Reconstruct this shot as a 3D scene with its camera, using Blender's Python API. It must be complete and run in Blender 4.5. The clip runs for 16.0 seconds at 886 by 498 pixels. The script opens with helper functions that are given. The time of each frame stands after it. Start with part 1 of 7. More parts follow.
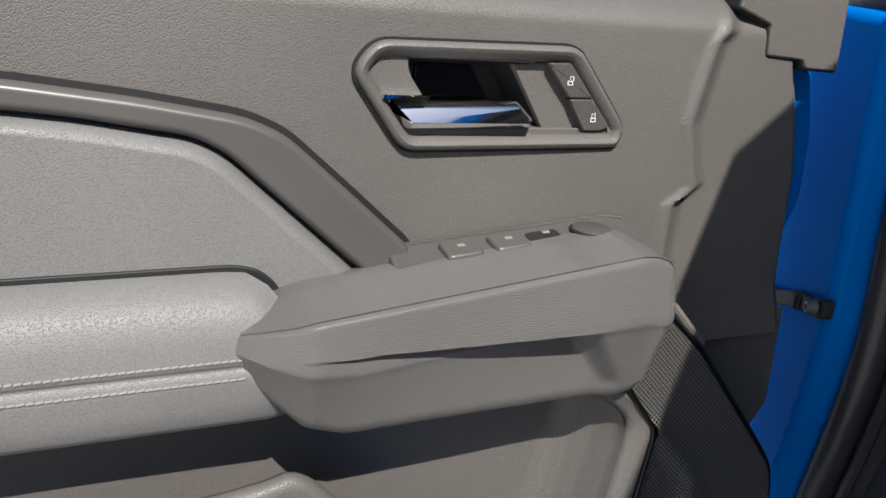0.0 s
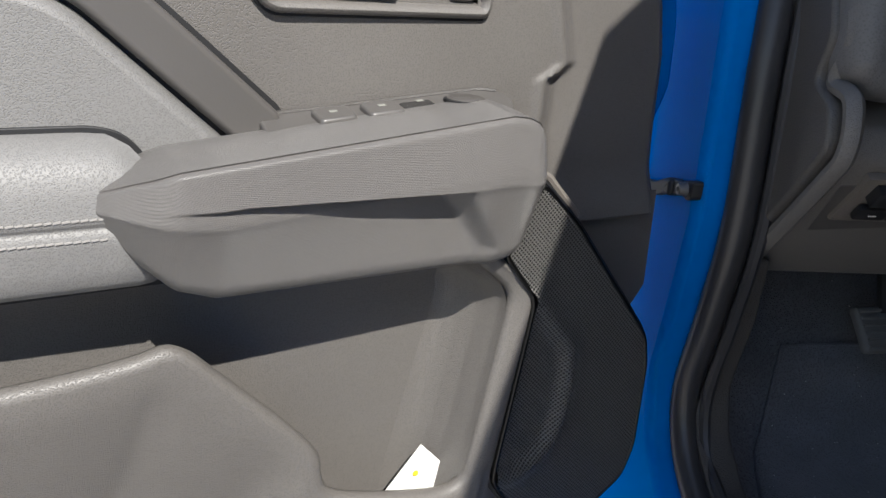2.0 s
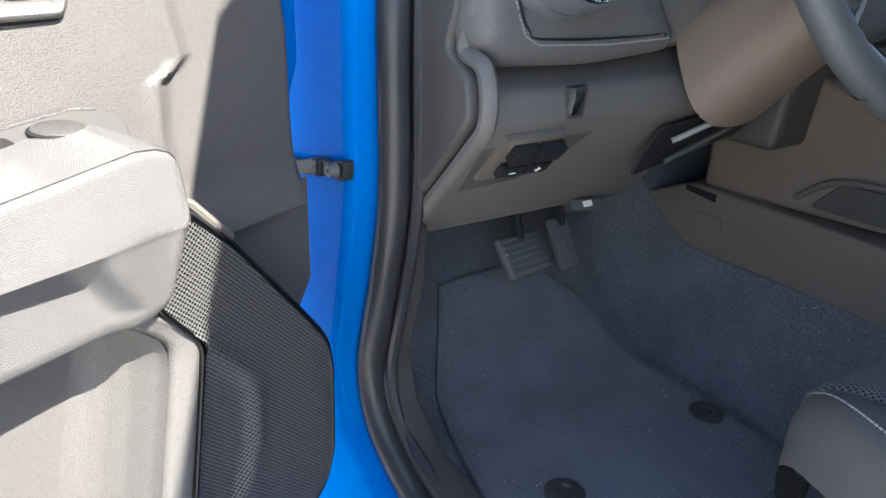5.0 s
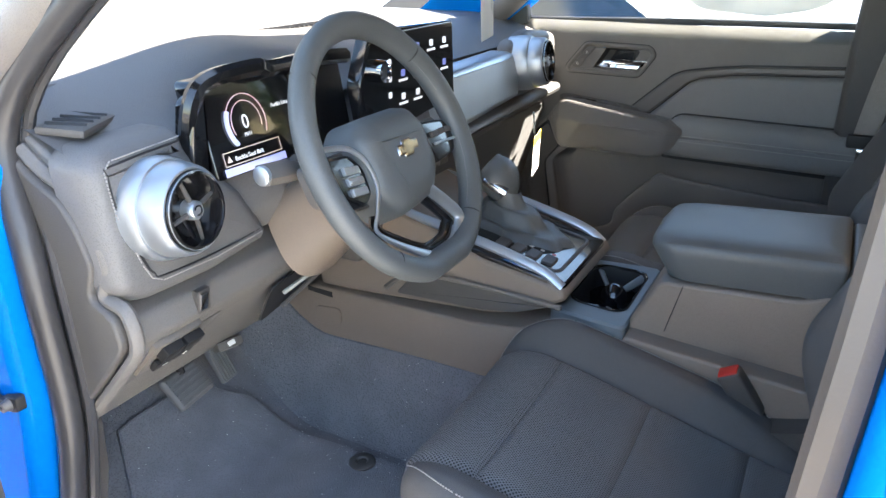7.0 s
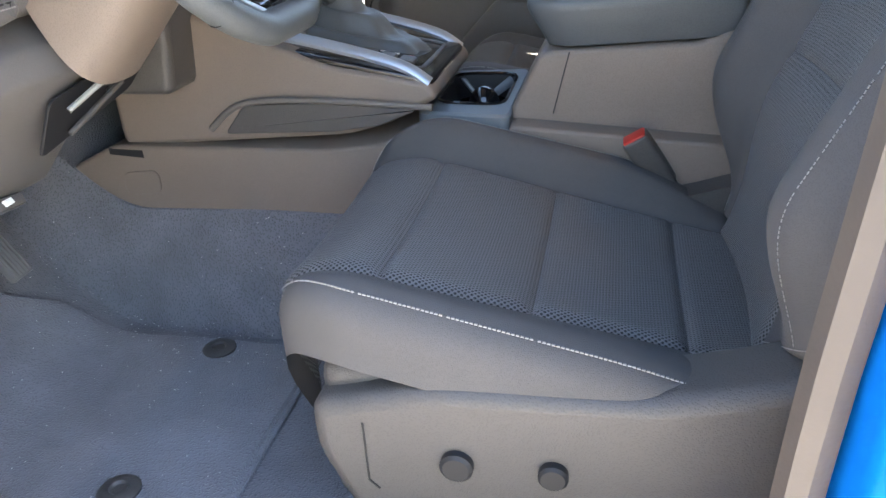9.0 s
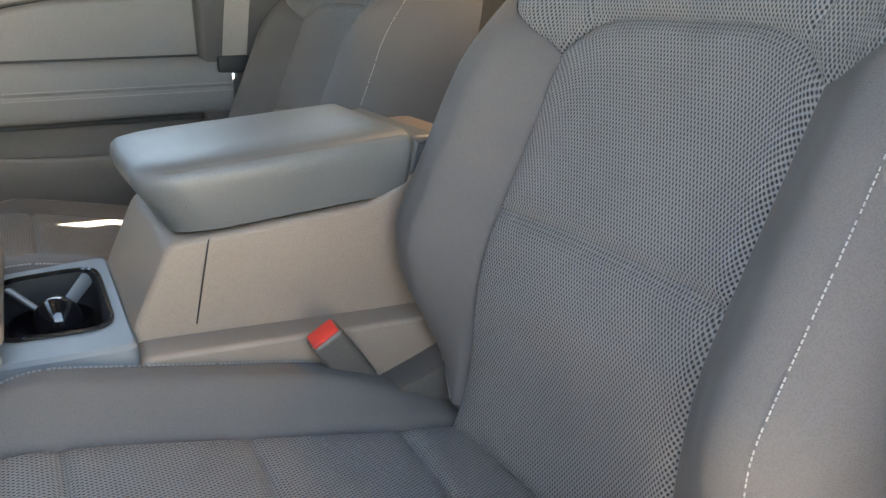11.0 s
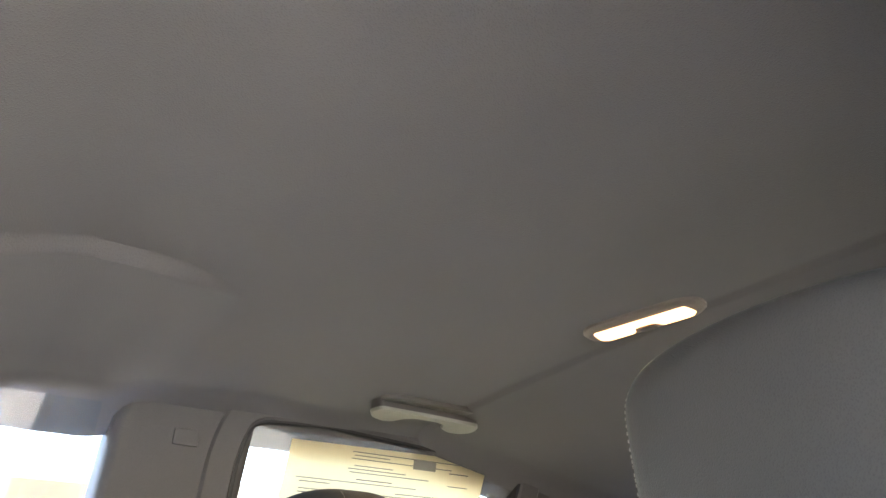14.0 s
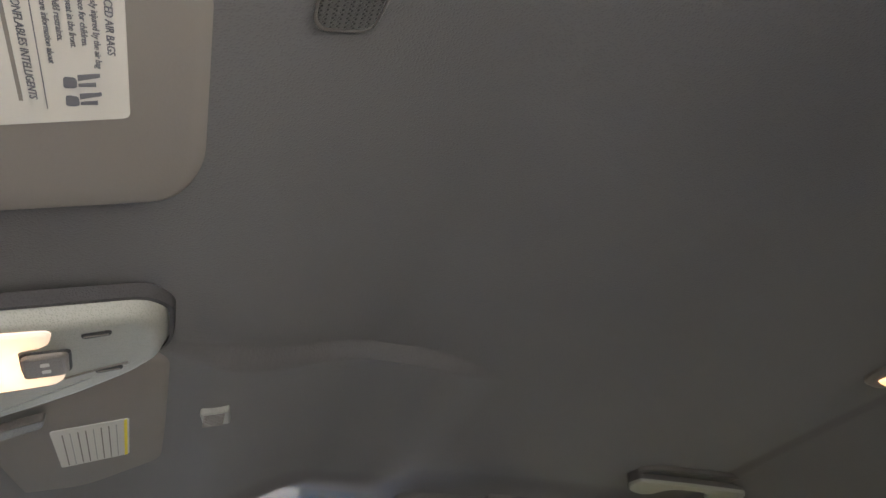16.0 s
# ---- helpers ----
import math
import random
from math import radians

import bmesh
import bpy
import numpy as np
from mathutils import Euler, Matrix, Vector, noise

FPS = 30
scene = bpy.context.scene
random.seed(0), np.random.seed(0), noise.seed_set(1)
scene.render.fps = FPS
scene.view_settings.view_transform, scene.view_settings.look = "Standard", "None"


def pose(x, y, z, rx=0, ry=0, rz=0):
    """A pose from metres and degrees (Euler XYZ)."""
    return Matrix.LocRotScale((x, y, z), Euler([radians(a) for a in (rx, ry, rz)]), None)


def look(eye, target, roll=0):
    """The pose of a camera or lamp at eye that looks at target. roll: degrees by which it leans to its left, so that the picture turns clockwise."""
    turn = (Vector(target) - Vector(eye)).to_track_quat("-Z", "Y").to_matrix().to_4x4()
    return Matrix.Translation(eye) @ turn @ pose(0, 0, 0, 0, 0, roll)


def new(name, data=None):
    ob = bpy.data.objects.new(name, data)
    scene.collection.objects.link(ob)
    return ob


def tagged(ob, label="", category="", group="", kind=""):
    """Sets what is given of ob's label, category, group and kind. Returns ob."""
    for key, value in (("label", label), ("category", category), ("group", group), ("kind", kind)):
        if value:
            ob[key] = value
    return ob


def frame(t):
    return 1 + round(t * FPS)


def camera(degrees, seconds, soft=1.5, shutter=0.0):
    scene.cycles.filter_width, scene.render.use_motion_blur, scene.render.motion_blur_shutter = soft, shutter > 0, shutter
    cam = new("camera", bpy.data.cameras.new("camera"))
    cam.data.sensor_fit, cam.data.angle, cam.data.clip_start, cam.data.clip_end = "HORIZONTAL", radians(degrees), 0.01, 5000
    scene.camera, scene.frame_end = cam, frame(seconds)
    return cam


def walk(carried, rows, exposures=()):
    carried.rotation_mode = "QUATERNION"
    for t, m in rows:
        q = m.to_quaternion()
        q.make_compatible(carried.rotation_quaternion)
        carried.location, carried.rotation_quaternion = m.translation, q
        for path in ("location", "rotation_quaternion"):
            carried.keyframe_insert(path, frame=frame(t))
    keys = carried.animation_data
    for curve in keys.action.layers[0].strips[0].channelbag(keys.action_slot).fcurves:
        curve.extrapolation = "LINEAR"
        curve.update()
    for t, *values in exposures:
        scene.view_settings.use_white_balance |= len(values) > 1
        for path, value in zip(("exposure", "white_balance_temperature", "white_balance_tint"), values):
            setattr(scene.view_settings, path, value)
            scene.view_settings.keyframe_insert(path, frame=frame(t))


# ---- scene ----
cam = camera(61.0, 16.0)
EXPOSURES = [(0, 0.55, 6300, 9), (1.5, 0.45, 6300, 9), (2.0, 0.85, 6250, 9), (3.0, 1.58, 6150, 8), (4.0, 1.58, 6100, 8), (5.0, 2.46, 6150, 7), (7.3, 3.8, 6750, 9), (8.2, 3.85, 6850, 12),
             (10.3, 4.5, 7300, 9), (11.3, 4.85, 8600, 9), (12.0, 4.2, 8000, 10), (12.6, 3.85, 7350, 11), (13.2, 4.6, 6900, 11), (14.0, 4.6, 6650, 11), (15.0, 4.65, 6450, 10), (15.5, 4.68, 6450, 10), (16.0, 3.5, 6500, 9)]
PATH = [
    (0, (-1.172, 0.154, 1.384), (-1.228, 2.071, 0.819), 3.8),
    (0.5, (-1.173, 0.158, 1.386), (-1.223, 2.077, 0.822), 4.0),
    (1, (-1.169, 0.152, 1.386), (-1.198, 2.071, 0.824), 4.0),
    (1.5, (-1.16, 0.13, 1.366), (-1.101, 2.037, 0.767), 4.0),
    (2, (-1.139, 0.128, 1.312), (-0.961, 2.017, 0.679), 3.7),
    (2.5, (-1.112, 0.187, 1.274), (-0.827, 2.036, 0.569), 3.5),
    (3, (-1.104, 0.24, 1.257), (-0.749, 2.059, 0.506), 3.4),
    (3.5, (-1.105, 0.266, 1.254), (-0.704, 2.059, 0.463), 3.3),
    (4, (-1.106, 0.274, 1.253), (-0.633, 2.037, 0.437), 3.2),
    (4.5, (-1.109, 0.268, 1.264), (-0.42, 1.966, 0.462), 2.5),
    (5, (-1.129, 0.236, 1.358), (-0.082, 1.753, 0.582), 2.7),
    (5.2, (-1.147, 0.217, 1.431), (0.06, 1.619, 0.67), 2.7),
    (7.3, (-1.235, 0.086, 1.636), (0.414, 0.917, 0.868), -0.5),
    (7.5, (-1.234, 0.09, 1.632), (0.423, 0.889, 0.848), -0.7),
    (8, (-1.218, 0.112, 1.548), (0.468, 0.814, 0.733), -1.5),
    (8.2, (-1.204, 0.127, 1.498), (0.493, 0.779, 0.664), -1.7),
    (10.3, (-0.962, 0.332, 1.298), (0.807, 0.014, 0.42), -3.4),
    (10.5, (-0.919, 0.349, 1.317), (0.822, -0.148, 0.467), -2.4),
    (11, (-0.818, 0.394, 1.368), (0.836, -0.51, 0.699), -0.5),
    (11.5, (-0.752, 0.411, 1.413), (0.799, -0.783, 1.0), 1.4),
    (12, (-0.695, 0.376, 1.451), (0.819, -0.929, 1.379), 3.0),
    (12.5, (-0.662, 0.325, 1.483), (0.821, -0.985, 1.773), 3.4),
    (13, (-0.638, 0.3, 1.495), (0.815, -0.926, 2.116), 2.9),
    (13.5, (-0.615, 0.297, 1.499), (0.829, -0.823, 2.311), 1.1),
    (14, (-0.599, 0.287, 1.519), (0.874, -0.698, 2.446), -0.3),
    (14.5, (-0.587, 0.31, 1.527), (0.914, -0.541, 2.538), -1.2),
    (15, (-0.59, 0.323, 1.525), (0.956, -0.366, 2.591), -0.4),
    (15.5, (-0.589, 0.343, 1.521), (0.989, -0.235, 2.606), -0.2),
    (16, (-0.582, 0.356, 1.519), (1.017, -0.148, 2.609), -0.0),
]

walk(cam, [(t, look(*r)) for t, *r in PATH], EXPOSURES)
# ---- light ----
world = bpy.data.worlds.new("daylight")
scene.world = world
world.use_nodes = True
wn, wl = world.node_tree.nodes, world.node_tree.links
sky = wn.new("ShaderNodeTexSky")
sky.sky_type = "NISHITA"
sky.sun_disc = False
SUN_DIR = Vector((1.0, -3.1, 3.6)).normalized()
sky.sun_elevation = math.asin(SUN_DIR.z)
sky.sun_rotation = math.atan2(SUN_DIR.x, SUN_DIR.y)
wn["Background"].inputs["Strength"].default_value = 0.095
wl.new(sky.outputs[0], wn["Background"].inputs["Color"])
sun = new("sun", bpy.data.lights.new("sun", "SUN"))
sun.data.energy, sun.data.angle, sun.data.color = 4.6, radians(0.5), (1.0, 0.94, 0.85)
sun.matrix_world = look(SUN_DIR * 10, (0, 0, 0))


# ---- materials ----
def material(name, color, rough=0.5, metal=0.0, grain=0.0, size=0.002, vary=0.15, kind="noise", ratio=1.7, spec=0.5, coat=0.0, sheen=0.0, tone=None, uv=False, blotch=0.25):
    """A surface with tone variation at two scales and a fine relief of the given kind and real-world size."""
    m = bpy.data.materials.new(name)
    m.use_nodes = True
    n, l = m.node_tree.nodes, m.node_tree.links
    b = n["Principled BSDF"]
    b.inputs["Roughness"].default_value, b.inputs["Metallic"].default_value = rough, metal
    b.inputs["Specular IOR Level"].default_value = spec
    b.inputs["Coat Weight"].default_value, b.inputs["Sheen Weight"].default_value = coat, sheen
    tc = n.new("ShaderNodeTexCoord")
    src = tc.outputs["UV" if uv else "Object"]
    big = n.new("ShaderNodeTexNoise")
    big.inputs["Scale"].default_value, big.inputs["Detail"].default_value = blotch and 6.0 / blotch * 0.25, 4.0
    l.new(tc.outputs["Object"], big.inputs["Vector"])
    if kind == "voronoi":
        fine = n.new("ShaderNodeTexVoronoi")
        fine.inputs["Scale"].default_value = 1.0 / size
        height = fine.outputs["Distance"]
    elif kind == "brick":
        fine = n.new("ShaderNodeTexBrick")
        fine.inputs["Scale"].default_value = 1.0
        fine.inputs["Brick Width"].default_value, fine.inputs["Row Height"].default_value = size * ratio, size
        fine.inputs["Mortar Size"].default_value, fine.inputs["Mortar Smooth"].default_value = size * 0.22, 1.0
        for k, v in (("Color1", (1, 1, 1, 1)), ("Color2", (0.75, 0.75, 0.75, 1)), ("Mortar", (0, 0, 0, 1))):
            fine.inputs[k].default_value = v
        height = fine.outputs["Color"]
    elif kind == "dots":
        fine = n.new("ShaderNodeTexVoronoi")
        turn = n.new("ShaderNodeMapping")
        turn.inputs["Rotation"].default_value, turn.inputs["Scale"].default_value = (0, 0, radians(45)), (ratio, 1, 1)
        l.new(src, turn.inputs["Vector"])
        src = turn.outputs["Vector"]
        fine.inputs["Scale"].default_value, fine.inputs["Randomness"].default_value = 1.0 / size, 0.0
        height = fine.outputs["Distance"]
    else:
        fine = n.new("ShaderNodeTexNoise")
        fine.inputs["Scale"].default_value, fine.inputs["Detail"].default_value = 0.5 / size, 3.0
        height = fine.outputs["Fac"]
    l.new(src, fine.inputs["Vector"])
    ramp = n.new("ShaderNodeValToRGB")
    dark, light = [c * (1 - vary) for c in color], [min(1, c * (1 + vary)) for c in color]
    ramp.color_ramp.elements[0].position, ramp.color_ramp.elements[1].position = 0.3, 0.7
    ramp.color_ramp.elements[0].color, ramp.color_ramp.elements[1].color = (*dark, 1), (*light, 1)
    l.new(big.outputs["Fac"], ramp.inputs["Fac"])
    out = ramp.outputs["Color"]
    if kind in ("brick", "dots", "voronoi") and grain:
        mix = n.new("ShaderNodeMix")
        mix.data_type, mix.blend_type = "RGBA", "MULTIPLY"
        mix.inputs["Factor"].default_value = tone if tone is not None else (0.75 if kind != "voronoi" else 0.25)
        fit = n.new("ShaderNodeMapRange")
        lo, hi = {"brick": (0.0, 0.9), "dots": (0.20, 0.44), "voronoi": (0.0, 0.55)}[kind]
        fit.inputs["From Min"].default_value, fit.inputs["From Max"].default_value = lo, hi
        l.new(height, fit.inputs["Value"])
        l.new(out, mix.inputs["A"])
        l.new(fit.outputs["Result"], mix.inputs["B"])
        out = mix.outputs["Result"]
        height = fit.outputs["Result"]
    l.new(out, b.inputs["Base Color"])
    if grain:
        bump = n.new("ShaderNodeBump")
        bump.inputs["Strength"].default_value, bump.inputs["Distance"].default_value = grain, size * 0.6
        l.new(height, bump.inputs["Height"])
        l.new(bump.outputs["Normal"], b.inputs["Normal"])
    rr = n.new("ShaderNodeMapRange")
    rr.inputs["To Min"].default_value, rr.inputs["To Max"].default_value = max(0.02, rough - 0.08), min(1, rough + 0.08)
    l.new(big.outputs["Fac"], rr.inputs["Value"])
    l.new(rr.outputs["Result"], b.inputs["Roughness"])
    return m


def emitter(name, color, strength):
    m = material(name, (0.7, 0.7, 0.7), 0.3)
    b = m.node_tree.nodes["Principled BSDF"]
    b.inputs["Emission Color"].default_value, b.inputs["Emission Strength"].default_value = (*color, 1), strength
    return m


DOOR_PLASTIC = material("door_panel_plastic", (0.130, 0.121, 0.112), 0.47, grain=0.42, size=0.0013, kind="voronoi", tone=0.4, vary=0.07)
PLASTIC = material("grained_plastic", (0.145, 0.128, 0.112), 0.46, grain=0.35, size=0.0015, kind="voronoi", vary=0.06)
# Lighter and browner than PLASTIC: warm bounced light is added to the base colour.
CONSOLE_SIDE = material("brown_console_plastic_lit", (0.192, 0.153, 0.123), 0.5, grain=0.3, size=0.0015, kind="voronoi", vary=0.07)
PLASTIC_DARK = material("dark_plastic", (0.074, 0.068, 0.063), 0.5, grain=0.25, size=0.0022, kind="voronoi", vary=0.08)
SOFT = material("soft_grained_skin", (0.180, 0.176, 0.171), 0.52, grain=0.4, size=0.0012, kind="voronoi", tone=0.4, vary=0.06)
DASH_SKIN = material("dash_skin", (0.12, 0.116, 0.114), 0.5, grain=0.25, size=0.0022, kind="voronoi", vary=0.08)
WEAVE = material("woven_texture_plastic", (0.178, 0.168, 0.16), 0.42, grain=0.7, size=0.0012, kind="brick", ratio=1.5, tone=0.48, vary=0.06, uv=True)
STRIP_MAT = material("smooth_strip_plastic", (0.088, 0.082, 0.077), 0.38, grain=0.1, size=0.001, vary=0.06)
MESH = material("mesh_seat_fabric", (0.180, 0.178, 0.174), 0.8, grain=1.0, size=0.0026, kind="dots", ratio=0.58, tone=0.9, vary=0.1, sheen=0.08, uv=True)
CLOTH = material("smooth_seat_fabric", (0.085, 0.081, 0.079), 0.85, grain=0.4, size=0.0012, kind="voronoi", tone=0.25, vary=0.1, sheen=0.03)
LEATHERETTE = material("console_leatherette", (0.085, 0.092, 0.094), 0.45, grain=0.2, size=0.0016, kind="voronoi", vary=0.08)
CARPET = material("carpet", (0.16, 0.163, 0.178), 0.95, grain=0.8, size=0.0034, kind="voronoi", tone=0.6, vary=0.14, sheen=0.25, blotch=0.12)
MAT_PILE = material("mat_pile", (0.19, 0.193, 0.212), 0.95, grain=0.9, size=0.003, kind="voronoi", tone=0.6, vary=0.14, sheen=0.25, blotch=0.1)
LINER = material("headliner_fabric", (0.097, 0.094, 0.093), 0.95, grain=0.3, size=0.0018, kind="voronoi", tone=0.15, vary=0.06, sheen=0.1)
RUBBER = material("seal_rubber", (0.035, 0.034, 0.036), 0.36, grain=0.2, size=0.002, vary=0.2)
PEDAL_RUBBER = material("pedal_rubber", (0.16, 0.16, 0.16), 0.6, grain=0.3, size=0.002, vary=0.2)
BLUE = material("blue_paint", (0.0, 0.150, 0.53), 0.35, metal=0.0, coat=0.05, spec=0.0, vary=0.04)
CHROME = material("chrome", (0.75, 0.75, 0.76), 0.06, metal=1.0, vary=0.02)
SATIN = material("satin_silver", (0.40, 0.43, 0.46), 0.40, metal=0.8, vary=0.05, grain=0.1, size=0.001)
GLOSS = material("gloss_black", (0.008, 0.008, 0.009), 0.08, vary=0.1, coat=0.5)
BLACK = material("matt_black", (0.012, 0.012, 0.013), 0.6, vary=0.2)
ROOF_MESH = material("roof_grille_mesh", (0.075, 0.073, 0.07), 0.5, grain=0.9, size=0.0022, kind="dots", ratio=1.0, tone=1.0, vary=0.06)
GRILLE = material("speaker_grille", (0.125, 0.12, 0.114), 0.42, grain=1.0, size=0.003, kind="dots", ratio=1.0, tone=1.0, vary=0.06, uv=True)
STITCH = material("pale_thread", (0.3, 0.285, 0.27), 0.8, vary=0.1)
RED = material("red_plastic", (0.5, 0.03, 0.02), 0.4, vary=0.1)
BELT = material("belt_webbing", (0.36, 0.33, 0.3), 0.7, grain=0.5, size=0.0015, kind="brick", vary=0.08, uv=True)
# White label stock with the pillar's shade put into its colour.
SHADED_LABEL = material("shaded_label_stock", (0.42, 0.42, 0.41), 0.6, vary=0.05)
PAPER = material("paper", (0.8, 0.79, 0.75), 0.8, vary=0.04)
YELLOW = material("yellow_print", (0.75, 0.6, 0.03), 0.7, vary=0.05)
GREY_PRINT = material("grey_print", (0.12, 0.12, 0.13), 0.8, vary=0.1)
LAMP = emitter("warm_lamp_lens", (1.0, 0.5, 0.18), 0.19)
# the map lamp is brightest at its bulb
MAP_LAMP = emitter("map_lamp_lens", (1.0, 0.55, 0.26), 0.14)
ln, ll = MAP_LAMP.node_tree.nodes, MAP_LAMP.node_tree.links
spot, away, glow = ln.new("ShaderNodeTexCoord"), ln.new("ShaderNodeVectorMath"), ln.new("ShaderNodeMapRange")
away.operation, away.inputs[1].default_value = "DISTANCE", (0.0, 0.548, 1.737)
for key, val in (("From Min", 0.02), ("From Max", 0.085), ("To Min", 0.30), ("To Max", 0.045)):
    glow.inputs[key].default_value = val
ll.new(spot.outputs["Object"], away.inputs[0])
ll.new(away.outputs["Value"], glow.inputs["Value"])
ll.new(glow.outputs["Result"], ln["Principled BSDF"].inputs["Emission Strength"])
ICON = emitter("screen_white", (0.8, 0.85, 0.95), 0.07)
ICON_BLUE = emitter("screen_blue", (0.05, 0.1, 0.8), 0.05)
ICON_RED = emitter("screen_red", (0.8, 0.06, 0.04), 0.035)
ICON_AMBER = emitter("screen_amber", (0.9, 0.45, 0.05), 0.035)
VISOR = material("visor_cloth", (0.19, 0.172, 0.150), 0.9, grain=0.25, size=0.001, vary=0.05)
PILLAR = material("pillar_trim_plastic", (0.066, 0.063, 0.062), 0.55, grain=0.25, size=0.0016, kind="voronoi", vary=0.08)
HEAD_CLOTH = material("headrest_skin", (0.040, 0.038, 0.036), 0.6, grain=0.3, size=0.0014, kind="voronoi", vary=0.1, sheen=0.03)
CONSOLE_GREY = material("overhead_console_plastic", (0.25, 0.25, 0.222), 0.45, grain=0.2, size=0.0015, kind="voronoi", vary=0.05)
ASPHALT = material("lot_concrete", (0.44, 0.41, 0.37), 0.9, grain=0.6, size=0.01, vary=0.2, blotch=1.0)
GOLD = material("gold_badge", (0.7, 0.5, 0.28), 0.25, metal=1.0, vary=0.05)


def glass_material(name, tint, rough=0.0):
    m = bpy.data.materials.new(name)
    m.use_nodes = True
    n, l = m.node_tree.nodes, m.node_tree.links
    n.remove(n["Principled BSDF"])
    mix, thru, gl, fr = n.new("ShaderNodeMixShader"), n.new("ShaderNodeBsdfTransparent"), n.new("ShaderNodeBsdfGlossy"), n.new("ShaderNodeFresnel")
    thru.inputs["Color"].default_value = (*tint, 1)
    gl.inputs["Roughness"].default_value = rough
    l.new(fr.outputs[0], mix.inputs[0])
    l.new(thru.outputs[0], mix.inputs[1])
    l.new(gl.outputs[0], mix.inputs[2])
    l.new(mix.outputs[0], n["Material Output"].inputs["Surface"])
    return m


GLASS = glass_material("window_glass", (0.86, 0.9, 0.87))
PRIVACY = glass_material("tinted_rear_glass", (0.78, 0.81, 0.77))
DARK_GLASS = glass_material("dark_back_glass", (0.12, 0.13, 0.12))


# ---- mesh helpers ----
def obj(name, bm, mat, parent=None, label="", smooth=True, sharp=40):
    """Links a bmesh as one mesh object."""
    bmesh.ops.recalc_face_normals(bm, faces=bm.faces)
    me = bpy.data.meshes.new(name)
    bm.to_mesh(me)
    bm.free()
    me.materials.append(mat)
    if smooth:
        me.shade_smooth()
        me.set_sharp_from_angle(angle=radians(sharp))
    ob = new(name, me)
    if parent:
        ob.parent = parent
    if label:
        tagged(ob, label)
    return ob


def part(name, bm, mat, parent, label="", **k):
    return obj(name, bm, mat, parent, label, **k)


def thing(name, label, category, group="", kind="", m=None):
    e = new(name)
    e.empty_display_size = 0.1
    if m is not None:
        e.matrix_world = m
    return tagged(e, label, category, group, kind)


def rounded(pts, r, seg=4):
    """A polygon with its corners rounded; r may be one radius or one for each corner."""
    out, n = [], len(pts)
    for i in range(n):
        p, a, b = Vector(pts[i]), Vector(pts[i - 1]), Vector(pts[(i + 1) % n])
        rad = r[i] if isinstance(r, (list, tuple)) else r
        d1, d2 = (a - p), (b - p)
        k = min(rad, d1.length * 0.45, d2.length * 0.45)
        p1, p2 = p + d1.normalized() * k, p + d2.normalized() * k
        if k < 1e-5:
            out.append(p)
            continue
        for j in range(seg + 1):
            t = j / seg
            out.append(p1 * (1 - t) ** 2 + p * 2 * t * (1 - t) + p2 * t * t)
    return [tuple(v) for v in out]


def inset(pts, d):
    """A polygon moved inward by d."""
    area = sum(pts[i - 1][0] * pts[i][1] - pts[i][0] * pts[i - 1][1] for i in range(len(pts)))
    sgn, out, n = (1 if area > 0 else -1), [], len(pts)
    for i in range(n):
        a, p, b = Vector(pts[i - 1]), Vector(pts[i]), Vector(pts[(i + 1) % n])
        e1, e2 = (p - a), (b - p)
        n1, n2 = Vector((-e1.y, e1.x)), Vector((-e2.y, e2.x))
        m = (n1.normalized() if n1.length else n1) + (n2.normalized() if n2.length else n2)
        m = m.normalized() if m.length > 1e-6 else n1.normalized()
        out.append(tuple(p + m * d * sgn))
    return out


def rings(levels, put, cap0=True, cap1=True, closed=True):
    """Skins polygons of equal count; each level is (polygon, depth), placed by put(a, b, depth)."""
    bm = bmesh.new()
    rows = [[bm.verts.new(put(a, b, d)) for a, b in poly] for poly, d in levels]
    for r0, r1 in zip(rows, rows[1:]):
        n = len(r0)
        for i in range(n if closed else n - 1):
            bm.faces.new((r0[i], r0[(i + 1) % n], r1[(i + 1) % n], r1[i]))
    if cap0:
        bm.faces.new(rows[0][::-1])
    if cap1:
        bm.faces.new(rows[-1])
    return bm


def plate(pts, d0, d1, put, bevel=0.003):
    """A solid plate with a chamfered, rounded front edge, from depth d0 to d1."""
    s = 1 if d1 > d0 else -1
    b = bevel
    return rings([(pts, d0), (pts, d1 - s * b), (inset(pts, b * 0.3), d1 - s * b * 0.35), (inset(pts, b), d1), (inset(pts, b * 1.12), d1)], put)


def frame_ring(outer, inner, d0, d1, put, bevel=0.002):
    """A frame between two polygons of equal count."""
    s = 1 if d1 > d0 else -1
    bm = bmesh.new()
    seq = [(outer, d0), (outer, d1 - s * bevel), (inset(outer, bevel), d1), (inset(inner, -bevel), d1), (inner, d1 - s * bevel), (inner, d0)]
    rows = [[bm.verts.new(put(a, b, d)) for a, b in poly] for poly, d in seq]
    n = len(outer)
    for k in range(len(rows)):
        r0, r1 = rows[k], rows[(k + 1) % len(rows)]
        for i in range(n):
            bm.faces.new((r0[i], r0[(i + 1) % n], r1[(i + 1) % n], r1[i]))
    return bm


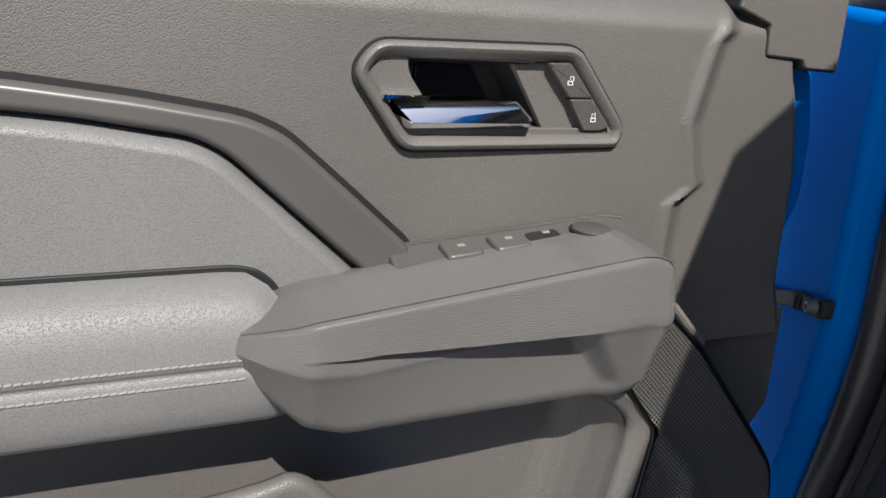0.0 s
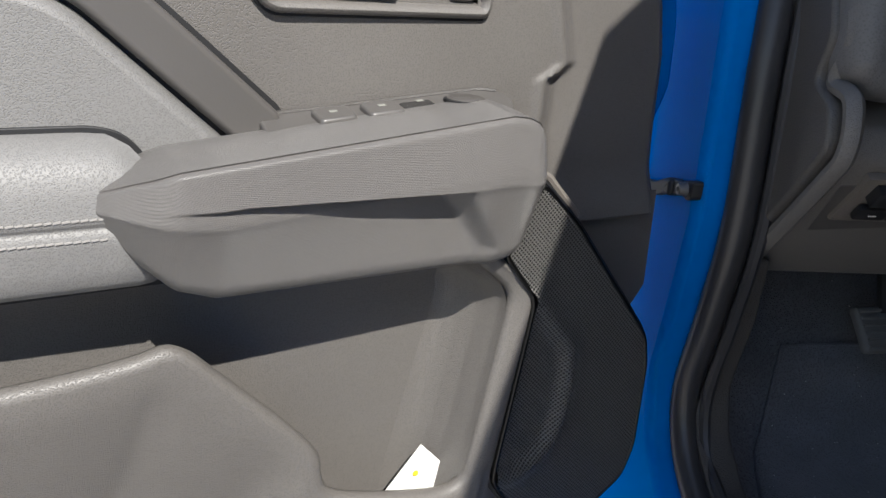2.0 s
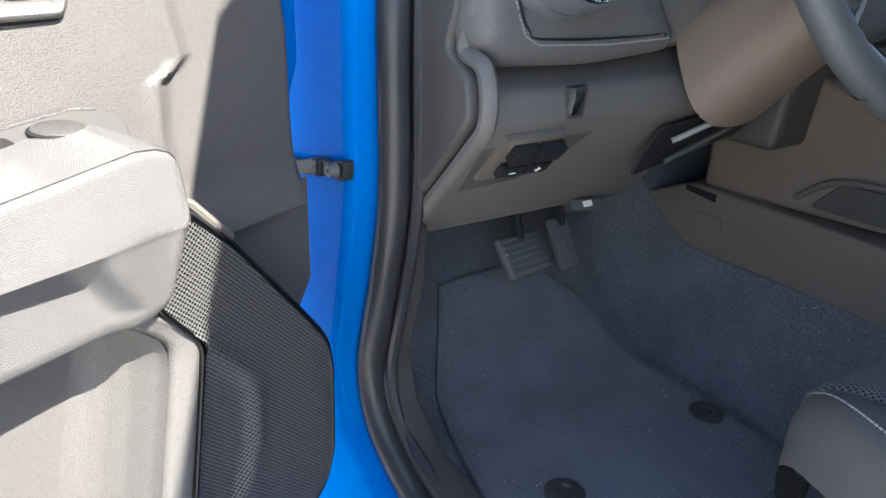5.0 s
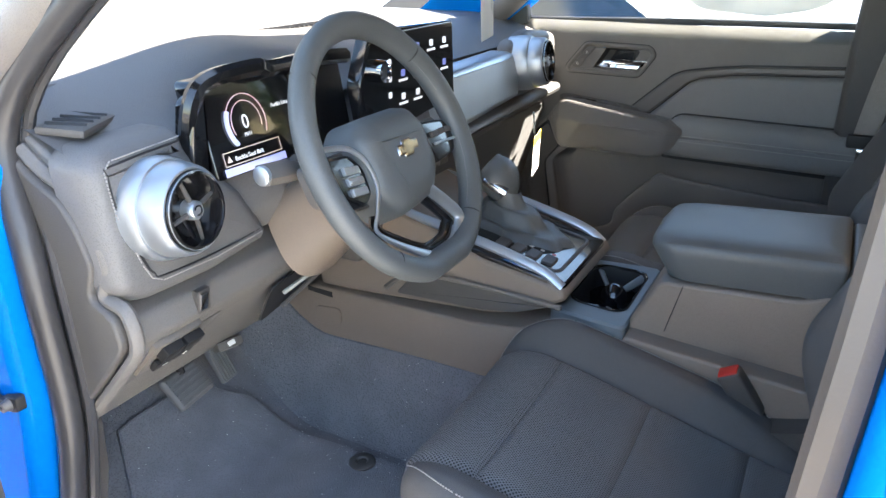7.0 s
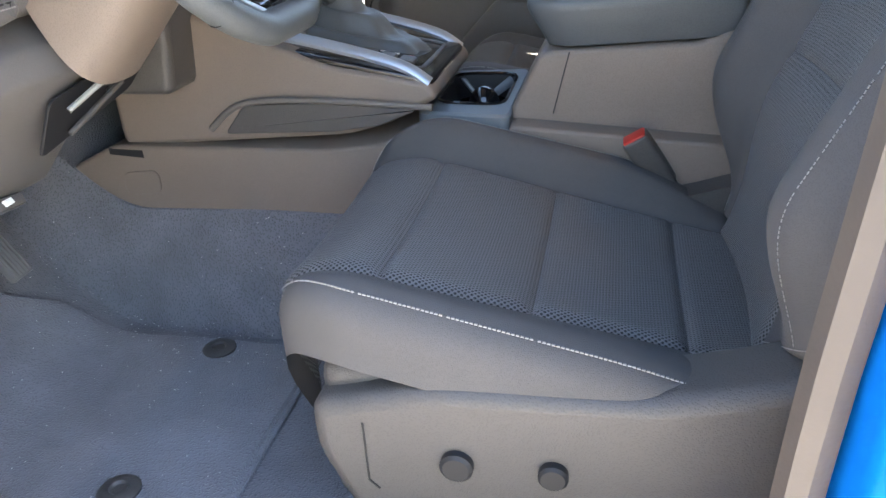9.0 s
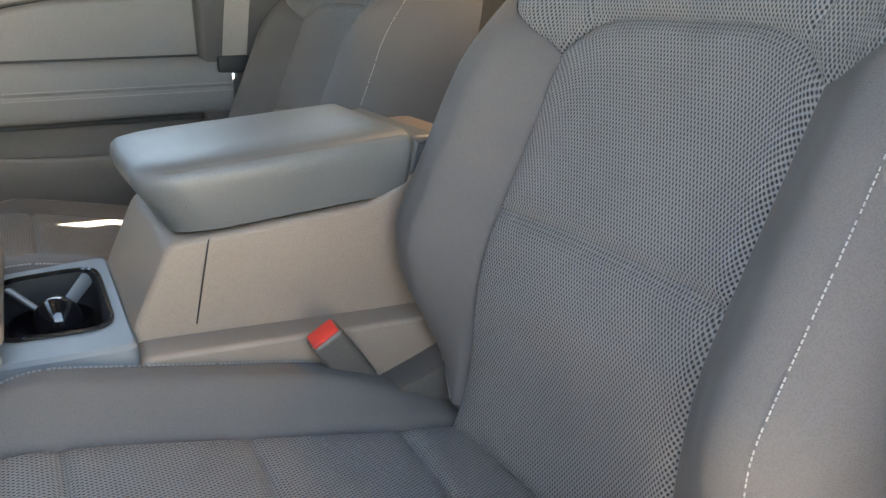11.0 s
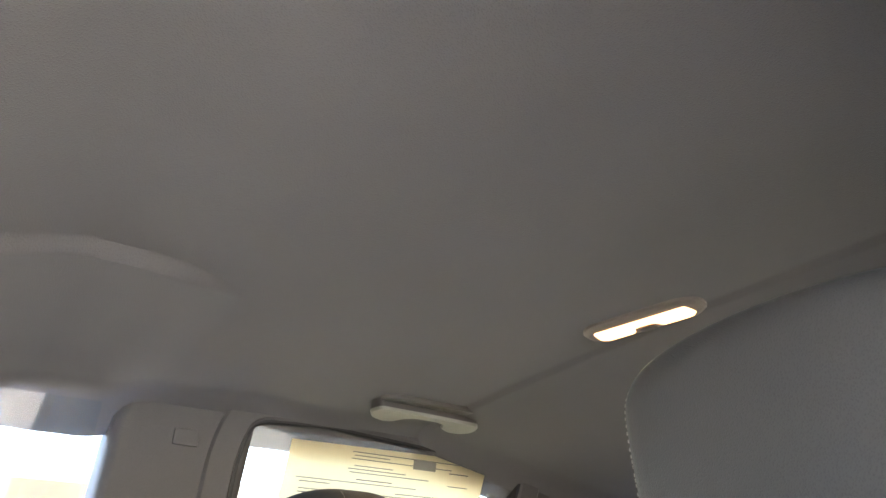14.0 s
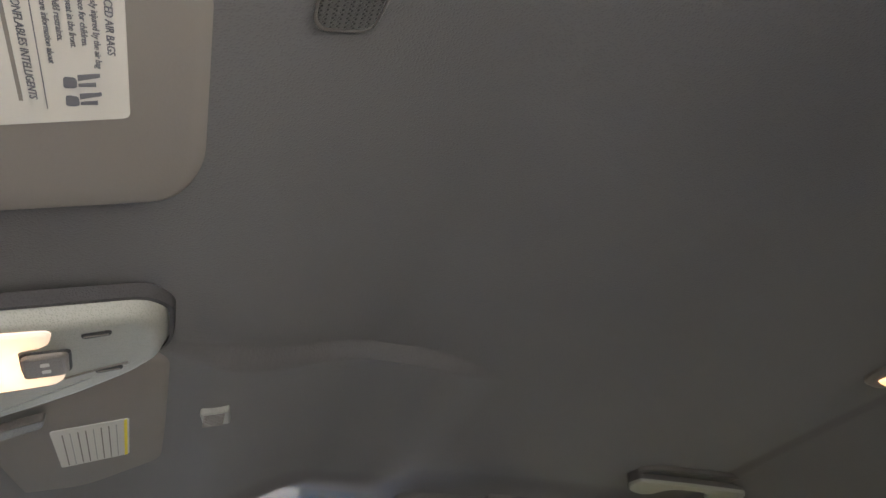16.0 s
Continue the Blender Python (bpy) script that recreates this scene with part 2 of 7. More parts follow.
def patch(f, u0, u1, v0, v1, nu, nv, su=1.0, sv=1.0, keep=None, uvf=None):
    """A sheet f(u, v) -> point; its UV map is in metres by su, sv."""
    bm = bmesh.new()
    uvl = bm.loops.layers.uv.new("UVMap")
    us, vs = np.linspace(u0, u1, nu + 1), np.linspace(v0, v1, nv + 1)
    g = [[bm.verts.new(f(u, v)) for v in vs] for u in us]
    for i in range(nu):
        for j in range(nv):
            if keep and not keep((us[i] + us[i + 1]) / 2, (vs[j] + vs[j + 1]) / 2):
                continue
            fc = bm.faces.new((g[i][j], g[i + 1][j], g[i + 1][j + 1], g[i][j + 1]))
            for lp, (a, b) in zip(fc.loops, ((i, j), (i + 1, j), (i + 1, j + 1), (i, j + 1))):
                lp[uvl].uv = uvf(us[a], vs[b]) if uvf else (us[a] * su, vs[b] * sv)
    bmesh.ops.delete(bm, geom=[v for v in bm.verts if not v.link_faces], context="VERTS")
    return bm


def box(c, s, bevel=0.004, seg=2, rot=None):
    bm = bmesh.new()
    bmesh.ops.create_cube(bm, size=1)
    for v in bm.verts:
        v.co = Vector((v.co.x * s[0], v.co.y * s[1], v.co.z * s[2]))
    if bevel:
        bmesh.ops.bevel(bm, geom=bm.edges[:], offset=min(bevel, min(s) * 0.45), segments=seg, affect="EDGES", profile=0.6)
    m = Matrix.Translation(c) @ (rot.to_matrix().to_4x4() if rot else Matrix())
    bm.transform(m)
    return bm


def tube(pts, r, n=10, closed=False, flat=1.0):
    """A round bar along points; r may be a number or one for each point. flat squeezes it along its second axis."""
    bm = bmesh.new()
    P = [Vector(p) for p in pts]
    rows, side = [], None
    for i, p in enumerate(P):
        a = P[i - 1] if (i or closed) else p
        b = P[(i + 1) % len(P)] if (i < len(P) - 1 or closed) else p
        d = (b - a).normalized()
        if side is None:
            side = d.orthogonal().normalized()
        side = (side - d * side.dot(d)).normalized()
        up = d.cross(side)
        rad = r[i] if isinstance(r, (list, tuple)) else r
        rows.append([bm.verts.new(p + rad * (math.cos(t) * side + flat * math.sin(t) * up)) for t in np.linspace(0, 2 * math.pi, n, endpoint=False)])
    for k in range(len(rows) if closed else len(rows) - 1):
        r0, r1 = rows[k], rows[(k + 1) % len(rows)]
        for i in range(n):
            bm.faces.new((r0[i], r0[(i + 1) % n], r1[(i + 1) % n], r1[i]))
    if not closed:
        bm.faces.new(rows[0][::-1])
        bm.faces.new(rows[-1])
    return bm


def smooth_path(pts, n=8, closed=False):
    """Points along a smooth curve through the given ones."""
    P, out = [Vector(p) for p in pts], []
    m = len(P)
    for i in range(m if closed else m - 1):
        g = lambda k: P[k % m] if closed else P[max(0, min(m - 1, k))]
        a, b, c, d = g(i - 1), g(i), g(i + 1), g(i + 2)
        for j in range(n):
            t = j / n
            out.append(0.5 * (2 * b + (c - a) * t + (2 * a - 5 * b + 4 * c - d) * t * t + (3 * b - a - 3 * c + d) * t ** 3))
    if not closed:
        out.append(P[-1])
    return out


def join(*bms):
    """One bmesh from several."""
    out = bmesh.new()
    for b in bms:
        me = bpy.data.meshes.new("tmp")
        b.to_mesh(me)
        out.from_mesh(me)
        bpy.data.meshes.remove(me)
        b.free()
    return out


def disc_ring(center, axis, prof, n=40):
    """A body turned about an axis; prof lists (radius, height along the axis)."""
    ax = Vector(axis).normalized()
    e1 = ax.orthogonal().normalized()
    e2 = ax.cross(e1)
    bm = bmesh.new()
    rows = [[bm.verts.new(Vector(center) + ax * h + r * (math.cos(t) * e1 + math.sin(t) * e2)) for t in np.linspace(0, 2 * math.pi, n, endpoint=False)] for r, h in prof]
    for r0, r1 in zip(rows, rows[1:]):
        for i in range(n):
            bm.faces.new((r0[i], r0[(i + 1) % n], r1[(i + 1) % n], r1[i]))
    if prof[0][0] > 1e-4:
        bm.faces.new(rows[0][::-1])
    if prof[-1][0] > 1e-4:
        bm.faces.new(rows[-1])
    bmesh.ops.remove_doubles(bm, verts=bm.verts, dist=1e-5)
    return bm


def stitches(path, parent, gap=0.0042, r=0.0005, name="stitching"):
    """A row of short threads along a path, one part."""
    P = [Vector(p) for p in path]
    bm = bmesh.new()
    carry = 0.0
    for a, b in zip(P, P[1:]):
        d, L = (b - a), (b - a).length
        if L < 1e-6:
            continue
        d.normalize()
        x = carry
        while x + gap * 0.7 <= L:
            m = Matrix.Translation(a + d * (x + gap * 0.33)) @ d.to_track_quat("X", "Z").to_matrix().to_4x4()
            bmesh.ops.create_cube(bm, size=1, matrix=m @ Matrix.Diagonal((gap * 0.68, r * 2, r * 2, 1)))
            x += gap
        carry = max(0.0, x - L)
    return part(name, bm, STITCH, parent, "pale stitched thread", smooth=False)


def sstep(a, b, x):
    t = min(1.0, max(0.0, (x - a) / (b - a)))
    return t * t * (3 - 2 * t)


def lerp_table(tab, x):
    if x <= tab[0][0]:
        return tab[0][1]
    for (a, fa), (b, fb) in zip(tab, tab[1:]):
        if x <= b:
            return fa + (fb - fa) * (x - a) / (b - a)
    return tab[-1][1]


def words(text, size, m, mat, parent, name="lettering", align="LEFT"):
    """Flat lettering with the built-in font, as a mesh."""
    cu = bpy.data.curves.new("text", "FONT")
    cu.body, cu.size, cu.extrude, cu.align_x = text, size, 0.0002, align
    tmp = bpy.data.objects.new("text", cu)
    scene.collection.objects.link(tmp)
    me = bpy.data.meshes.new_from_object(tmp.evaluated_get(bpy.context.evaluated_depsgraph_get()))
    bpy.data.objects.remove(tmp)
    me.transform(m)
    me.materials.clear()
    me.materials.append(mat)
    me.name = name
    ob = new(name, me)
    ob.parent = parent
    return ob

# ---- ground and cab shell ----
def yz(x0=0.0):
    """Plates that lie in a lengthwise upright plane: a = y, b = z, depth = x."""
    return lambda a, b, d: (x0 + d, a, b)


def xz(y0=0.0):
    return lambda a, b, d: (a, y0 + d, b)


def xy(z0=0.0):
    return lambda a, b, d: (a, b, z0 + d)


ground = obj("ground", patch(lambda u, v: (u, v, 0.1), -300, 300, -300, 300, 4, 4), ASPHALT)
tagged(ground, "pale grey concrete of a parking lot", "ground", kind="structure")

body = thing("cab_body", "bright blue painted pickup cab with its door opening", "car body")
# Tan copy of the black seal rubber: bounced sunlight is mixed into its colour.
TAN_LIT_SEAL = material("seal_rubber_tan_lit", (0.085, 0.068, 0.055), 0.5, grain=0.2, size=0.002, vary=0.1)
# opening of the front door, seen from the side, as (y, z)
OPENING = [(0.885, 1.30), (0.878, 1.11), (0.9, 0.985), (0.925, 0.88), (0.905, 0.815), (0.85, 0.775), (0.76, 0.752), (0.45, 0.742), (0.16, 0.75), (0.1, 0.8),
           (0.08, 1.1), (0.065, 1.32), (0.055, 1.45), (0.04, 1.7), (0.06, 1.8), (0.14, 1.845), (0.36, 1.84), (0.54, 1.785), (0.745, 1.635), (0.915, 1.465)]


def lean(z):
    """The inward lean of the cab's side above the belt."""
    return 0.0 if z < 1.35 else (z - 1.35) * 0.26


hinge = rounded([(1.25, 1.46), (1.25, 0.5), (0.80, 0.5), (0.80, 0.735), (0.865, 0.765), (0.92, 0.805), (0.94, 0.88), (0.914, 0.985), (0.892, 1.11), (0.898, 1.42)], 0.02)
part("hinge_pillar", plate(hinge, -0.70, -0.795, yz(), 0.012), BLUE, body)
rocker = rounded([(0.81, 0.52), (0.81, 0.738), (0.45, 0.727), (0.14, 0.735), (-0.4, 0.735), (-0.4, 0.52)], 0.01)
part("rocker_panel", plate(rocker, -0.68, -0.845, yz(), 0.02), BLUE, body)
bp = [(0.062, 0.73), (0.058, 1.1), (0.043, 1.32), (0.033, 1.45), (0.018, 1.86), (-0.13, 1.86), (-0.15, 1.45), (-0.16, 0.73)]
part("b_pillar", plate(bp, -0.70, -0.80, lambda a, b, d: (d + lean(b), a, b), 0.012), BLUE, body)
part("rear_door_skin", plate([(-0.135, 0.62), (-0.125, 1.46), (-1.0, 1.46), (-1.0, 0.62)], -0.80, -0.86, yz(), 0.02), BLUE, body)
rail = [(0.02, 1.84), (0.14, 1.865), (0.36, 1.86), (0.50, 1.81), (0.57, 1.87), (0.3, 1.94), (-1.3, 1.94), (-1.3, 1.86), (-0.13, 1.86)]
part("roof_rail", plate(rail, -0.68, -0.7785, lambda a, b, d: (d + (0.187 + 0.813 * sstep(0.30, 0.58, a)) * lean(b), a, b), 0.004), BLUE, body)
part("roof_skin", plate([(-0.64, 0.6), (0.65, 0.6), (0.65, -1.3), (-0.64, -1.3)], 1.905, 1.94, xy(), 0.02), BLUE, body)
rail_r = [(0.12, 1.87), (0.36, 1.865), (0.53, 1.785), (0.72, 1.61), (0.98, 1.40), (1.25, 1.42), (0.85, 1.72), (0.58, 1.90), (0.3, 1.94), (-1.3, 1.94), (-1.3, 1.87)]
part("roof_rail", plate(rail_r, 0.705, 0.80, lambda a, b, d: (d - max(0, b - 1.35) * 0.14, a, b), 0.012), BLUE, body)
part("hood", patch(lambda u, v: (u, v, 1.30 + 0.03 * math.cos(u * 1.6) - 0.05 * (v - 1.55)), -0.78, 0.78, 1.5, 2.6, 12, 8), BLUE, body)
part("fender", plate([(1.25, 0.6), (1.25, 1.40), (1.5, 1.34), (2.6, 1.24), (2.6, 0.7)], -0.72, -0.88, yz(), 0.03), BLUE, body)
part("fender", plate([(1.0, 0.6), (1.0, 1.40), (1.5, 1.34), (2.6, 1.24), (2.6, 0.7)], 0.76, 0.88, yz(), 0.03), BLUE, body)
part("firewall", plate([(-0.74, 0.65), (0.74, 0.65), (0.74, 1.36), (-0.74, 1.36)], 1.36, 1.40, xz(), 0.005), BLACK, body)
part("underbody", plate([(-0.75, -1.3), (0.75, -1.3), (0.75, 1.4), (-0.75, 1.4)], 0.58, 0.66, xy(), 0.005), BLACK, body)
part("back_panel", plate([(-0.74, 0.62), (0.74, 0.62), (0.74, 1.42), (-0.74, 1.42)], -1.24, -1.30, xz(), 0.005), BLUE, body)
part("windscreen", patch(lambda u, v: (u, 0.66 + v * 0.90, 1.80 - v * 0.40 + 0.02 * math.cos(u * 2)), -0.64, 0.64, 0, 1, 8, 6), GLASS, body, "sloping windscreen glass").visible_shadow = False

seal_pts = smooth_path([(-0.755 + lean(z) * 0.9, y - 0.006, z) for y, z in OPENING], 5, closed=True)
cut_a, cut_b = 8 * 5, 14 * 5
part("door_seal", tube(seal_pts[cut_b:] + seal_pts[:cut_a + 1], 0.017, 12), RUBBER, body, "black rubber weatherstrip")
part("pillar_seal", tube(seal_pts[cut_a:cut_b + 1], 0.0125, 10), TAN_LIT_SEAL, body, "pillar weatherstrip with tan bounced light in its colour")
lip_pts = smooth_path([(-0.735 + lean(z) * 0.9, y - 0.022 if y > 0.5 else y + 0.016, z + (0.014 if z < 0.8 else 0)) for y, z in OPENING], 5, closed=True)
part("seal_lip", tube(lip_pts[cut_b:] + lip_pts[:cut_a + 1], 0.007, 8), RUBBER, body)
part("pillar_lip", tube(seal_pts[cut_a + 4:cut_b - 4], 0.016, 8), TAN_LIT_SEAL, body)
# white certification label on the pillar, its stock greyed for shade
part("pillar_label", plate(rounded([(0.028, 1.235), (-0.02, 1.237), (-0.015, 1.296), (0.033, 1.293)], 0.004), -0.8005, -0.8015, yz(), 0.0004), SHADED_LABEL, body, "white printed label, greyed as if shaded")
for k in range(6):
    part("label_print", plate([(0.02, 1.243 + k * 0.009), (-0.01 + 0.006 * (k % 3), 1.243 + k * 0.009), (-0.01 + 0.006 * (k % 3), 1.2465 + k * 0.009), (0.02, 1.2465 + k * 0.009)], -0.8016, -0.802, yz(), 0.0001), GREY_PRINT, body, "", smooth=False)
# door check strap with its bolt
strap = thing("door_check_strap", "black steel door check strap bolted to the blue pillar", "hardware")
part("arm", plate(rounded([(0.905, 1.122), (0.905, 1.138), (0.95, 1.133), (0.99, 1.119), (1.06, 1.108), (1.06, 1.094), (0.98, 1.104), (0.94, 1.117)], 0.004), -0.80, -0.808, yz(), 0.002), BLACK, strap)
part("bracket", plate(rounded([(0.890, 1.123), (0.889, 1.142), (0.902, 1.141), (0.922, 1.135), (0.922, 1.125), (0.902, 1.118)], 0.004), -0.792, -0.804, yz(), 0.002), BLACK, strap)
part("roller_housing", plate(rounded([(0.932, 1.115), (0.931, 1.135), (0.954, 1.131), (0.955, 1.113)], 0.006), -0.796, -0.813, yz(), 0.004), BLACK, strap)
bolt = part("bolt", disc_ring((-0.803, 0.905, 1.130), (-1, 0, 0), [(0.0085, 0), (0.0085, 0.003), (0.0068, 0.005), (0.0068, 0.009), (0.0058, 0.0105), (0.0, 0.011)], 12), STRIP_MAT, strap, "steel bolt head")
part("bolt_socket", disc_ring((-0.814, 0.905, 1.130), (-1, 0, 0), [(0.003, 0), (0.003, 0.0006), (0.0, 0.0006)], 6), BLACK, bolt)

# inner trim of the cab
kick = rounded([(0.885, 1.06), (0.89, 0.98), (0.915, 0.885), (0.895, 0.83), (0.84, 0.79), (0.72, 0.77), (0.72, 0.70), (1.3, 0.70), (1.3, 1.06)], 0.01)
trim = thing("sill_trim", "black plastic kick panel and sill trim", "trim", kind="structure")
part("kick_panel", plate(kick, -0.745, -0.70, yz(), 0.006), PLASTIC_DARK, trim)
part("sill_plate", patch(lambda u, v: (-0.735 + 0.075 * u, v, 0.765 + 0.012 * math.sin(u * math.pi) - 0.045 * u * u), 0, 1, 0.1, 0.86, 10, 20), PLASTIC_DARK, trim)
part("b_pillar_trim", plate([(0.03, 0.76), (0.025, 1.1), (0.012, 1.32), (0.0, 1.86), (-0.12, 1.86), (-0.15, 1.1), (-0.15, 0.76)], -0.745, -0.70, lambda a, b, d: (d + lean(b), a, b), 0.012), PILLAR, trim)
part("windscreen_pillar_trim", tube(smooth_path([(-0.765, 1.12, 1.38), (-0.725, 0.91, 1.52), (-0.66, 0.71, 1.71), (-0.635, 0.53, 1.835)], 6), 0.030, 12), PLASTIC, trim)
part("windscreen_pillar_trim", tube(smooth_path([(0.72, 1.12, 1.36), (0.67, 0.9, 1.50), (0.635, 0.72, 1.68), (0.625, 0.62, 1.76)], 6), 0.03, 10), PLASTIC, trim)


def floor_z(x, y):
    z = 0.70 + 0.34 * sstep(0.93, 1.36, y)
    return z + 0.205 * sstep(0.205, 0.14, abs(x)) + 0.004 * math.sin(x * 19) * math.sin(y * 15)


floor = obj("floor", patch(lambda u, v: (u, v, floor_z(u, v)), -0.73, 0.73, -0.9, 1.38, 80, 110), CARPET)
tagged(floor, "black carpet of the cab floor", "floor", kind="structure")

# floor mat with pins and lint
fmat = thing("floor_mat", "black carpeted driver floor mat dusted with lint", "floor mat")


def mat_edge(u):
    return [lerp_table(t, u) for t in ([(0.62, -0.64), (0.80, -0.655), (1.0, -0.60), (1.12, -0.52)], [(0.62, -0.235), (0.78, -0.225), (1.05, -0.25), (1.075, -0.29), (1.09, -0.31), (1.12, -0.34)])]


def mat_point(u, v):
    y = 0.62 + 0.5 * v
    a, b = mat_edge(y)
    x = a + (b - a) * u
    e = min(u, 1 - u, v, 1 - v)
    return (x, y, floor_z(x, y) + 0.018 * sstep(-0.002, 0.02, e) - 0.004 * math.exp(-((y - 0.9) / 0.02) ** 2) * (1 if x < -0.5 else 0))


part("mat_surface", patch(mat_point, 0, 1, 0, 1, 60, 60), MAT_PILE, fmat)
edge_pts = [mat_point(u, v) for u, v in [(t, 0.008) for t in np.linspace(0.01, 0.99, 14)] + [(0.99, t) for t in np.linspace(0.01, 0.99, 18)] + [(t, 0.99) for t in np.linspace(0.99, 0.01, 12)] + [(0.01, t) for t in np.linspace(0.99, 0.01, 18)]]
part("binding", tube(edge_pts, 0.005, 6, closed=True), MAT_PILE, fmat)
for px_, py_ in ((-0.26, 0.785), (-0.562, 0.763)):
    part("retainer", disc_ring((px_, py_, floor_z(px_, py_) + 0.016), (0, 0, 1), [(0.026, 0), (0.026, 0.005), (0.022, 0.008), (0.012, 0.008), (0.009, 0.005), (0.0, 0.005)], 24), PLASTIC_DARK, fmat, "black plastic mat retainer")
lint = bmesh.new()
rnd = random.Random(4)
for k in range(420):
    x, y = rnd.uniform(-0.62, -0.16), rnd.uniform(0.65, 1.22)
    if rnd.random() < 0.5:
        x = rnd.uniform(-0.30, -0.15)
    m = Matrix.Translation((x, y, floor_z(x, y) + (0.02 if x < -0.2 and y < 1.1 else 0.004))) @ Euler((0, 0, rnd.uniform(0, 6))).to_matrix().to_4x4()
    s = rnd.uniform(0.0003, 0.0009)
    bmesh.ops.create_cube(lint, size=1, matrix=m @ Matrix.Diagonal((s * rnd.uniform(0.8, 3), s, s * 0.6, 1)))
tagged(obj("lint", lint, PAPER, None, "", smooth=False), "white lint and crumbs scattered over the carpet", "lint", kind="stuff")

# ---- doors ----
HANDLE = rounded([(0.467, 1.351), (0.45, 1.373), (0.284, 1.376), (0.233, 1.313), (0.238, 1.297), (0.427, 1.294)], 0.012, 5)
HANDLE_IN = inset(HANDLE, 0.0125)
STRIP = rounded([(1.02, 1.352), (0.683, 1.3375), (0.608, 1.3285), (0.5406, 1.3175), (0.5137, 1.306), (0.472, 1.269), (0.4196, 1.2213), (0.4172, 1.208), (0.429, 1.19),
                 (0.4475, 1.1925), (0.455, 1.2025), (0.5538, 1.2935), (0.575, 1.3045), (0.644, 1.3155), (0.6832, 1.3195), (1.02, 1.334)], 0.012, 4)
INSERT = rounded([(1.02, 1.3315), (0.6832, 1.317), (0.644, 1.313), (0.576, 1.302), (0.556, 1.292), (0.4545, 1.1975), (0.476, 1.172), (0.70, 1.17), (1.02, 1.165)], 0.014, 4)
SPEAKER = rounded([(0.204, 1.1695), (0.161, 1.1292), (0.0788, 1.0299), (0.054, 0.9985), (0.0465, 0.965), (0.0465, 0.8664), (0.0585, 0.831), (0.0997, 0.803), (0.1827, 0.801), (0.2286, 0.8707), (0.2268, 0.8917), (0.2035, 1.0362), (0.2009, 1.0576), (0.239, 1.1049)], 0.012, 5)
CREASE = [(0.70, 0.12), (1.10, 0.16), (1.2048, 0.1735), (1.2467, 0.172), (1.2530, 0.160), (1.2617, 0.1500), (1.29, 0.157), (1.3169, 0.1636), (1.36, 0.154), (1.3864, 0.1474), (1.3962, 0.1373), (1.45, 0.12)]
FRONT_EDGE = [(0.72, 0.16), (0.80, 0.095), (0.83, 0.054), (0.87, 0.042), (0.96, 0.0425), (0.985, 0.02), (1.02, -0.004), (1.07, -0.003), (1.125, -0.002), (1.19, 0.003), (1.27, 0.006), (1.317, 0.016), (1.37, 0.033), (1.42, 0.04)]
PANEL_END = [(0.735, 0.26), (0.87, 0.25), (0.893, 0.236), (1.05, 0.206), (1.068, 0.208), (1.0978, 0.243), (1.13, 0.272)]
POCKET_FRONT = [(0.78, 0.2755), (0.893, 0.2535), (0.97, 0.2385), (1.04, 0.2249), (1.054, 0.2234), (1.064, 0.2252), (1.073, 0.2305), (1.0815, 0.240), (1.0978, 0.2607), (1.112, 0.275)]
# edge of the map pocket, from the front bar round to the bin lip, as (u, z)
POCKET = [(0.275, 1.112), (0.2607, 1.0978), (0.2400, 1.0815), (0.2264, 1.068), (0.2232, 1.0503), (0.2385, 0.97), (0.2535, 0.893), (0.2575, 0.8785), (0.268, 0.8725), (0.2915, 0.8725), (0.3568, 0.8889), (0.388, 0.9025), (0.3965, 0.9165),
          (0.4014, 0.9441), (0.4315, 0.983), (0.4821, 1.0365), (0.5, 1.055), (0.517, 1.0625), (0.54, 1.057), (0.60, 1.05), (0.75, 1.042), (1.02, 1.03)]


def inside(pts, x, y):
    c, n = False, len(pts)
    for i in range(n):
        (x0, y0), (x1, y1) = pts[i - 1], pts[i]
        if (y0 > y) != (y1 > y) and x < (x1 - x0) * (y - y0) / (y1 - y0) + x0:
            c = not c
    return c


def door_surface(u, z):
    """How far the upper trim panel stands out at a place of the door."""
    front = lerp_table(CREASE, z)
    step = sstep(front - 0.026, front + 0.002, u)
    h = -0.014 * (1 - step) * sstep(1.1, 1.16, z) + 0.0035 * math.exp(-((u - front - 0.003) / 0.006) ** 2) * sstep(1.1, 1.2, z)
    if z > 1.392:
        h -= 0.05 * ((z - 1.392) / 0.04) ** 2
    edge = u - lerp_table(FRONT_EDGE, z)
    h -= 0.012 * sstep(0.016, 0.0, edge)
    return h + 0.002 * math.sin(u * 9 + z * 5)


GRIP_TOP = [(0.20, 1.178), (0.206, 1.188), (0.237, 1.2235), (0.247, 1.2275), (0.262, 1.229), (0.508, 1.198), (0.534, 1.189), (0.557, 1.179), (0.57, 1.168)]
GRIP_LOW = [(0.20, 1.165), (0.206, 1.155), (0.235, 1.1085), (0.247, 1.1035), (0.262, 1.1015), (0.482, 1.101), (0.511, 1.111), (0.553, 1.149), (0.57, 1.16)]
LEDGE = 1.1745


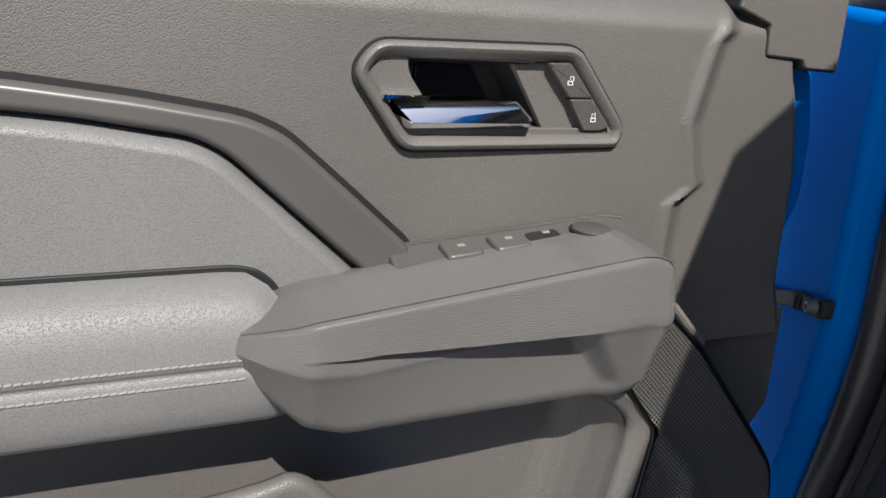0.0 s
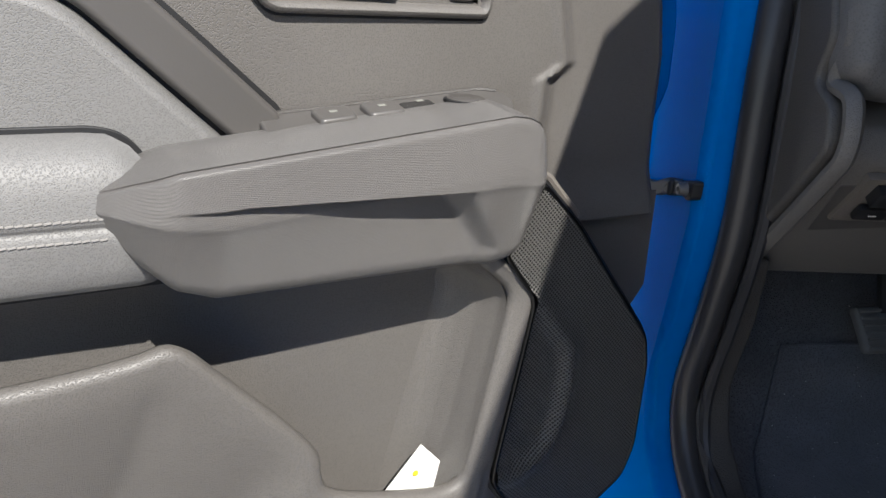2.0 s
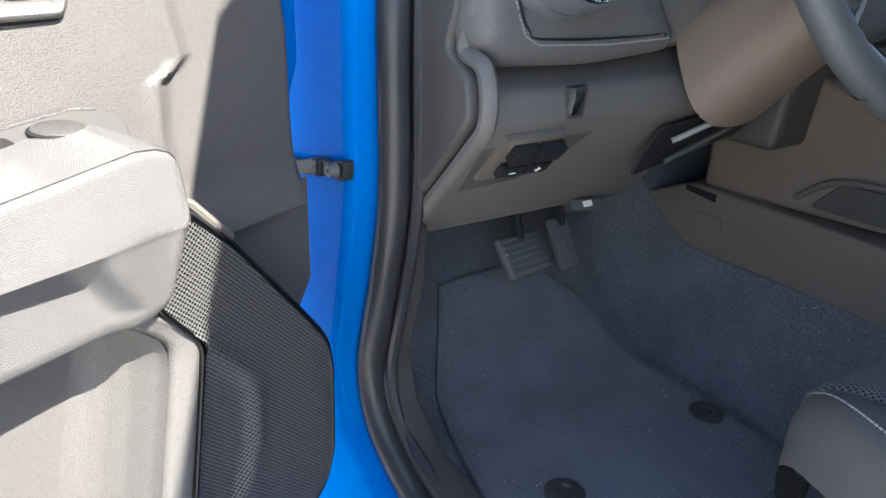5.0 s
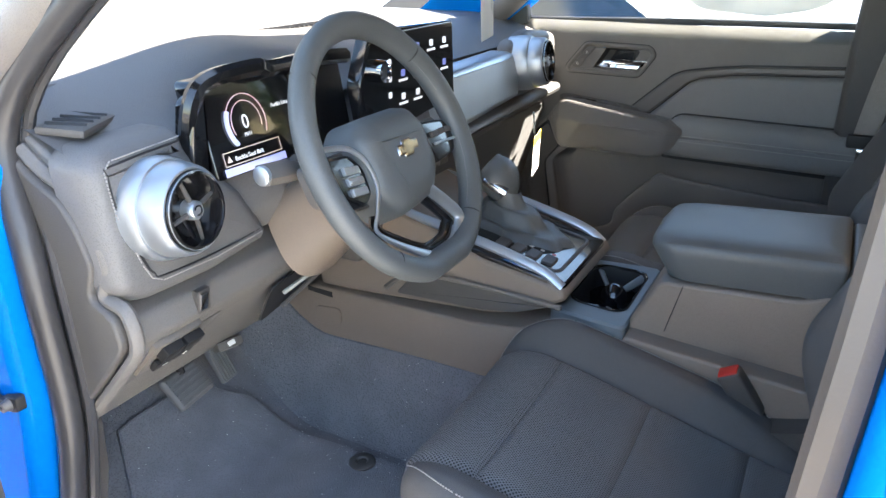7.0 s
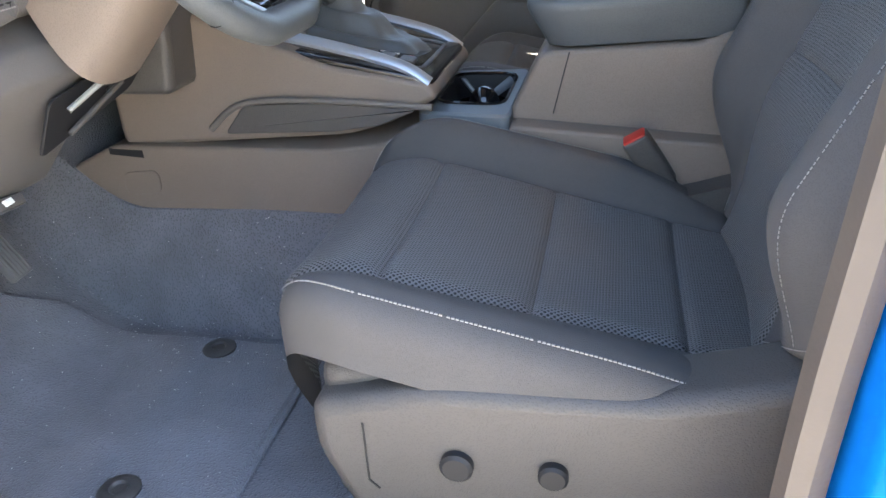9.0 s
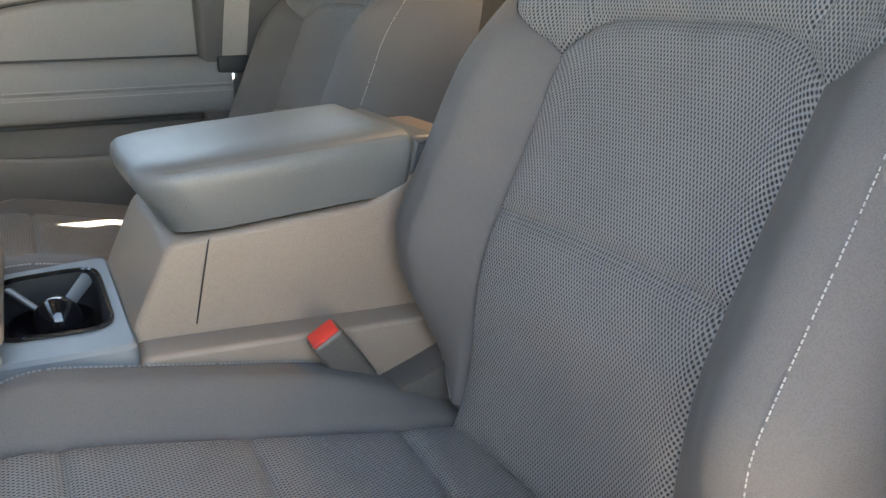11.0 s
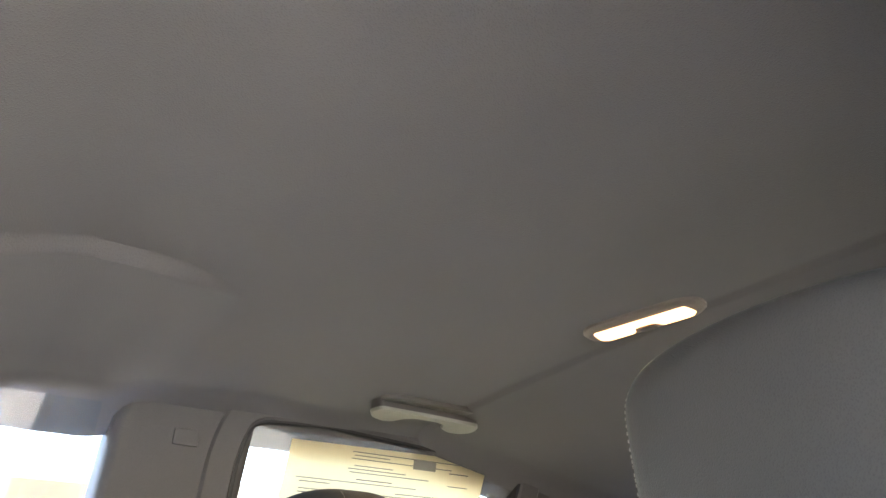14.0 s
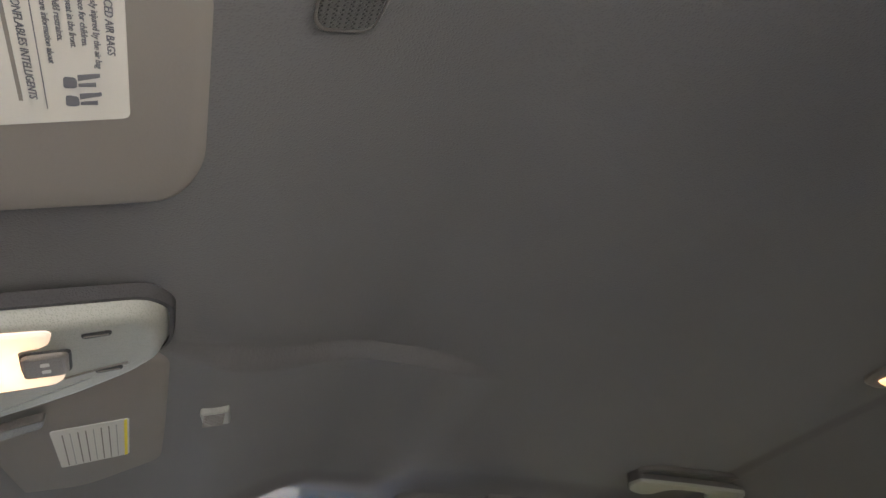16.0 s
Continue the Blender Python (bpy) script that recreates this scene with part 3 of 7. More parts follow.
def grip_section(u):
    """Height and stand-out of the pull grip round its section at one place along it, from below to behind the top."""
    zt, zb = lerp_table(GRIP_TOP, u), lerp_table(GRIP_LOW, u)
    zl = min(max(LEDGE - 0.03 * max(0.0, u - 0.50), zb + 0.35 * (zt - zb)), zb + 0.72 * (zt - zb))
    k = 0.30 + 0.70 * sstep(0.196, 0.240, u) ** 0.6 * sstep(0.576, 0.505, u) ** 0.7
    depth = 0.020 * max(0.0, 1 - max(0.0, u - 0.295) / 0.225) ** 0.85
    prof = [(0.0, 0.066), (0.03, 0.073), (0.10, 0.0785), (0.56, 0.098), (0.60, 0.1005), (0.66, 0.1005), (0.90, 0.0965), (0.965, 0.0955), (0.985, 0.0945), (1.0, 0.0915)]
    out = [(0.02, zb + 0.004), (0.05, zb + 0.0005)]
    for z in list(np.linspace(zb, zl - 0.0035, 24)) + [zl - 0.0015, zl - 0.0005, zl + 0.0006, zl + 0.002] + list(np.linspace(zl + 0.005, zt, 26)):
        h = lerp_table(prof, (z - zb) / (zt - zb))
        ub = 0.258 + max(0.0, z - 1.12) * 0.72
        w = sstep(ub - 0.003, ub + 0.022, u)
        if z < zl:
            q = (z - zb) / (zl - zb)
            h -= depth * w * (0.30 + 0.70 * q) * (1 if z < zl - 0.001 else 0.55)
        out.append((0.02 + (h - 0.02) * k, z))
    out += [(0.02 + 0.0725 * k, zt + 0.0012), (0.02 + 0.055 * k, zt + 0.0032), (0.02 + 0.035 * k, zt + 0.0052), (0.02 + 0.012 * k, zt + 0.0062), (0.018, zt + 0.004), (0.0, zt)]
    return out


def pocket_rows(n=150):
    """The pocket's edge at even steps, with its normal away from the hollow."""
    P = smooth_path([(a, b, 0) for a, b in POCKET], 10)
    cum = [0.0]
    for a, b in zip(P, P[1:]):
        cum.append(cum[-1] + (b - a).length)
    pts = [Vector((np.interp(t, cum, [p.x for p in P]), np.interp(t, cum, [p.y for p in P]))) for t in np.linspace(0, cum[-1], n)]
    out = []
    for i, p in enumerate(pts):
        d = (pts[min(n - 1, i + 1)] - pts[max(0, i - 1)]).normalized()
        out.append((p, Vector((d.y, -d.x))))
    return out


def build_door(name, label, group, place, side, res):
    """A trimmed front door. Local axes: rearward from the hinge, into the cab, up; place maps them into the world."""
    d = thing(name, label, "car door", group)

    def p(nm, bm, mat, parent=d, lab="", **k):
        for v in bm.verts:
            v.co = place(*v.co)
        return part(nm, bm, mat, parent, lab, **k)

    def put(a, b, dep):
        return (a, dep, b)

    shell = rounded([(-0.012, 1.37), (-0.028, 1.30), (-0.030, 1.235), (-0.002, 1.17), (-0.004, 1.06), (-0.014, 0.97), (0.012, 0.86), (0.05, 0.76), (0.14, 0.70), (1.04, 0.70), (1.06, 1.38), (0.05, 1.385)], 0.012)
    p("shell", plate(shell, -0.046, -0.15, put, 0.02), BLUE, d, "blue painted outer shell")
    p("shell_flange", plate(inset(shell, 0.006), -0.046, -0.038, put, 0.004), BLUE, d)

    def upper(u, v):
        z = 1.425 - 0.69 * v
        f = lerp_table(FRONT_EDGE, z)
        x = f + (1.02 - f) * u ** 1.5
        return (x, door_surface(x, z), z)
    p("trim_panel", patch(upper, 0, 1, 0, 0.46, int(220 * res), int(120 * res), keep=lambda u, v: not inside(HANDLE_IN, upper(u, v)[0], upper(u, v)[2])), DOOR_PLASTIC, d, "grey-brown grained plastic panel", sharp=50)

    def front(u, v):
        f, e = lerp_table(FRONT_EDGE, v), lerp_table(PANEL_END, v)
        x = f + (e - f) * u
        return (x, -0.012 + 0.058 * sstep(0.0, 0.12, u) * sstep(1.17, 1.09, v + 0.95 * max(0.0, 0.2 - x)), v)
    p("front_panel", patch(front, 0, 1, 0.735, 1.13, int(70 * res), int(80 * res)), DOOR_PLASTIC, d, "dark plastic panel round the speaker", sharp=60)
    # map pocket: one moulding from its back, over the rim, to the bin front
    rows_ = pocket_rows()
    bm = bmesh.new()
    grid = []
    for i, (q, nrm) in enumerate(rows_):
        lip = ((-0.060, 0.030), (-0.045, 0.032), (-0.030, 0.034), (-0.018, 0.036), (-0.008, 0.038), (-0.002, 0.041), (0.0, 0.047), (-0.0022, 0.0525), (-0.005, 0.0548), (-0.010, 0.0560))
        line = [(q.x - nrm.x * o, q.y - nrm.y * o, h) for o, h in lip]
        x0, z0 = line[-1][0], line[-1][1]
        if q.x < 0.30 and q.y > (0.885 if q.x < 0.262 else 1.05):
            tx, tz = x0 - 0.0165, z0 - 0.004
        else:
            tx, tz = x0 + 0.10 * (1 if x0 > 0.3 else (x0 - 0.262) / 0.04 if x0 > 0.262 else 0), 0.738
        for k in range(1, 11):
            s_ = k / 10
            line.append((x0 + (tx - x0) * s_, z0 + (tz - z0) * s_, 0.056 + (0.004 * math.sin(s_ * 6.2) - 0.10 * s_ * sstep(0.37, 0.43, q.x) if tz < 0.8 else 0.002 * math.sin(s_ * 3.1))))
        grid.append([bm.verts.new((x, h, z)) for x, z, h in line])
    for r0, r1 in zip(grid, grid[1:]):
        for j in range(len(r0) - 1):
            bm.faces.new((r0[j], r0[j + 1], r1[j + 1], r1[j]))
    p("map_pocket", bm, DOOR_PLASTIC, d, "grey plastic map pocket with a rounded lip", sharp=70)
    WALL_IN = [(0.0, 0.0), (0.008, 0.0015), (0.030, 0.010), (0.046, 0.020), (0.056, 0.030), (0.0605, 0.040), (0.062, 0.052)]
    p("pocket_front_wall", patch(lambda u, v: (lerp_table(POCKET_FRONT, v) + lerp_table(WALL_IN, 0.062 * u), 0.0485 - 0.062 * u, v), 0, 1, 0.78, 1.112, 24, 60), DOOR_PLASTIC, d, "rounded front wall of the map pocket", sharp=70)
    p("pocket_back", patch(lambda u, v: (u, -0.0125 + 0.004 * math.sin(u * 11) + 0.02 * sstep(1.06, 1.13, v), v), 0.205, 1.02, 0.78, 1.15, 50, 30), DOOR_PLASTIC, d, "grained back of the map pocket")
    p("strip", rings([(STRIP, -0.01), (STRIP, 0.010), (inset(STRIP, 0.002), 0.0145), (inset(STRIP, 0.0045), 0.016), (inset(STRIP, 0.006), 0.016)], put), STRIP_MAT, d, "smooth darker trim strip")
    p("strip_shadow_gap", rings([(inset(STRIP, -0.0045), -0.01), (inset(STRIP, -0.0045), 0.0032)], put), BLACK, d)
    p("insert", rings([(INSERT, -0.01), (INSERT, 0.006), (inset(INSERT, 0.003), 0.013), (inset(INSERT, 0.006), 0.0175), (inset(INSERT, 0.010), 0.0200), (inset(INSERT, 0.0112), 0.0200)], put), SOFT, d, "padded grained insert")
    # armrest pad with a rolled top and a double-stitched seam
    sec = [(0.0, 1.2135, 0.552), (0.022, 1.2135, 0.549), (0.036, 1.211, 0.540), (0.047, 1.206, 0.530), (0.0545, 1.199, 0.524), (0.0595, 1.190, 0.518), (0.062, 1.178, 0.510), (0.063, 1.166, 0.505), (0.0635, 1.1625, 0.505), (0.0615, 1.1600, 0.505), (0.0605, 1.1585, 0.505), (0.0615, 1.1570, 0.505), (0.0635, 1.1545, 0.505),
           (0.063, 1.147, 0.505), (0.061, 1.132, 0.506), (0.058, 1.119, 0.51), (0.053, 1.113, 0.512), (0.045, 1.110, 0.512), (0.0, 1.109, 0.512)]
    ar = bmesh.new()
    us = [0, 0.008, 0.02, 0.04, 0.08, 0.2, 0.4, 0.6, 0.8, 1.0]
    g = [[ar.verts.new((uf + (1.02 - uf) * t, h * (1 - 0.25 * sstep(0.03, 0.0, t)), z - 0.012 * t * (1.02 - uf))) for t in us] for h, z, uf in sec]
    for i in range(len(sec) - 1):
        for j in range(len(us) - 1):
            ar.faces.new((g[i][j], g[i + 1][j], g[i + 1][j + 1], g[i][j + 1]))
    p("armrest_pad", ar, SOFT, d, "padded grey armrest with double stitching", sharp=80)
    p("pad_gap", plate(rounded([(1.02, 1.212), (0.55, 1.2175), (0.533, 1.213), (0.52, 1.20), (0.50, 1.15), (0.505, 1.1), (0.60, 1.098), (1.02, 1.09)], 0.008), -0.01, 0.0225, put, 0.001), BLACK, d)
    for dz in (-0.0068, 0.0068):
        st = bmesh.new()
        for u in np.arange(0.552, 1.0, 0.0052):
            bmesh.ops.create_cube(st, size=1, matrix=Matrix.Translation((u, 0.0637, 1.1585 + dz - (u - 0.505) * 0.012)) @ Euler((0, radians(9), 0)).to_matrix().to_4x4() @ Matrix.Diagonal((0.0044, 0.0014, 0.0011, 1)))
        p("stitching", st, STITCH, d, "pale stitched thread", smooth=False)
    gb = bmesh.new()
    uvl = gb.loops.layers.uv.new("UVMap")
    gu = list(np.linspace(0.2, 0.27, int(36 * res))) + list(np.linspace(0.2725, 0.57, int(90 * res)))
    secs = [grip_section(u) for u in gu]
    arc = []
    for sc in secs:
        c = [0.0]
        for (h0, z0), (h1, z1) in zip(sc, sc[1:]):
            c.append(c[-1] + math.hypot(h1 - h0, z1 - z0))
        arc.append(c)
    gv = [[gb.verts.new((u, h, z)) for h, z in sc] for u, sc in zip(gu, secs)]
    for i in range(len(gu) - 1):
        for j in range(len(secs[0]) - 1):
            fc = gb.faces.new((gv[i][j], gv[i + 1][j], gv[i + 1][j + 1], gv[i][j + 1]))
            for lp, (aa, bb) in zip(fc.loops, ((i, j), (i + 1, j), (i + 1, j + 1), (i, j + 1))):
                lp[uvl].uv = (gu[aa], arc[aa][bb])
    p("pull_grip", gb, WEAVE, d, "grey woven-texture pull grip", sharp=60)
    sail = rounded([(0.033, 1.368), (0.0385, 1.3755), (0.0808, 1.3775), (0.083, 1.404), (0.12, 1.416), (0.10, 1.56), (0.0, 1.56), (-0.006, 1.367)], 0.003)
    p("sail_gap", plate(inset(sail, -0.0015), -0.05, -0.0115, put, 0.001), BLACK, d)
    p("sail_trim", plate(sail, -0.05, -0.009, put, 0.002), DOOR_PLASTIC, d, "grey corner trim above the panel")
    p("window_channel", tube([(0.1, -0.045, 1.422), (0.5, -0.045, 1.432), (1.02, -0.045, 1.436)], 0.008, 6), RUBBER, d)
    # window switches on the shelf behind the grip
    def shelf_put(a, b, dep):
        return (a, b, 1.2375 - 0.1035 * (a - 0.2626) - 0.17 * b + dep)
    shelf = rounded([(0.436, 0.0), (0.232, 0.0), (0.225, 0.03), (0.24, 0.062), (0.44, 0.06)], 0.012, 5)
    sp = p("switch_panel", plate(shelf, -0.012, 0.0, shelf_put, 0.002), STRIP_MAT, d, "grey window switch panel")
    p("switch_panel_lip", tube([shelf_put(a, b, 0.0005) for a, b in ((0.432, 0.004), (0.34, 0.004), (0.245, 0.004), (0.231, 0.014))], 0.0018, 6), PLASTIC_DARK, sp)
    for k, uu in enumerate((0.383, 0.343, 0.310)):
        wsw = p("window_switch", plate(rounded([(uu - 0.015, 0.014), (uu + 0.015, 0.014), (uu + 0.015, 0.040), (uu - 0.015, 0.040)], 0.005), -0.002, 0.0045 if k < 2 else 0.001, shelf_put, 0.002), STRIP_MAT if k < 2 else GLOSS, sp, "grey window switch")
        p("switch_symbol", plate([(uu - 0.003, 0.024), (uu + 0.003, 0.024), (uu + 0.003, 0.028), (uu - 0.003, 0.028)], 0.0046, 0.0049, shelf_put, 0.0001), CONSOLE_GREY, wsw, smooth=False)
    p("mirror_switch", disc_ring(shelf_put(0.268, 0.027, 0), (0, 0.05, 1), [(0.0165, -0.002), (0.0165, 0.002), (0.0145, 0.0035), (0.0, 0.003)], 28), PLASTIC_DARK, sp, "round mirror switch")
    p("mirror_switch_ring", disc_ring(shelf_put(0.268, 0.027, 0), (0, 0.05, 1), [(0.0185, -0.002), (0.0185, 0.0012), (0.017, 0.0018), (0.0165, 0.0)], 28), BLACK, sp)
    # inner handle: sloped frame, side plates, dark cup, chromed lever
    mid = inset(HANDLE, 0.006)
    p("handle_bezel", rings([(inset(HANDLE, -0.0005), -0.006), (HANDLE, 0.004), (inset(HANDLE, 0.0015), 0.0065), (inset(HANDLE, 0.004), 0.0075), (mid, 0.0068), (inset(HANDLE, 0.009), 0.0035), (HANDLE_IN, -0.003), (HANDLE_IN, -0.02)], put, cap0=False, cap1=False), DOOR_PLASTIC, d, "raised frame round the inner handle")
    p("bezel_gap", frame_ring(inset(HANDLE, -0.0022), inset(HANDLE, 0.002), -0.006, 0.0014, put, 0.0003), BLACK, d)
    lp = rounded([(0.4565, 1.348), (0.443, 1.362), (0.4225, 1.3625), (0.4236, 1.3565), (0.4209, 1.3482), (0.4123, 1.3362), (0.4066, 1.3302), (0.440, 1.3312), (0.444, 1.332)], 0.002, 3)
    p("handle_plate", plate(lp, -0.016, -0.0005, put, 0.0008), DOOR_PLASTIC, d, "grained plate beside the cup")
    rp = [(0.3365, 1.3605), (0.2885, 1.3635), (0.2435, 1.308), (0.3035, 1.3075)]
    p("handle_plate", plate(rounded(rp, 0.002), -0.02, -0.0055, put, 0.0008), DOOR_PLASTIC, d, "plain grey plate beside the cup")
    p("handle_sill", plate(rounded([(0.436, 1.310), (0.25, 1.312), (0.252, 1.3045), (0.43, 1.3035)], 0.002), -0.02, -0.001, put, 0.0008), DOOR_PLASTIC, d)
    cup = rounded([(0.428, 1.366), (0.338, 1.3665), (0.302, 1.308), (0.435, 1.308)], 0.004)
    p("handle_cup", rings([(cup, -0.006), (inset(cup, 0.004), -0.020), (inset(cup, 0.010), -0.034)], put, cap0=False), BLACK, d, "dark cup behind the lever")
    p("cup_window", plate(rounded([(0.408, 1.357), (0.362, 1.357), (0.338, 1.322), (0.408, 1.322)], 0.004), -0.034, -0.030, put, 0.001), GLOSS, d)
    p("cup_rim", box((0.379, -0.005, 1.3645), (0.076, 0.006, 0.0028), 0.001), GLOSS, d)
    lever = rounded([(0.4435, 1.3305), (0.333, 1.3335), (0.3185, 1.3185), (0.3232, 1.3120), (0.424, 1.3095)], 0.0025, 3)
    lv = p("lever", rings([(inset(lever, 0.001), -0.008), (lever, 0.002), (inset(lever, 0.0012), 0.005), (inset(lever, 0.0055), 0.0115), (inset(lever, 0.0062), 0.0117)], lambda a, b, dep: (a, dep - 0.22 * (b - 1.321) - 0.45 * max(0.0, a - 0.415), b)), CHROME, d, "chromed door lever")
    p("lever_stem", box((0.4265, -0.001, 1.3335), (0.036, 0.018, 0.0035), 0.0012), CHROME, lv)
    for k, q in enumerate(([(0.3101, 1.3625), (0.2895, 1.3632), (0.2682, 1.3366), (0.288, 1.3362)], [(0.2877, 1.3352), (0.2675, 1.3356), (0.2485, 1.3135), (0.2555, 1.3105), (0.2715, 1.3103)])):
        btn = p("lock_button", plate(rounded(q, 0.0022), -0.008, 0.0035, put, 0.0009), PLASTIC_DARK, d, "dark door lock button")
        cx, cz = sum(a for a, _ in q) / len(q) - (0.002 if k else 0), sum(b for _, b in q) / len(q)
        body_ = [(cx + 0.0024, cz - 0.0035), (cx - 0.0024, cz - 0.0035), (cx - 0.0024, cz), (cx + 0.0024, cz)]
        p("lock_symbol", frame_ring(body_, inset(body_, 0.0009), 0.0034, 0.0038, put, 0.0001), PAPER, btn, "", smooth=False)
        sx = 0.0 if k else -0.0012
        sh = tube([(cx + 0.0015 + sx, 0.0037, cz + (0.001 if not k else 0)), (cx + 0.0015 + sx, 0.0037, cz + 0.0032), (cx - 0.0015 + sx, 0.0037, cz + 0.0032), (cx - 0.0015 + sx, 0.0037, cz)], 0.0004, 4)
        p("lock_symbol", sh, PAPER, btn)
    # speaker
    p("speaker_rim", rings([(inset(SPEAKER, -0.0035), 0.02), (inset(SPEAKER, -0.0035), 0.0545), (inset(SPEAKER, -0.001), 0.0565)], put, cap1=False), BLACK, d)
    ridge = smooth_path([(0.2002, 1.0599, 0), (0.16, 1.0156, 0), (0.1493, 0.9938, 0), (0.1517, 0.9332, 0), (0.1711, 0.8911, 0), (0.2035, 0.8706, 0), (0.2307, 0.8763, 0)], 8)

    def grille_h(a, b):
        dist, k = min(((Vector((a, b, 0)) - q).length, i) for i, q in enumerate(ridge))
        q, q1 = ridge[k], ridge[min(len(ridge) - 1, k + 1)]
        side_ = (q1 - q).cross(Vector((a, b, 0)) - q).z
        fade = sstep(0.0, 8, k) * sstep(len(ridge) - 1, len(ridge) - 10, k)
        return 0.0605 + 0.005 * math.exp(-(dist / 0.009) ** 2) - (0.004 * sstep(0.004, 0.02, dist) * fade if side_ > 0 else 0)
    p("speaker_grille", patch(lambda a, b: (a, grille_h(a, b), b), 0.03, 0.25, 0.79, 1.18, int(130 * res), int(200 * res), keep=lambda a, b: inside(inset_spk, a, b)), GRILLE, d, "perforated dark speaker grille")
    p("speaker_edge", frame_ring(SPEAKER, inset(SPEAKER, 0.004), 0.05, 0.0615, put, 0.001), GRILLE, d)
    p("front_moulding", tube([(0.200, 0.046, 1.176), (0.1915, 0.050, 1.1685), (0.158, 0.052, 1.1325), (0.152, 0.045, 1.125)], [0.002, 0.004, 0.004, 0.002], 8), PLASTIC, d)
    return d


inset_spk = inset(SPEAKER, 0.003)
DU, DN = Vector((-0.912, -0.409, 0)), Vector((0.409, -0.912, 0))
DO = DU * 0.40 + DN * -1.152
driver_door = build_door("driver_door", "open driver door with grey-brown trim, pull grip and chromed lever", "front doors", lambda u, h, z: DO + DU * u + DN * h + Vector((0, 0, z)), 1, 1.0)
passenger_door = build_door("passenger_door", "closed passenger door with dark grey trim in shade", "front doors", lambda u, h, z: Vector((0.70 - 0.55 * h, 0.983 - u, z + 0.03)), -1, 0.6)
# paper card left in the map pocket
card = thing("paper_card", "white paper card tucked into the door pocket", "card")
cm = lambda u, h, z: DO + DU * u + DN * h + Vector((0, 0, z))
cb = plate([(0.262, 0.80), (0.315, 0.83), (0.325, 0.86), (0.287, 0.905), (0.255, 0.87)], 0.02, 0.021, lambda a, b, dd: cm(a, dd, b), 0.0003)
part("sheet", cb, PAPER, card)
part("printed_mark", disc_ring(cm(0.292, 0.022, 0.875), DN, [(0.003, 0), (0.003, 0.0004), (0, 0.0004)], 12), YELLOW, card)
# window glass of the passenger door
pglass = thing("passenger_side_window", "clear side window glass of the passenger door", "window")
part("pane", patch(lambda u, v: (0.725 - lean(1.44 + 0.40 * v) * 1.0, u, 1.42 + 0.42 * v), 0.10, 0.90, 0, 1, 4, 4, keep=None), GLASS, pglass).visible_shadow = False

# ---- dashboard ----
dash = thing("dashboard", "dark grey stitched dashboard with round vents and screens", "dashboard")


def extrude_x(prof, x0, x1, bevel=0.004):
    return plate(prof, x0, x1, yz(), bevel)


knee_prof = rounded([(1.30, 1.0), (0.99, 1.01), (0.915, 1.036), (0.80, 1.165), (0.782, 1.192), (0.79, 1.222), (0.835, 1.247), (1.30, 1.25)], 0.008)
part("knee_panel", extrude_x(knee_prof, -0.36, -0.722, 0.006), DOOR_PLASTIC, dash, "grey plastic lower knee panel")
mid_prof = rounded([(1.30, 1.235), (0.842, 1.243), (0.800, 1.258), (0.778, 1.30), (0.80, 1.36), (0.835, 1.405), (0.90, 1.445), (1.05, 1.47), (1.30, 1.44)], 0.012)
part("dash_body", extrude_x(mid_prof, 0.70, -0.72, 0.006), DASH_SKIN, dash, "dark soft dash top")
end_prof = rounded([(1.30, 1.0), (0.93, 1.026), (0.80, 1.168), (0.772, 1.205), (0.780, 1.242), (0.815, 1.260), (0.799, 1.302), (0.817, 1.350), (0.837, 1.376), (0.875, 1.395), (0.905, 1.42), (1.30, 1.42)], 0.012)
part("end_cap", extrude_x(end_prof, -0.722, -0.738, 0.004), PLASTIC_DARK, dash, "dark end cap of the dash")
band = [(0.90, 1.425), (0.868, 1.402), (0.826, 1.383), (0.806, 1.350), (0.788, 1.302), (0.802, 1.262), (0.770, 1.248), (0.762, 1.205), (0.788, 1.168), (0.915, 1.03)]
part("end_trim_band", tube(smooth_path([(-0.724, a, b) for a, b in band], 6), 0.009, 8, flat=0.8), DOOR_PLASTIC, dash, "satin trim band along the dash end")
# top roll and vents on top
part("cowl_pad", patch(lambda u, v: (u, 1.30 + 0.24 * v, 1.462 + 0.01 * v), -0.72, 0.70, 0, 1, 12, 4), DASH_SKIN, dash)
part("top_pad", patch(lambda u, v: (u, 0.815 + 0.50 * v, 1.418 + 0.052 * math.sin(min(1, v * 2.2) * math.pi / 2) + (0.045 * math.exp(-((u + 0.40) / 0.17) ** 2) + 0.02 * math.exp(-((u + 0.14) / 0.2) ** 2)) * sstep(0.0, 0.2, v) * sstep(1.0, 0.45, v)), -0.72, 0.70, 0, 1, 60, 24), DASH_SKIN, dash, "padded dash top")
hood_pts = [(-0.575, 0.80, 1.40), (-0.57, 0.79, 1.455), (-0.545, 0.785, 1.482), (-0.46, 0.782, 1.488), (-0.43, 0.782, 1.482), (-0.34, 0.782, 1.484), (-0.25, 0.785, 1.478)]
part("display_hood", tube(smooth_path(hood_pts, 5), 0.012, 8), GLOSS, dash, "gloss black cluster hood")
dv = part("defrost_vent", box((-0.650, 0.885, 1.443), (0.125, 0.056, 0.010), 0.004, rot=Euler((radians(6), 0, radians(28)))), PLASTIC_DARK, dash, "slatted top vent")
for k in range(6):
    part("slat", box((-0.688 + 0.0165 * k, 0.865 + 0.0088 * k, 1.4485), (0.004, 0.044, 0.004), 0.001, rot=Euler((radians(8), radians(30), radians(45)))), BLACK, dv)
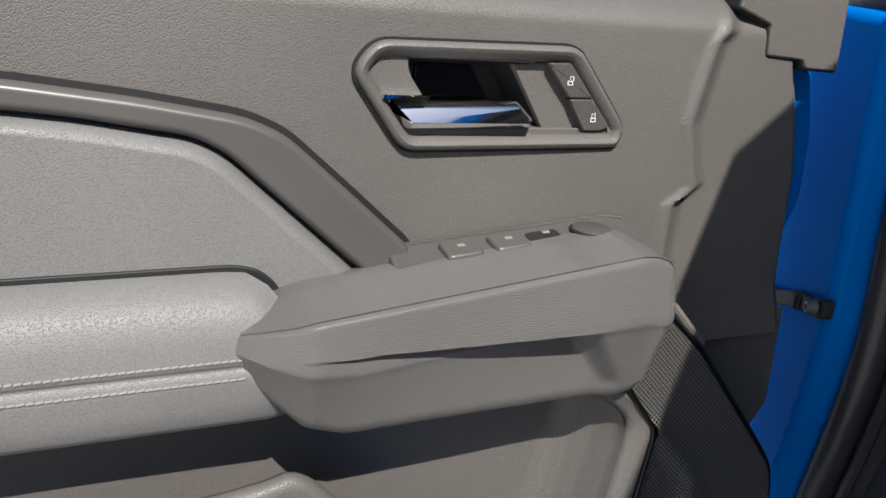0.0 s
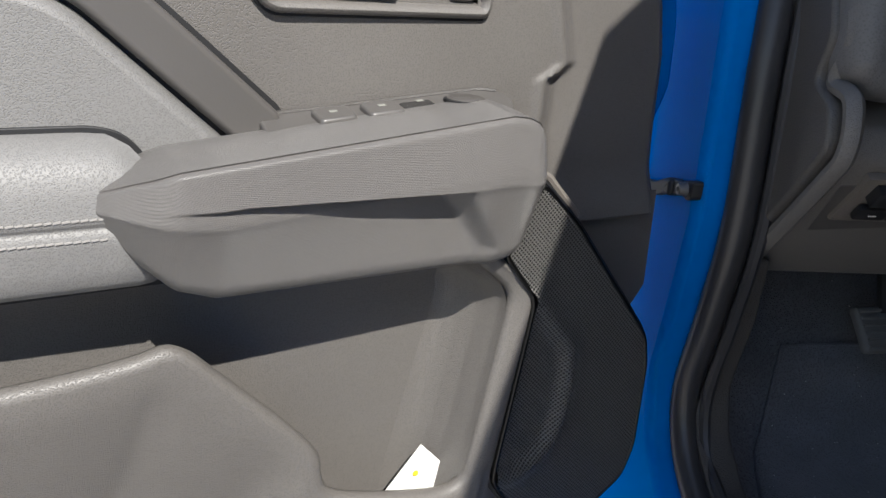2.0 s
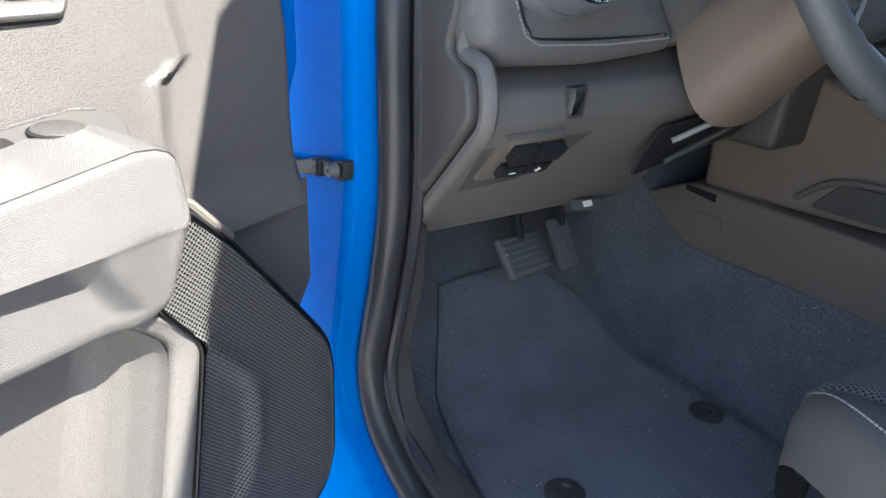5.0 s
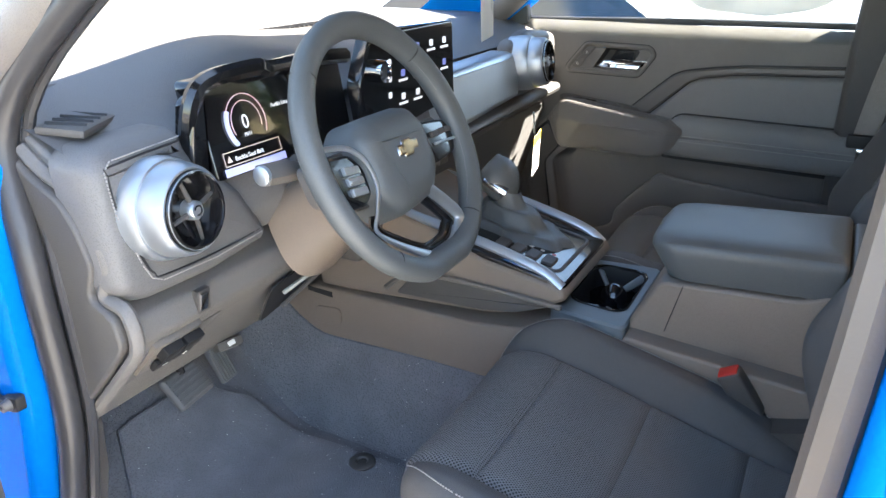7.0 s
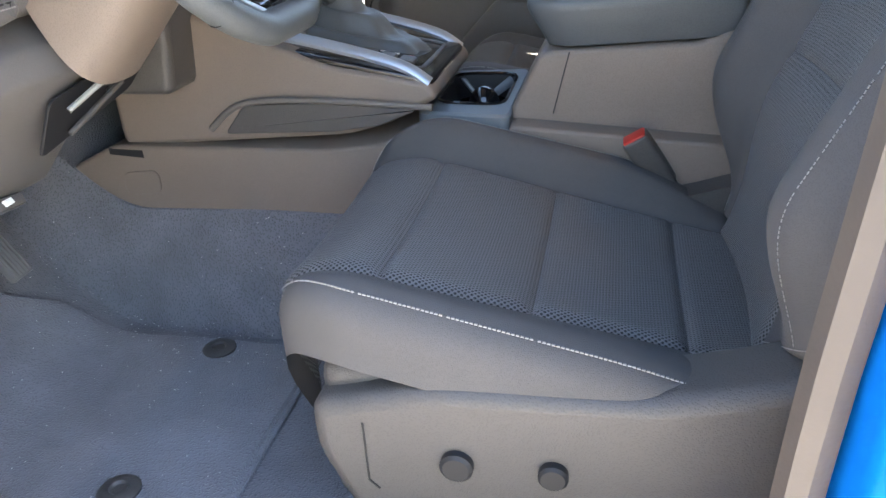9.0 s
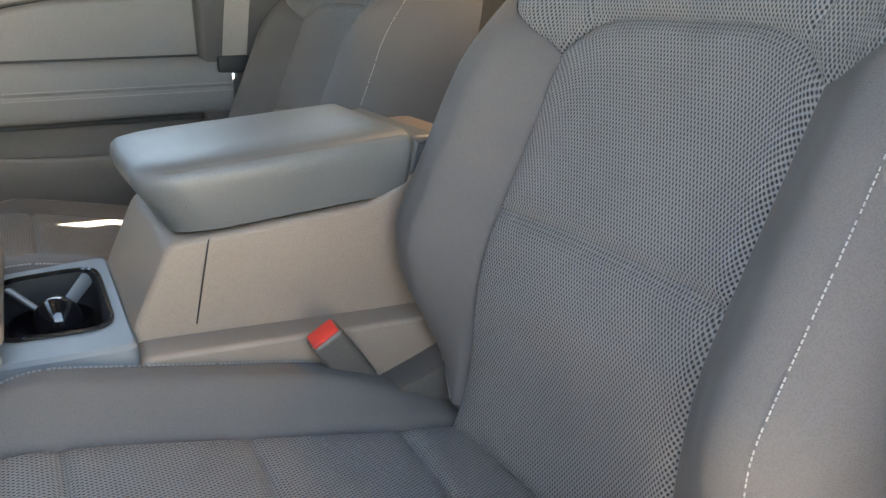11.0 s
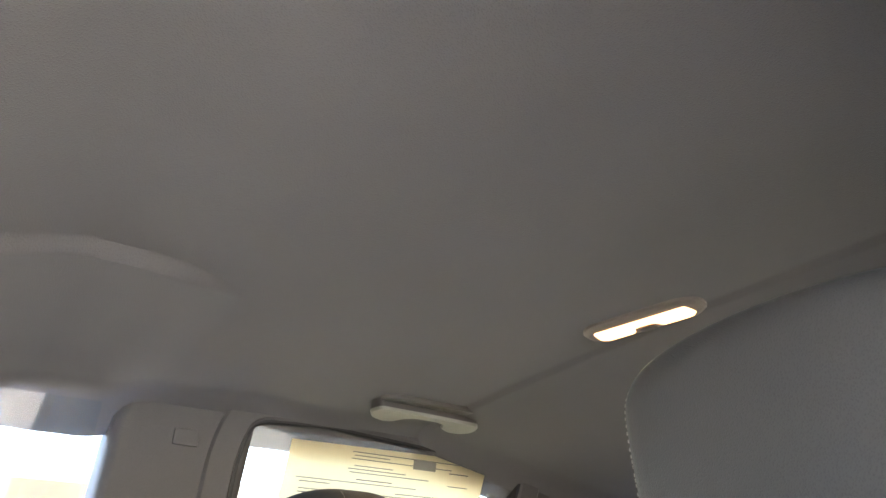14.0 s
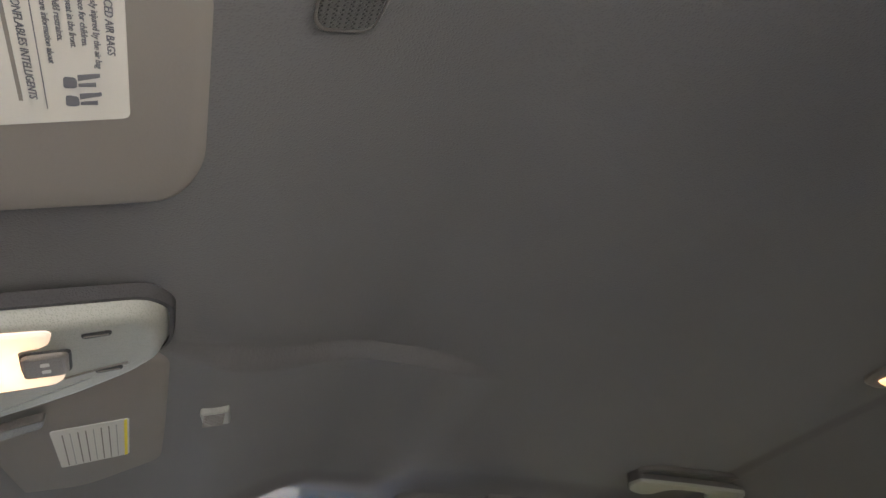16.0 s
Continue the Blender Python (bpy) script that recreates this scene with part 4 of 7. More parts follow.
cv = part("windscreen_vent", box((0.10, 1.16, 1.468), (0.36, 0.05, 0.012), 0.004), PLASTIC_DARK, dash, "slatted centre defrost vent")
for k in range(22):
    part("slat", box((-0.07 + 0.0162 * k, 1.16, 1.475), (0.005, 0.042, 0.005), 0.001), BLACK, cv)
part("side_tray", plate(rounded([(-0.70, 0.98), (-0.60, 0.97), (-0.45, 1.12), (-0.52, 1.2), (-0.70, 1.15)], 0.03), 1.465, 1.475, xy(), 0.004), DASH_SKIN, dash)


def vent(name, c, axis, lab):
    """A round air vent: tapered sleeve, knurled ring, fins, spokes and hub."""
    ax = Vector(axis).normalized()
    c = Vector(c)
    v = part(name, disc_ring(c, ax, [(0.062, -0.05), (0.062, -0.012), (0.0605, -0.004), (0.0585, 0.0), (0.0560, 0.0005), (0.0565, 0.003), (0.0555, 0.016), (0.0525, 0.028), (0.050, 0.0325), (0.048, 0.033), (0.0465, 0.031), (0.046, 0.0)], 56), SATIN, dash, lab)
    part("knurled_ring", disc_ring(c, ax, [(0.0462, 0.020), (0.0465, 0.034), (0.045, 0.038), (0.042, 0.038), (0.040, 0.033), (0.039, 0.0)], 72), GLOSS, v, "black knurled ring")
    part("throat", disc_ring(c, ax, [(0.0405, 0.012), (0.040, -0.005), (0.0, -0.006)], 32), BLACK, v)
    e1 = ax.orthogonal().normalized()
    e2 = ax.cross(e1)
    for k in range(4):
        t = math.pi / 4 + k * math.pi / 2 + 0.25
        d = e1 * math.cos(t) + e2 * math.sin(t)
        part("spoke", tube([c + ax * 0.030 + d * 0.008, c + ax * 0.026 + d * 0.040], [0.0034, 0.0022], 6), PLASTIC_DARK, v)
    for k in range(7):
        o = (k - 3) * 0.0105
        hw = math.sqrt(max(0.0002, 0.0395 ** 2 - o * o))
        part("vane", tube([c + ax * 0.016 + e2 * o - e1 * hw, c + ax * 0.016 + e2 * o + e1 * hw], 0.0014, 6), PLASTIC_DARK, v)
    hub = part("hub", disc_ring(c, ax, [(0.012, 0.018), (0.0115, 0.034), (0.009, 0.037), (0.0, 0.037)], 28), SATIN, v, "satin hub with a dark mark")
    ring_pts = [c + ax * 0.0375 + 0.0055 * (e1 * math.cos(t) + e2 * math.sin(t)) for t in np.linspace(0.3, 5.2, 14)]
    part("hub_mark", tube(ring_pts, 0.0011, 5), GLOSS, hub)
    st = bmesh.new()
    for t in np.linspace(0, 2 * math.pi, 80, endpoint=False):
        d = e1 * math.cos(t) + e2 * math.sin(t)
        m = Matrix.Translation(c + ax * 0.0365 + d * 0.0447) @ d.to_track_quat("X", "Z").to_matrix().to_4x4()
        bmesh.ops.create_cube(st, size=1, matrix=m @ Matrix.Diagonal((0.0022, 0.0015, 0.004, 1)))
    part("knurling", st, SATIN, v, smooth=False)
    return v


vent("air_vent", (-0.648, 0.757, 1.352), (0.08, -1, 0.08), "satin silver round air vent")
vent("air_vent", (0.43, 0.735, 1.385), (0.10, -1, 0.12), "satin silver round air vent")
# stitched pad round the driver's vent
padp = rounded([(-0.732, 1.415), (-0.712, 1.431), (-0.588, 1.434), (-0.585, 1.400), (-0.517, 1.342), (-0.463, 1.264), (-0.475, 1.249), (-0.591, 1.243), (-0.700, 1.246), (-0.732, 1.270)], 0.014, 5)


def padput(a, b, d):
    return (a, 0.79 + d + 0.22 * max(0, b - 1.33) + 0.10 * max(0, a + 0.56), b)


part("vent_pad", rings([(padp, 0.04), (padp, 0.0), (inset(padp, 0.006), -0.016), (inset(padp, 0.016), -0.022), (inset(padp, 0.026), -0.023)], padput), DASH_SKIN, dash, "padded stitched panel round the vent")
stitches([padput(a, b, -0.0232) for a, b in [(-0.598, 1.4245), (-0.70, 1.418), (-0.711, 1.408), (-0.713, 1.362), (-0.694, 1.295), (-0.684, 1.276), (-0.668, 1.2675), (-0.58, 1.265), (-0.484, 1.267)]], dash, 0.0042, 0.0007)
part("pad_groove", tube(smooth_path([padput(a, b, -0.0215) for a, b in [(-0.598, 1.419), (-0.70, 1.412), (-0.707, 1.402), (-0.708, 1.362), (-0.689, 1.297), (-0.679, 1.28), (-0.666, 1.2725), (-0.58, 1.270), (-0.488, 1.272)]], 3), 0.0016, 6), BLACK, dash)
# switches on the knee panel
sw = part("switch_bezel", box((-0.642, 0.812, 1.152), (0.080, 0.012, 0.074), 0.004, rot=Euler((radians(42), 0, 0))), PLASTIC, dash, "lower switch panel")
for dx, dz, sx, sz, lab in ((-0.018, 0.016, 0.03, 0.022, "brake"), (0.018, 0.016, 0.03, 0.022, "lamp"), (-0.018, -0.012, 0.032, 0.018, "minus"), (0.018, -0.012, 0.032, 0.018, "plus")):
    c = Vector((-0.637 + dx * 0.94, 0.802 - dz * 0.665, 1.146 + dz * 0.745))
    b = part("switch", box(c, (sx, 0.014 if dz > 0 else 0.008, sz), 0.002, rot=Euler((radians(42), 0, 0))), BLACK, sw, "small dark switch")
    if lab in ("minus", "plus"):
        part("symbol", box(c + Vector((0, -0.0035, -0.0032)), (0.008, 0.0006, 0.0016), 0, rot=Euler((radians(42), 0, 0))), PAPER, b, smooth=False)
        if lab == "plus":
            part("symbol", box(c + Vector((0, -0.0035, -0.0032)), (0.0016, 0.0006, 0.008), 0, rot=Euler((radians(42), 0, 0))), PAPER, b, smooth=False)
hs = part("lamp_switch", box((-0.598, 0.786, 1.207), (0.024, 0.010, 0.033), 0.003, rot=Euler((radians(6), 0, 0))), PLASTIC_DARK, dash, "toggle switch with a bright key")
part("toggle", box((-0.600, 0.7805, 1.207), (0.013, 0.006, 0.025), 0.002, rot=Euler((radians(12), 0, 0))), CHROME, hs)
fl = rounded([(-0.700, 1.168), (-0.600, 1.171), (-0.556, 1.174), (-0.574, 1.137), (-0.588, 1.120), (-0.610, 1.112), (-0.690, 1.104)], 0.004)
part("switch_flange", plate(fl, 0.002, -0.0035, lambda a, b, d: (a, 0.7865 + d * 0.75 - (b - 1.185) * 0.89, b + d * 0.66), 0.002), STRIP_MAT, dash, "smooth panel round the switches")
hoodrel = part("bonnet_release", box((-0.445, 0.908, 1.034), (0.046, 0.024, 0.016), 0.005, rot=Euler((radians(-25), 0, radians(-15)))), PLASTIC_DARK, dash, "bonnet release lever")
part("release_symbol", box((-0.447, 0.897, 1.040), (0.014, 0.003, 0.008), 0.001, rot=Euler((radians(-35), 0, 0))), PAPER, hoodrel)
# No real opening here: a black sheet stands for the shade under the column.
part("under_column_shade", plate(rounded([(-0.46, 1.10), (-0.30, 1.14), (-0.26, 1.20), (-0.46, 1.165)], 0.01), 0.0, -0.004, lambda a, b, d: (a, 0.80 + d - (b - 1.15) * 0.5, b), 0.001), BLACK, dash, "black sheet standing for the shaded gap below the steering column")
for k, (a, b) in enumerate((((-0.44, 0.785, 1.15), (-0.40, 0.76, 1.175)), ((-0.43, 0.80, 1.12), (-0.35, 0.775, 1.16)), ((-0.36, 0.79, 1.15), (-0.33, 0.78, 1.165)))):
    part("cable_clip", tube([a, b], 0.0035, 8), PLASTIC_DARK if k else CONSOLE_GREY, dash)
# instrument cluster
cl = part("instrument_display", plate(rounded([(-0.555, 1.355), (-0.252, 1.352), (-0.242, 1.47), (-0.43, 1.472), (-0.46, 1.478), (-0.55, 1.478)], 0.01), 0.82, 0.788, lambda a, b, d: (a, d + 0.25 * (b - 1.41), b), 0.004), GLOSS, dash, "black glass instrument screen, switched on")


def on_screen(a, b, d=0.0):
    return (a, 0.787 - d + 0.25 * (b - 1.41), b)


def screen_arc(cx, cz, r, a0, a1, w, mat, parent):
    pts = [on_screen(cx + r * math.cos(t), cz + r * math.sin(t), 0.0012) for t in np.linspace(a0, a1, 24)]
    part("gauge_arc", tube(pts, w, 4), mat, parent)


screen_arc(-0.478, 1.418, 0.037, -0.5, 2.6, 0.0007, ICON_RED, cl)
screen_arc(-0.478, 1.418, 0.036, 2.6, 3.9, 0.0032, ICON_BLUE, cl)
screen_arc(-0.478, 1.418, 0.028, -0.3, 3.6, 0.0006, ICON_RED, cl)
part("lower_bar", plate([(-0.54, 1.358), (-0.42, 1.357), (-0.42, 1.367), (-0.54, 1.368)], 0.0, 0.001, lambda a, b, d: on_screen(a, b, d + 0.0003), 0.0002), ICON_BLUE, cl)
FACE = Matrix.Rotation(radians(90 - 14), 4, "X")
for text, size, x, z, mat in (("0", 0.026, -0.487, 1.411, ICON), ("MPH", 0.007, -0.488, 1.401, ICON), ("Buckle Seat Belt", 0.0085, -0.517, 1.375, ICON), ("Audio Unavailable", 0.0085, -0.425, 1.428, ICON), ("P R N D L", 0.008, -0.50, 1.359, ICON)):
    x0, y0, z0 = on_screen(x, z, 0.0012)
    words(text, size, Matrix.Translation((x0, y0, z0)) @ FACE, mat, cl)
part("warning_triangle", plate([(-0.531, 1.375), (-0.522, 1.375), (-0.5265, 1.383)], 0.0003, 0.001, lambda a, b, d: on_screen(a, b, d), 0.0002), ICON_AMBER, cl)
part("message_frame", frame_ring([(-0.536, 1.370), (-0.425, 1.370), (-0.425, 1.388), (-0.536, 1.388)], [(-0.535, 1.371), (-0.426, 1.371), (-0.426, 1.387), (-0.535, 1.387)], 0.0002, 0.0008, lambda a, b, d: on_screen(a, b, d), 0.0001), ICON_AMBER, cl)
side = part("display_bezel", plate(rounded([(-0.59, 1.37), (-0.555, 1.35), (-0.55, 1.47), (-0.575, 1.46)], 0.008), 0.81, 0.782, xz(), 0.006), GLOSS, dash, "gloss black bezel beside the cluster")
# centre screen
info = part("touch_screen", plate(rounded([(-0.262, 1.345), (0.028, 1.372), (0.02, 1.512), (-0.25, 1.512), (-0.285, 1.44)], 0.012), 0.76, 0.735, xz(), 0.004), GLOSS, dash, "black centre touch screen, switched on")
part("volume_knob", disc_ring((-0.235, 0.735, 1.455), (0, -1, 0), [(0.018, 0), (0.017, 0.016), (0.013, 0.018), (0.012, 0.014), (0.0, 0.014)], 28), CHROME, info, "chromed volume knob")
for i in range(4):
    for j in range(3):
        x, z = -0.165 + i * 0.048, 1.475 - j * 0.038
        part("screen_icon", plate(rounded([(x, z), (x + 0.012, z), (x + 0.012, z + 0.011), (x, z + 0.011)], 0.003), 0.7346, 0.734, xz(), 0.0001), (ICON, ICON_BLUE, ICON)[(i + j) % 3], info, smooth=False)
        part("screen_caption", plate([(x - 0.008, z - 0.008), (x + 0.02, z - 0.008), (x + 0.02, z - 0.004), (x - 0.008, z - 0.004)], 0.7346, 0.734, xz(), 0.0001), ICON, info, smooth=False)
for j in range(5):
    part("screen_icon", plate(rounded([(-0.205, 1.485 - j * 0.026), (-0.195, 1.485 - j * 0.026), (-0.195, 1.495 - j * 0.026), (-0.205, 1.495 - j * 0.026)], 0.003), 0.7346, 0.734, xz(), 0.0001), ICON, info, smooth=False)
# passenger side of the dash
part("passenger_trim", plate(rounded([(0.03, 1.30), (0.36, 1.318), (0.39, 1.36), (0.37, 1.415), (0.03, 1.41)], 0.01), 0.80, 0.748, lambda a, b, d: (a, d + 0.25 * (b - 1.36), b), 0.012), SATIN, dash, "satin grey trim panel before the passenger")
part("passenger_shelf", plate(rounded([(0.03, 1.262), (0.46, 1.275), (0.66, 1.28), (0.66, 1.305), (0.46, 1.30), (0.03, 1.29)], 0.008), 0.80, 0.745, xz(), 0.012), DASH_SKIN, dash)
part("vent_surround", plate(rounded([(0.36, 1.30), (0.50, 1.30), (0.66, 1.32), (0.66, 1.43), (0.50, 1.45), (0.36, 1.43)], 0.03), 0.80, 0.765, xz(), 0.015), DASH_SKIN, dash)
glove = part("glove_box", plate(rounded([(0.16, 1.02), (0.68, 1.03), (0.68, 1.25), (0.16, 1.255)], 0.015), 0.86, 0.79, lambda a, b, d: (a, d + (1.25 - b) * 0.28, b), 0.012), DASH_SKIN, dash, "closed glove box lid")
part("lower_panel", plate(rounded([(0.62, 0.90), (0.70, 0.90), (0.70, 1.03), (0.62, 1.03)], 0.01), 1.0, 0.9, xz(), 0.01), PLASTIC_DARK, dash)
# centre stack below the screen
stack = part("centre_console_face", plate(rounded([(-0.20, 1.10), (0.17, 1.10), (0.16, 1.335), (-0.19, 1.335)], 0.015), 0.90, 0.80, lambda a, b, d: (a, d + (b - 1.2) * -0.1, b), 0.012), PLASTIC_DARK, dash, "dark centre stack")
for k in range(6):
    part("toggle_switch", box((-0.11 + 0.042 * k, 0.782, 1.272), (0.032, 0.02, 0.022), 0.004, rot=Euler((radians(-15), 0, 0))), SATIN, stack, "satin climate toggle")
for k in range(4):
    part("toggle_switch", box((-0.08 + 0.05 * k, 0.786, 1.232), (0.038, 0.012, 0.012), 0.003), PLASTIC, stack, "dark climate button")
for x in (-0.15, 0.135):
    part("climate_knob", disc_ring((x, 0.795, 1.30), (0, -1, 0), [(0.02, 0), (0.019, 0.018), (0.014, 0.02), (0.0, 0.019)], 24), CHROME, stack, "chromed rotary knob")
# yellow and white tag hung from the glove box
tag = thing("paper_tag", "white paper tag with a yellow band, hung from the dash", "tag")
part("loop", tube([(0.545, 0.775, 1.245), (0.548, 0.772, 1.19)], 0.006, 6, flat=0.2), PAPER, tag)
part("sheet", plate([(0.53, 1.08), (0.575, 1.095), (0.582, 1.195), (0.537, 1.18)], 0.768, 0.7675, xz(), 0.0001), PAPER, tag, smooth=False)
part("yellow_band", plate([(0.5355, 1.155), (0.5805, 1.17), (0.582, 1.195), (0.537, 1.18)], 0.7672, 0.767, xz(), 0.0001), YELLOW, tag, smooth=False)
LEAFLET = material("leaflet_plastic", (0.5, 0.54, 0.56), 0.3, vary=0.04)
sheet2 = thing("dash_leaflet", "pale translucent leaflet hanging in front of the dash", "leaflet")
part("sheet", plate([(0.12, 1.462), (0.175, 1.470), (0.172, 1.545), (0.115, 1.545)], 0.725, 0.7245, xz(), 0.0001), LEAFLET, sheet2, smooth=False)

# ---- steering wheel ----
wheel = thing("steering_wheel", "dark leather steering wheel with satin spokes and a gold badge", "steering wheel")
WC, WT = Vector((-0.372, 0.62, 1.38)), radians(26)
WX, WY = Vector((1, 0, 0)), Vector((0, math.sin(WT), math.cos(WT)))
WN = Vector((0, -math.cos(WT), math.sin(WT)))


def wp(a, b, d=0.0):
    return WC + WX * a + WY * b + WN * d


rim_pts = []
for t in np.linspace(0, 2 * math.pi, 96, endpoint=False):
    r = 0.174
    y = r * math.sin(t)
    y = max(y, -0.168) if y < 0 else y
    rim_pts.append(wp(r * math.cos(t), y))
part("rim", tube(rim_pts, 0.0165, 14, closed=True, flat=1.15), LEATHERETTE, wheel, "dark leather-covered rim")
for t in (0.75, 2.4, -0.9, -2.25):
    c = wp(0.174 * math.cos(t), 0.174 * math.sin(t))
    tang = (WX * -math.sin(t) + WY * math.cos(t))
    part("rim_seam", disc_ring(c, tang, [(0.0172, -0.001), (0.0176, 0.0), (0.0172, 0.001)], 18), BLACK, wheel)
for t0, t1 in ((0.35, 0.75), (-0.85, -0.15)):
    rib = []
    for k, t in enumerate(np.linspace(t0, t1, 40)):
        w = 0.0025 * (1 if k % 2 else -1)
        rib.append(wp((0.1585) * math.cos(t), 0.1585 * math.sin(t), 0.004 + w))
    part("stitching", tube(rib, 0.0007, 4), STITCH, wheel, "zigzag thread on the rim")
hubp = rounded([(-0.086, 0.028), (-0.056, 0.053), (0.052, 0.053), (0.082, 0.022), (0.078, -0.046), (0.040, -0.084), (-0.046, -0.090), (-0.084, -0.050)], 0.016, 5)
part("hub_pad", rings([(inset(hubp, -0.002), -0.055), (hubp, -0.012), (inset(hubp, 0.006), 0.004), (inset(hubp, 0.018), 0.0125), (inset(hubp, 0.032), 0.0155), (inset(hubp, 0.036), 0.0155)], wp), LEATHERETTE, wheel, "dark airbag cover")
part("hub_crease", tube([wp(-0.045, 0.028, 0.0125), wp(-0.058, -0.035, 0.0105), wp(-0.030, -0.066, 0.0108)], 0.0012, 6), PLASTIC_DARK, wheel)
cross = [(a - 0.001, b - 0.006) for a, b in rounded([(-0.024, -0.007), (-0.010, -0.007), (-0.0105, -0.011), (0.009, -0.011), (0.010, -0.005), (0.025, -0.005), (0.027, 0.006), (0.011, 0.006), (0.0115, 0.010), (-0.009, 0.010), (-0.0095, 0.004), (-0.022, 0.004)], 0.0008, 1)]
part("badge", plate(cross, 0.014, 0.0195, wp, 0.0015), GOLD, wheel, "gold badge in a bright rim")
part("badge_rim", plate(inset(cross, -0.0022), 0.014, 0.018, wp, 0.001), CHROME, wheel)
podl = rounded([(-0.150, 0.020), (-0.100, 0.014), (-0.084, -0.010), (-0.088, -0.044), (-0.112, -0.056), (-0.148, -0.030)], 0.008, 4)
podr = rounded([(0.076, 0.020), (0.150, 0.012), (0.162, -0.012), (0.150, -0.040), (0.085, -0.046)], 0.010, 4)
for sgn, pod in ((-1, podl), (1, podr)):
    po = part("switch_pod", plate(pod, -0.024, -0.002, wp, 0.004), GLOSS, wheel, "black switch pod on the spoke")
    cx_, cy_ = sum(a for a, _ in pod) / len(pod), sum(b for _, b in pod) / len(pod)
    for k in range(3):
        o = 0.014 * (k - 1)
        if sgn < 0:
            q = [(cx_ - 0.016, cy_ + o + 0.005), (cx_ + 0.014, cy_ + o + 0.001), (cx_ + 0.014, cy_ + o - 0.009), (cx_ - 0.016, cy_ + o - 0.006)]
        else:
            q = [(cx_ - 0.030 + 0.020 * k, cy_ + 0.014), (cx_ - 0.014 + 0.020 * k, cy_ + 0.012), (cx_ - 0.014 + 0.020 * k, cy_ + 0.004), (cx_ - 0.030 + 0.020 * k, cy_ + 0.006)]
        part("button", plate(rounded(q, 0.002), -0.003, 0.003, wp, 0.001), SATIN if sgn < 0 else PLASTIC_DARK, po, "small spoke button")
    part("button", plate(rounded([(cx_ - 0.032, cy_ - 0.003), (cx_ + 0.026, cy_ - 0.006), (cx_ + 0.026, cy_ - 0.010), (cx_ - 0.032, cy_ - 0.007)], 0.001) if sgn > 0 else rounded([(cx_ - 0.014, cy_ + 0.0005), (cx_ + 0.012, cy_ - 0.002), (cx_ + 0.012, cy_ - 0.006), (cx_ - 0.014, cy_ - 0.003)], 0.001), 0.0, 0.005, wp, 0.001), SATIN, po, "satin rocker")
trim_l = smooth_path([wp(-0.150, 0.030, 0.0), wp(-0.118, 0.025, 0.002), wp(-0.098, 0.014, 0.004), wp(-0.084, -0.006, 0.005), wp(-0.082, -0.038, 0.004), wp(-0.100, -0.070, 0.0), wp(-0.113, -0.088, -0.002), wp(-0.090, -0.112, -0.002), wp(-0.040, -0.146, -0.002), wp(-0.010, -0.160, -0.002), wp(0.040, -0.158, -0.002), wp(0.072, -0.141, -0.001), wp(0.078, -0.126, 0.0), wp(0.058, -0.102, 0.002), wp(0.022, -0.068, 0.004)], 5)
part("spoke_trim", tube(trim_l, [0.0045 + 0.0045 * sstep(0.45, 0.62, i / (len(trim_l) - 1)) for i in range(len(trim_l))], 10, flat=0.55), SATIN, wheel, "satin metal spoke trim")
inner = smooth_path([wp(-0.094, -0.072, -0.012), wp(-0.098, -0.088, -0.014), wp(-0.078, -0.106, -0.014), wp(-0.034, -0.135, -0.014), wp(-0.008, -0.146, -0.014), wp(0.036, -0.145, -0.014), wp(0.060, -0.132, -0.014), wp(0.062, -0.124, -0.012), wp(0.014, -0.072, -0.008)], 5)
part("spoke_inner", tube(inner, 0.009, 8, flat=0.8), GLOSS, wheel, "gloss black inner edge of the lower spoke")
part("spoke_back", plate(rounded([(-0.165, 0.022), (0.165, 0.022), (0.165, -0.035), (0.09, -0.055), (-0.09, -0.06), (-0.165, -0.03)], 0.012), -0.04, -0.024, wp, 0.004), PLASTIC_DARK, wheel)
# column shroud and stalks
col = thing("steering_column", "dark plastic steering column shroud with stalk", "steering column")


def shroud(u, v):
    t = 2 * math.pi * u
    w = 0.062 + 0.01 * v
    h = 0.052 + 0.02 * v
    k = 0.6
    c, s = math.cos(t), math.sin(t)
    r = 1.0 / (abs(c) ** 2.8 + abs(s) ** 2.8) ** (1 / 2.8)
    p = WC + WX * (w * r * c) + WY * (h * r * s - 0.02 - 0.04 * v) - WN * (0.055 + 0.16 * v)
    return p


part("shroud", patch(shroud, 0, 1, 0, 1, 40, 8), CONSOLE_SIDE, col, "grey plastic shroud")
part("shroud_front", rings([([(shroud(u, 0) - WC).dot(WX) for u in [0]] and [((shroud(u, 0) - WC).dot(WX), (shroud(u, 0) - WC).dot(WY)) for u in np.linspace(0, 1, 40, endpoint=False)], -0.0545), ([((shroud(u, 0) - WC).dot(WX) * 0.8, (shroud(u, 0) - WC).dot(WY) * 0.8) for u in np.linspace(0, 1, 40, endpoint=False)], -0.05)], wp, cap0=False), PLASTIC_DARK, col)
st_ = part("stalk", tube([wp(-0.07, 0.02, -0.075), wp(-0.12, 0.03, -0.072)], 0.013, 10), PLASTIC_DARK, col, "dark indicator stalk")
part("stalk_head", tube([wp(-0.115, 0.020, -0.07), wp(-0.15, 0.026, -0.066), wp(-0.195, 0.030, -0.062)], [0.011, 0.0165, 0.0155], 8, flat=0.7), PLASTIC, st_)
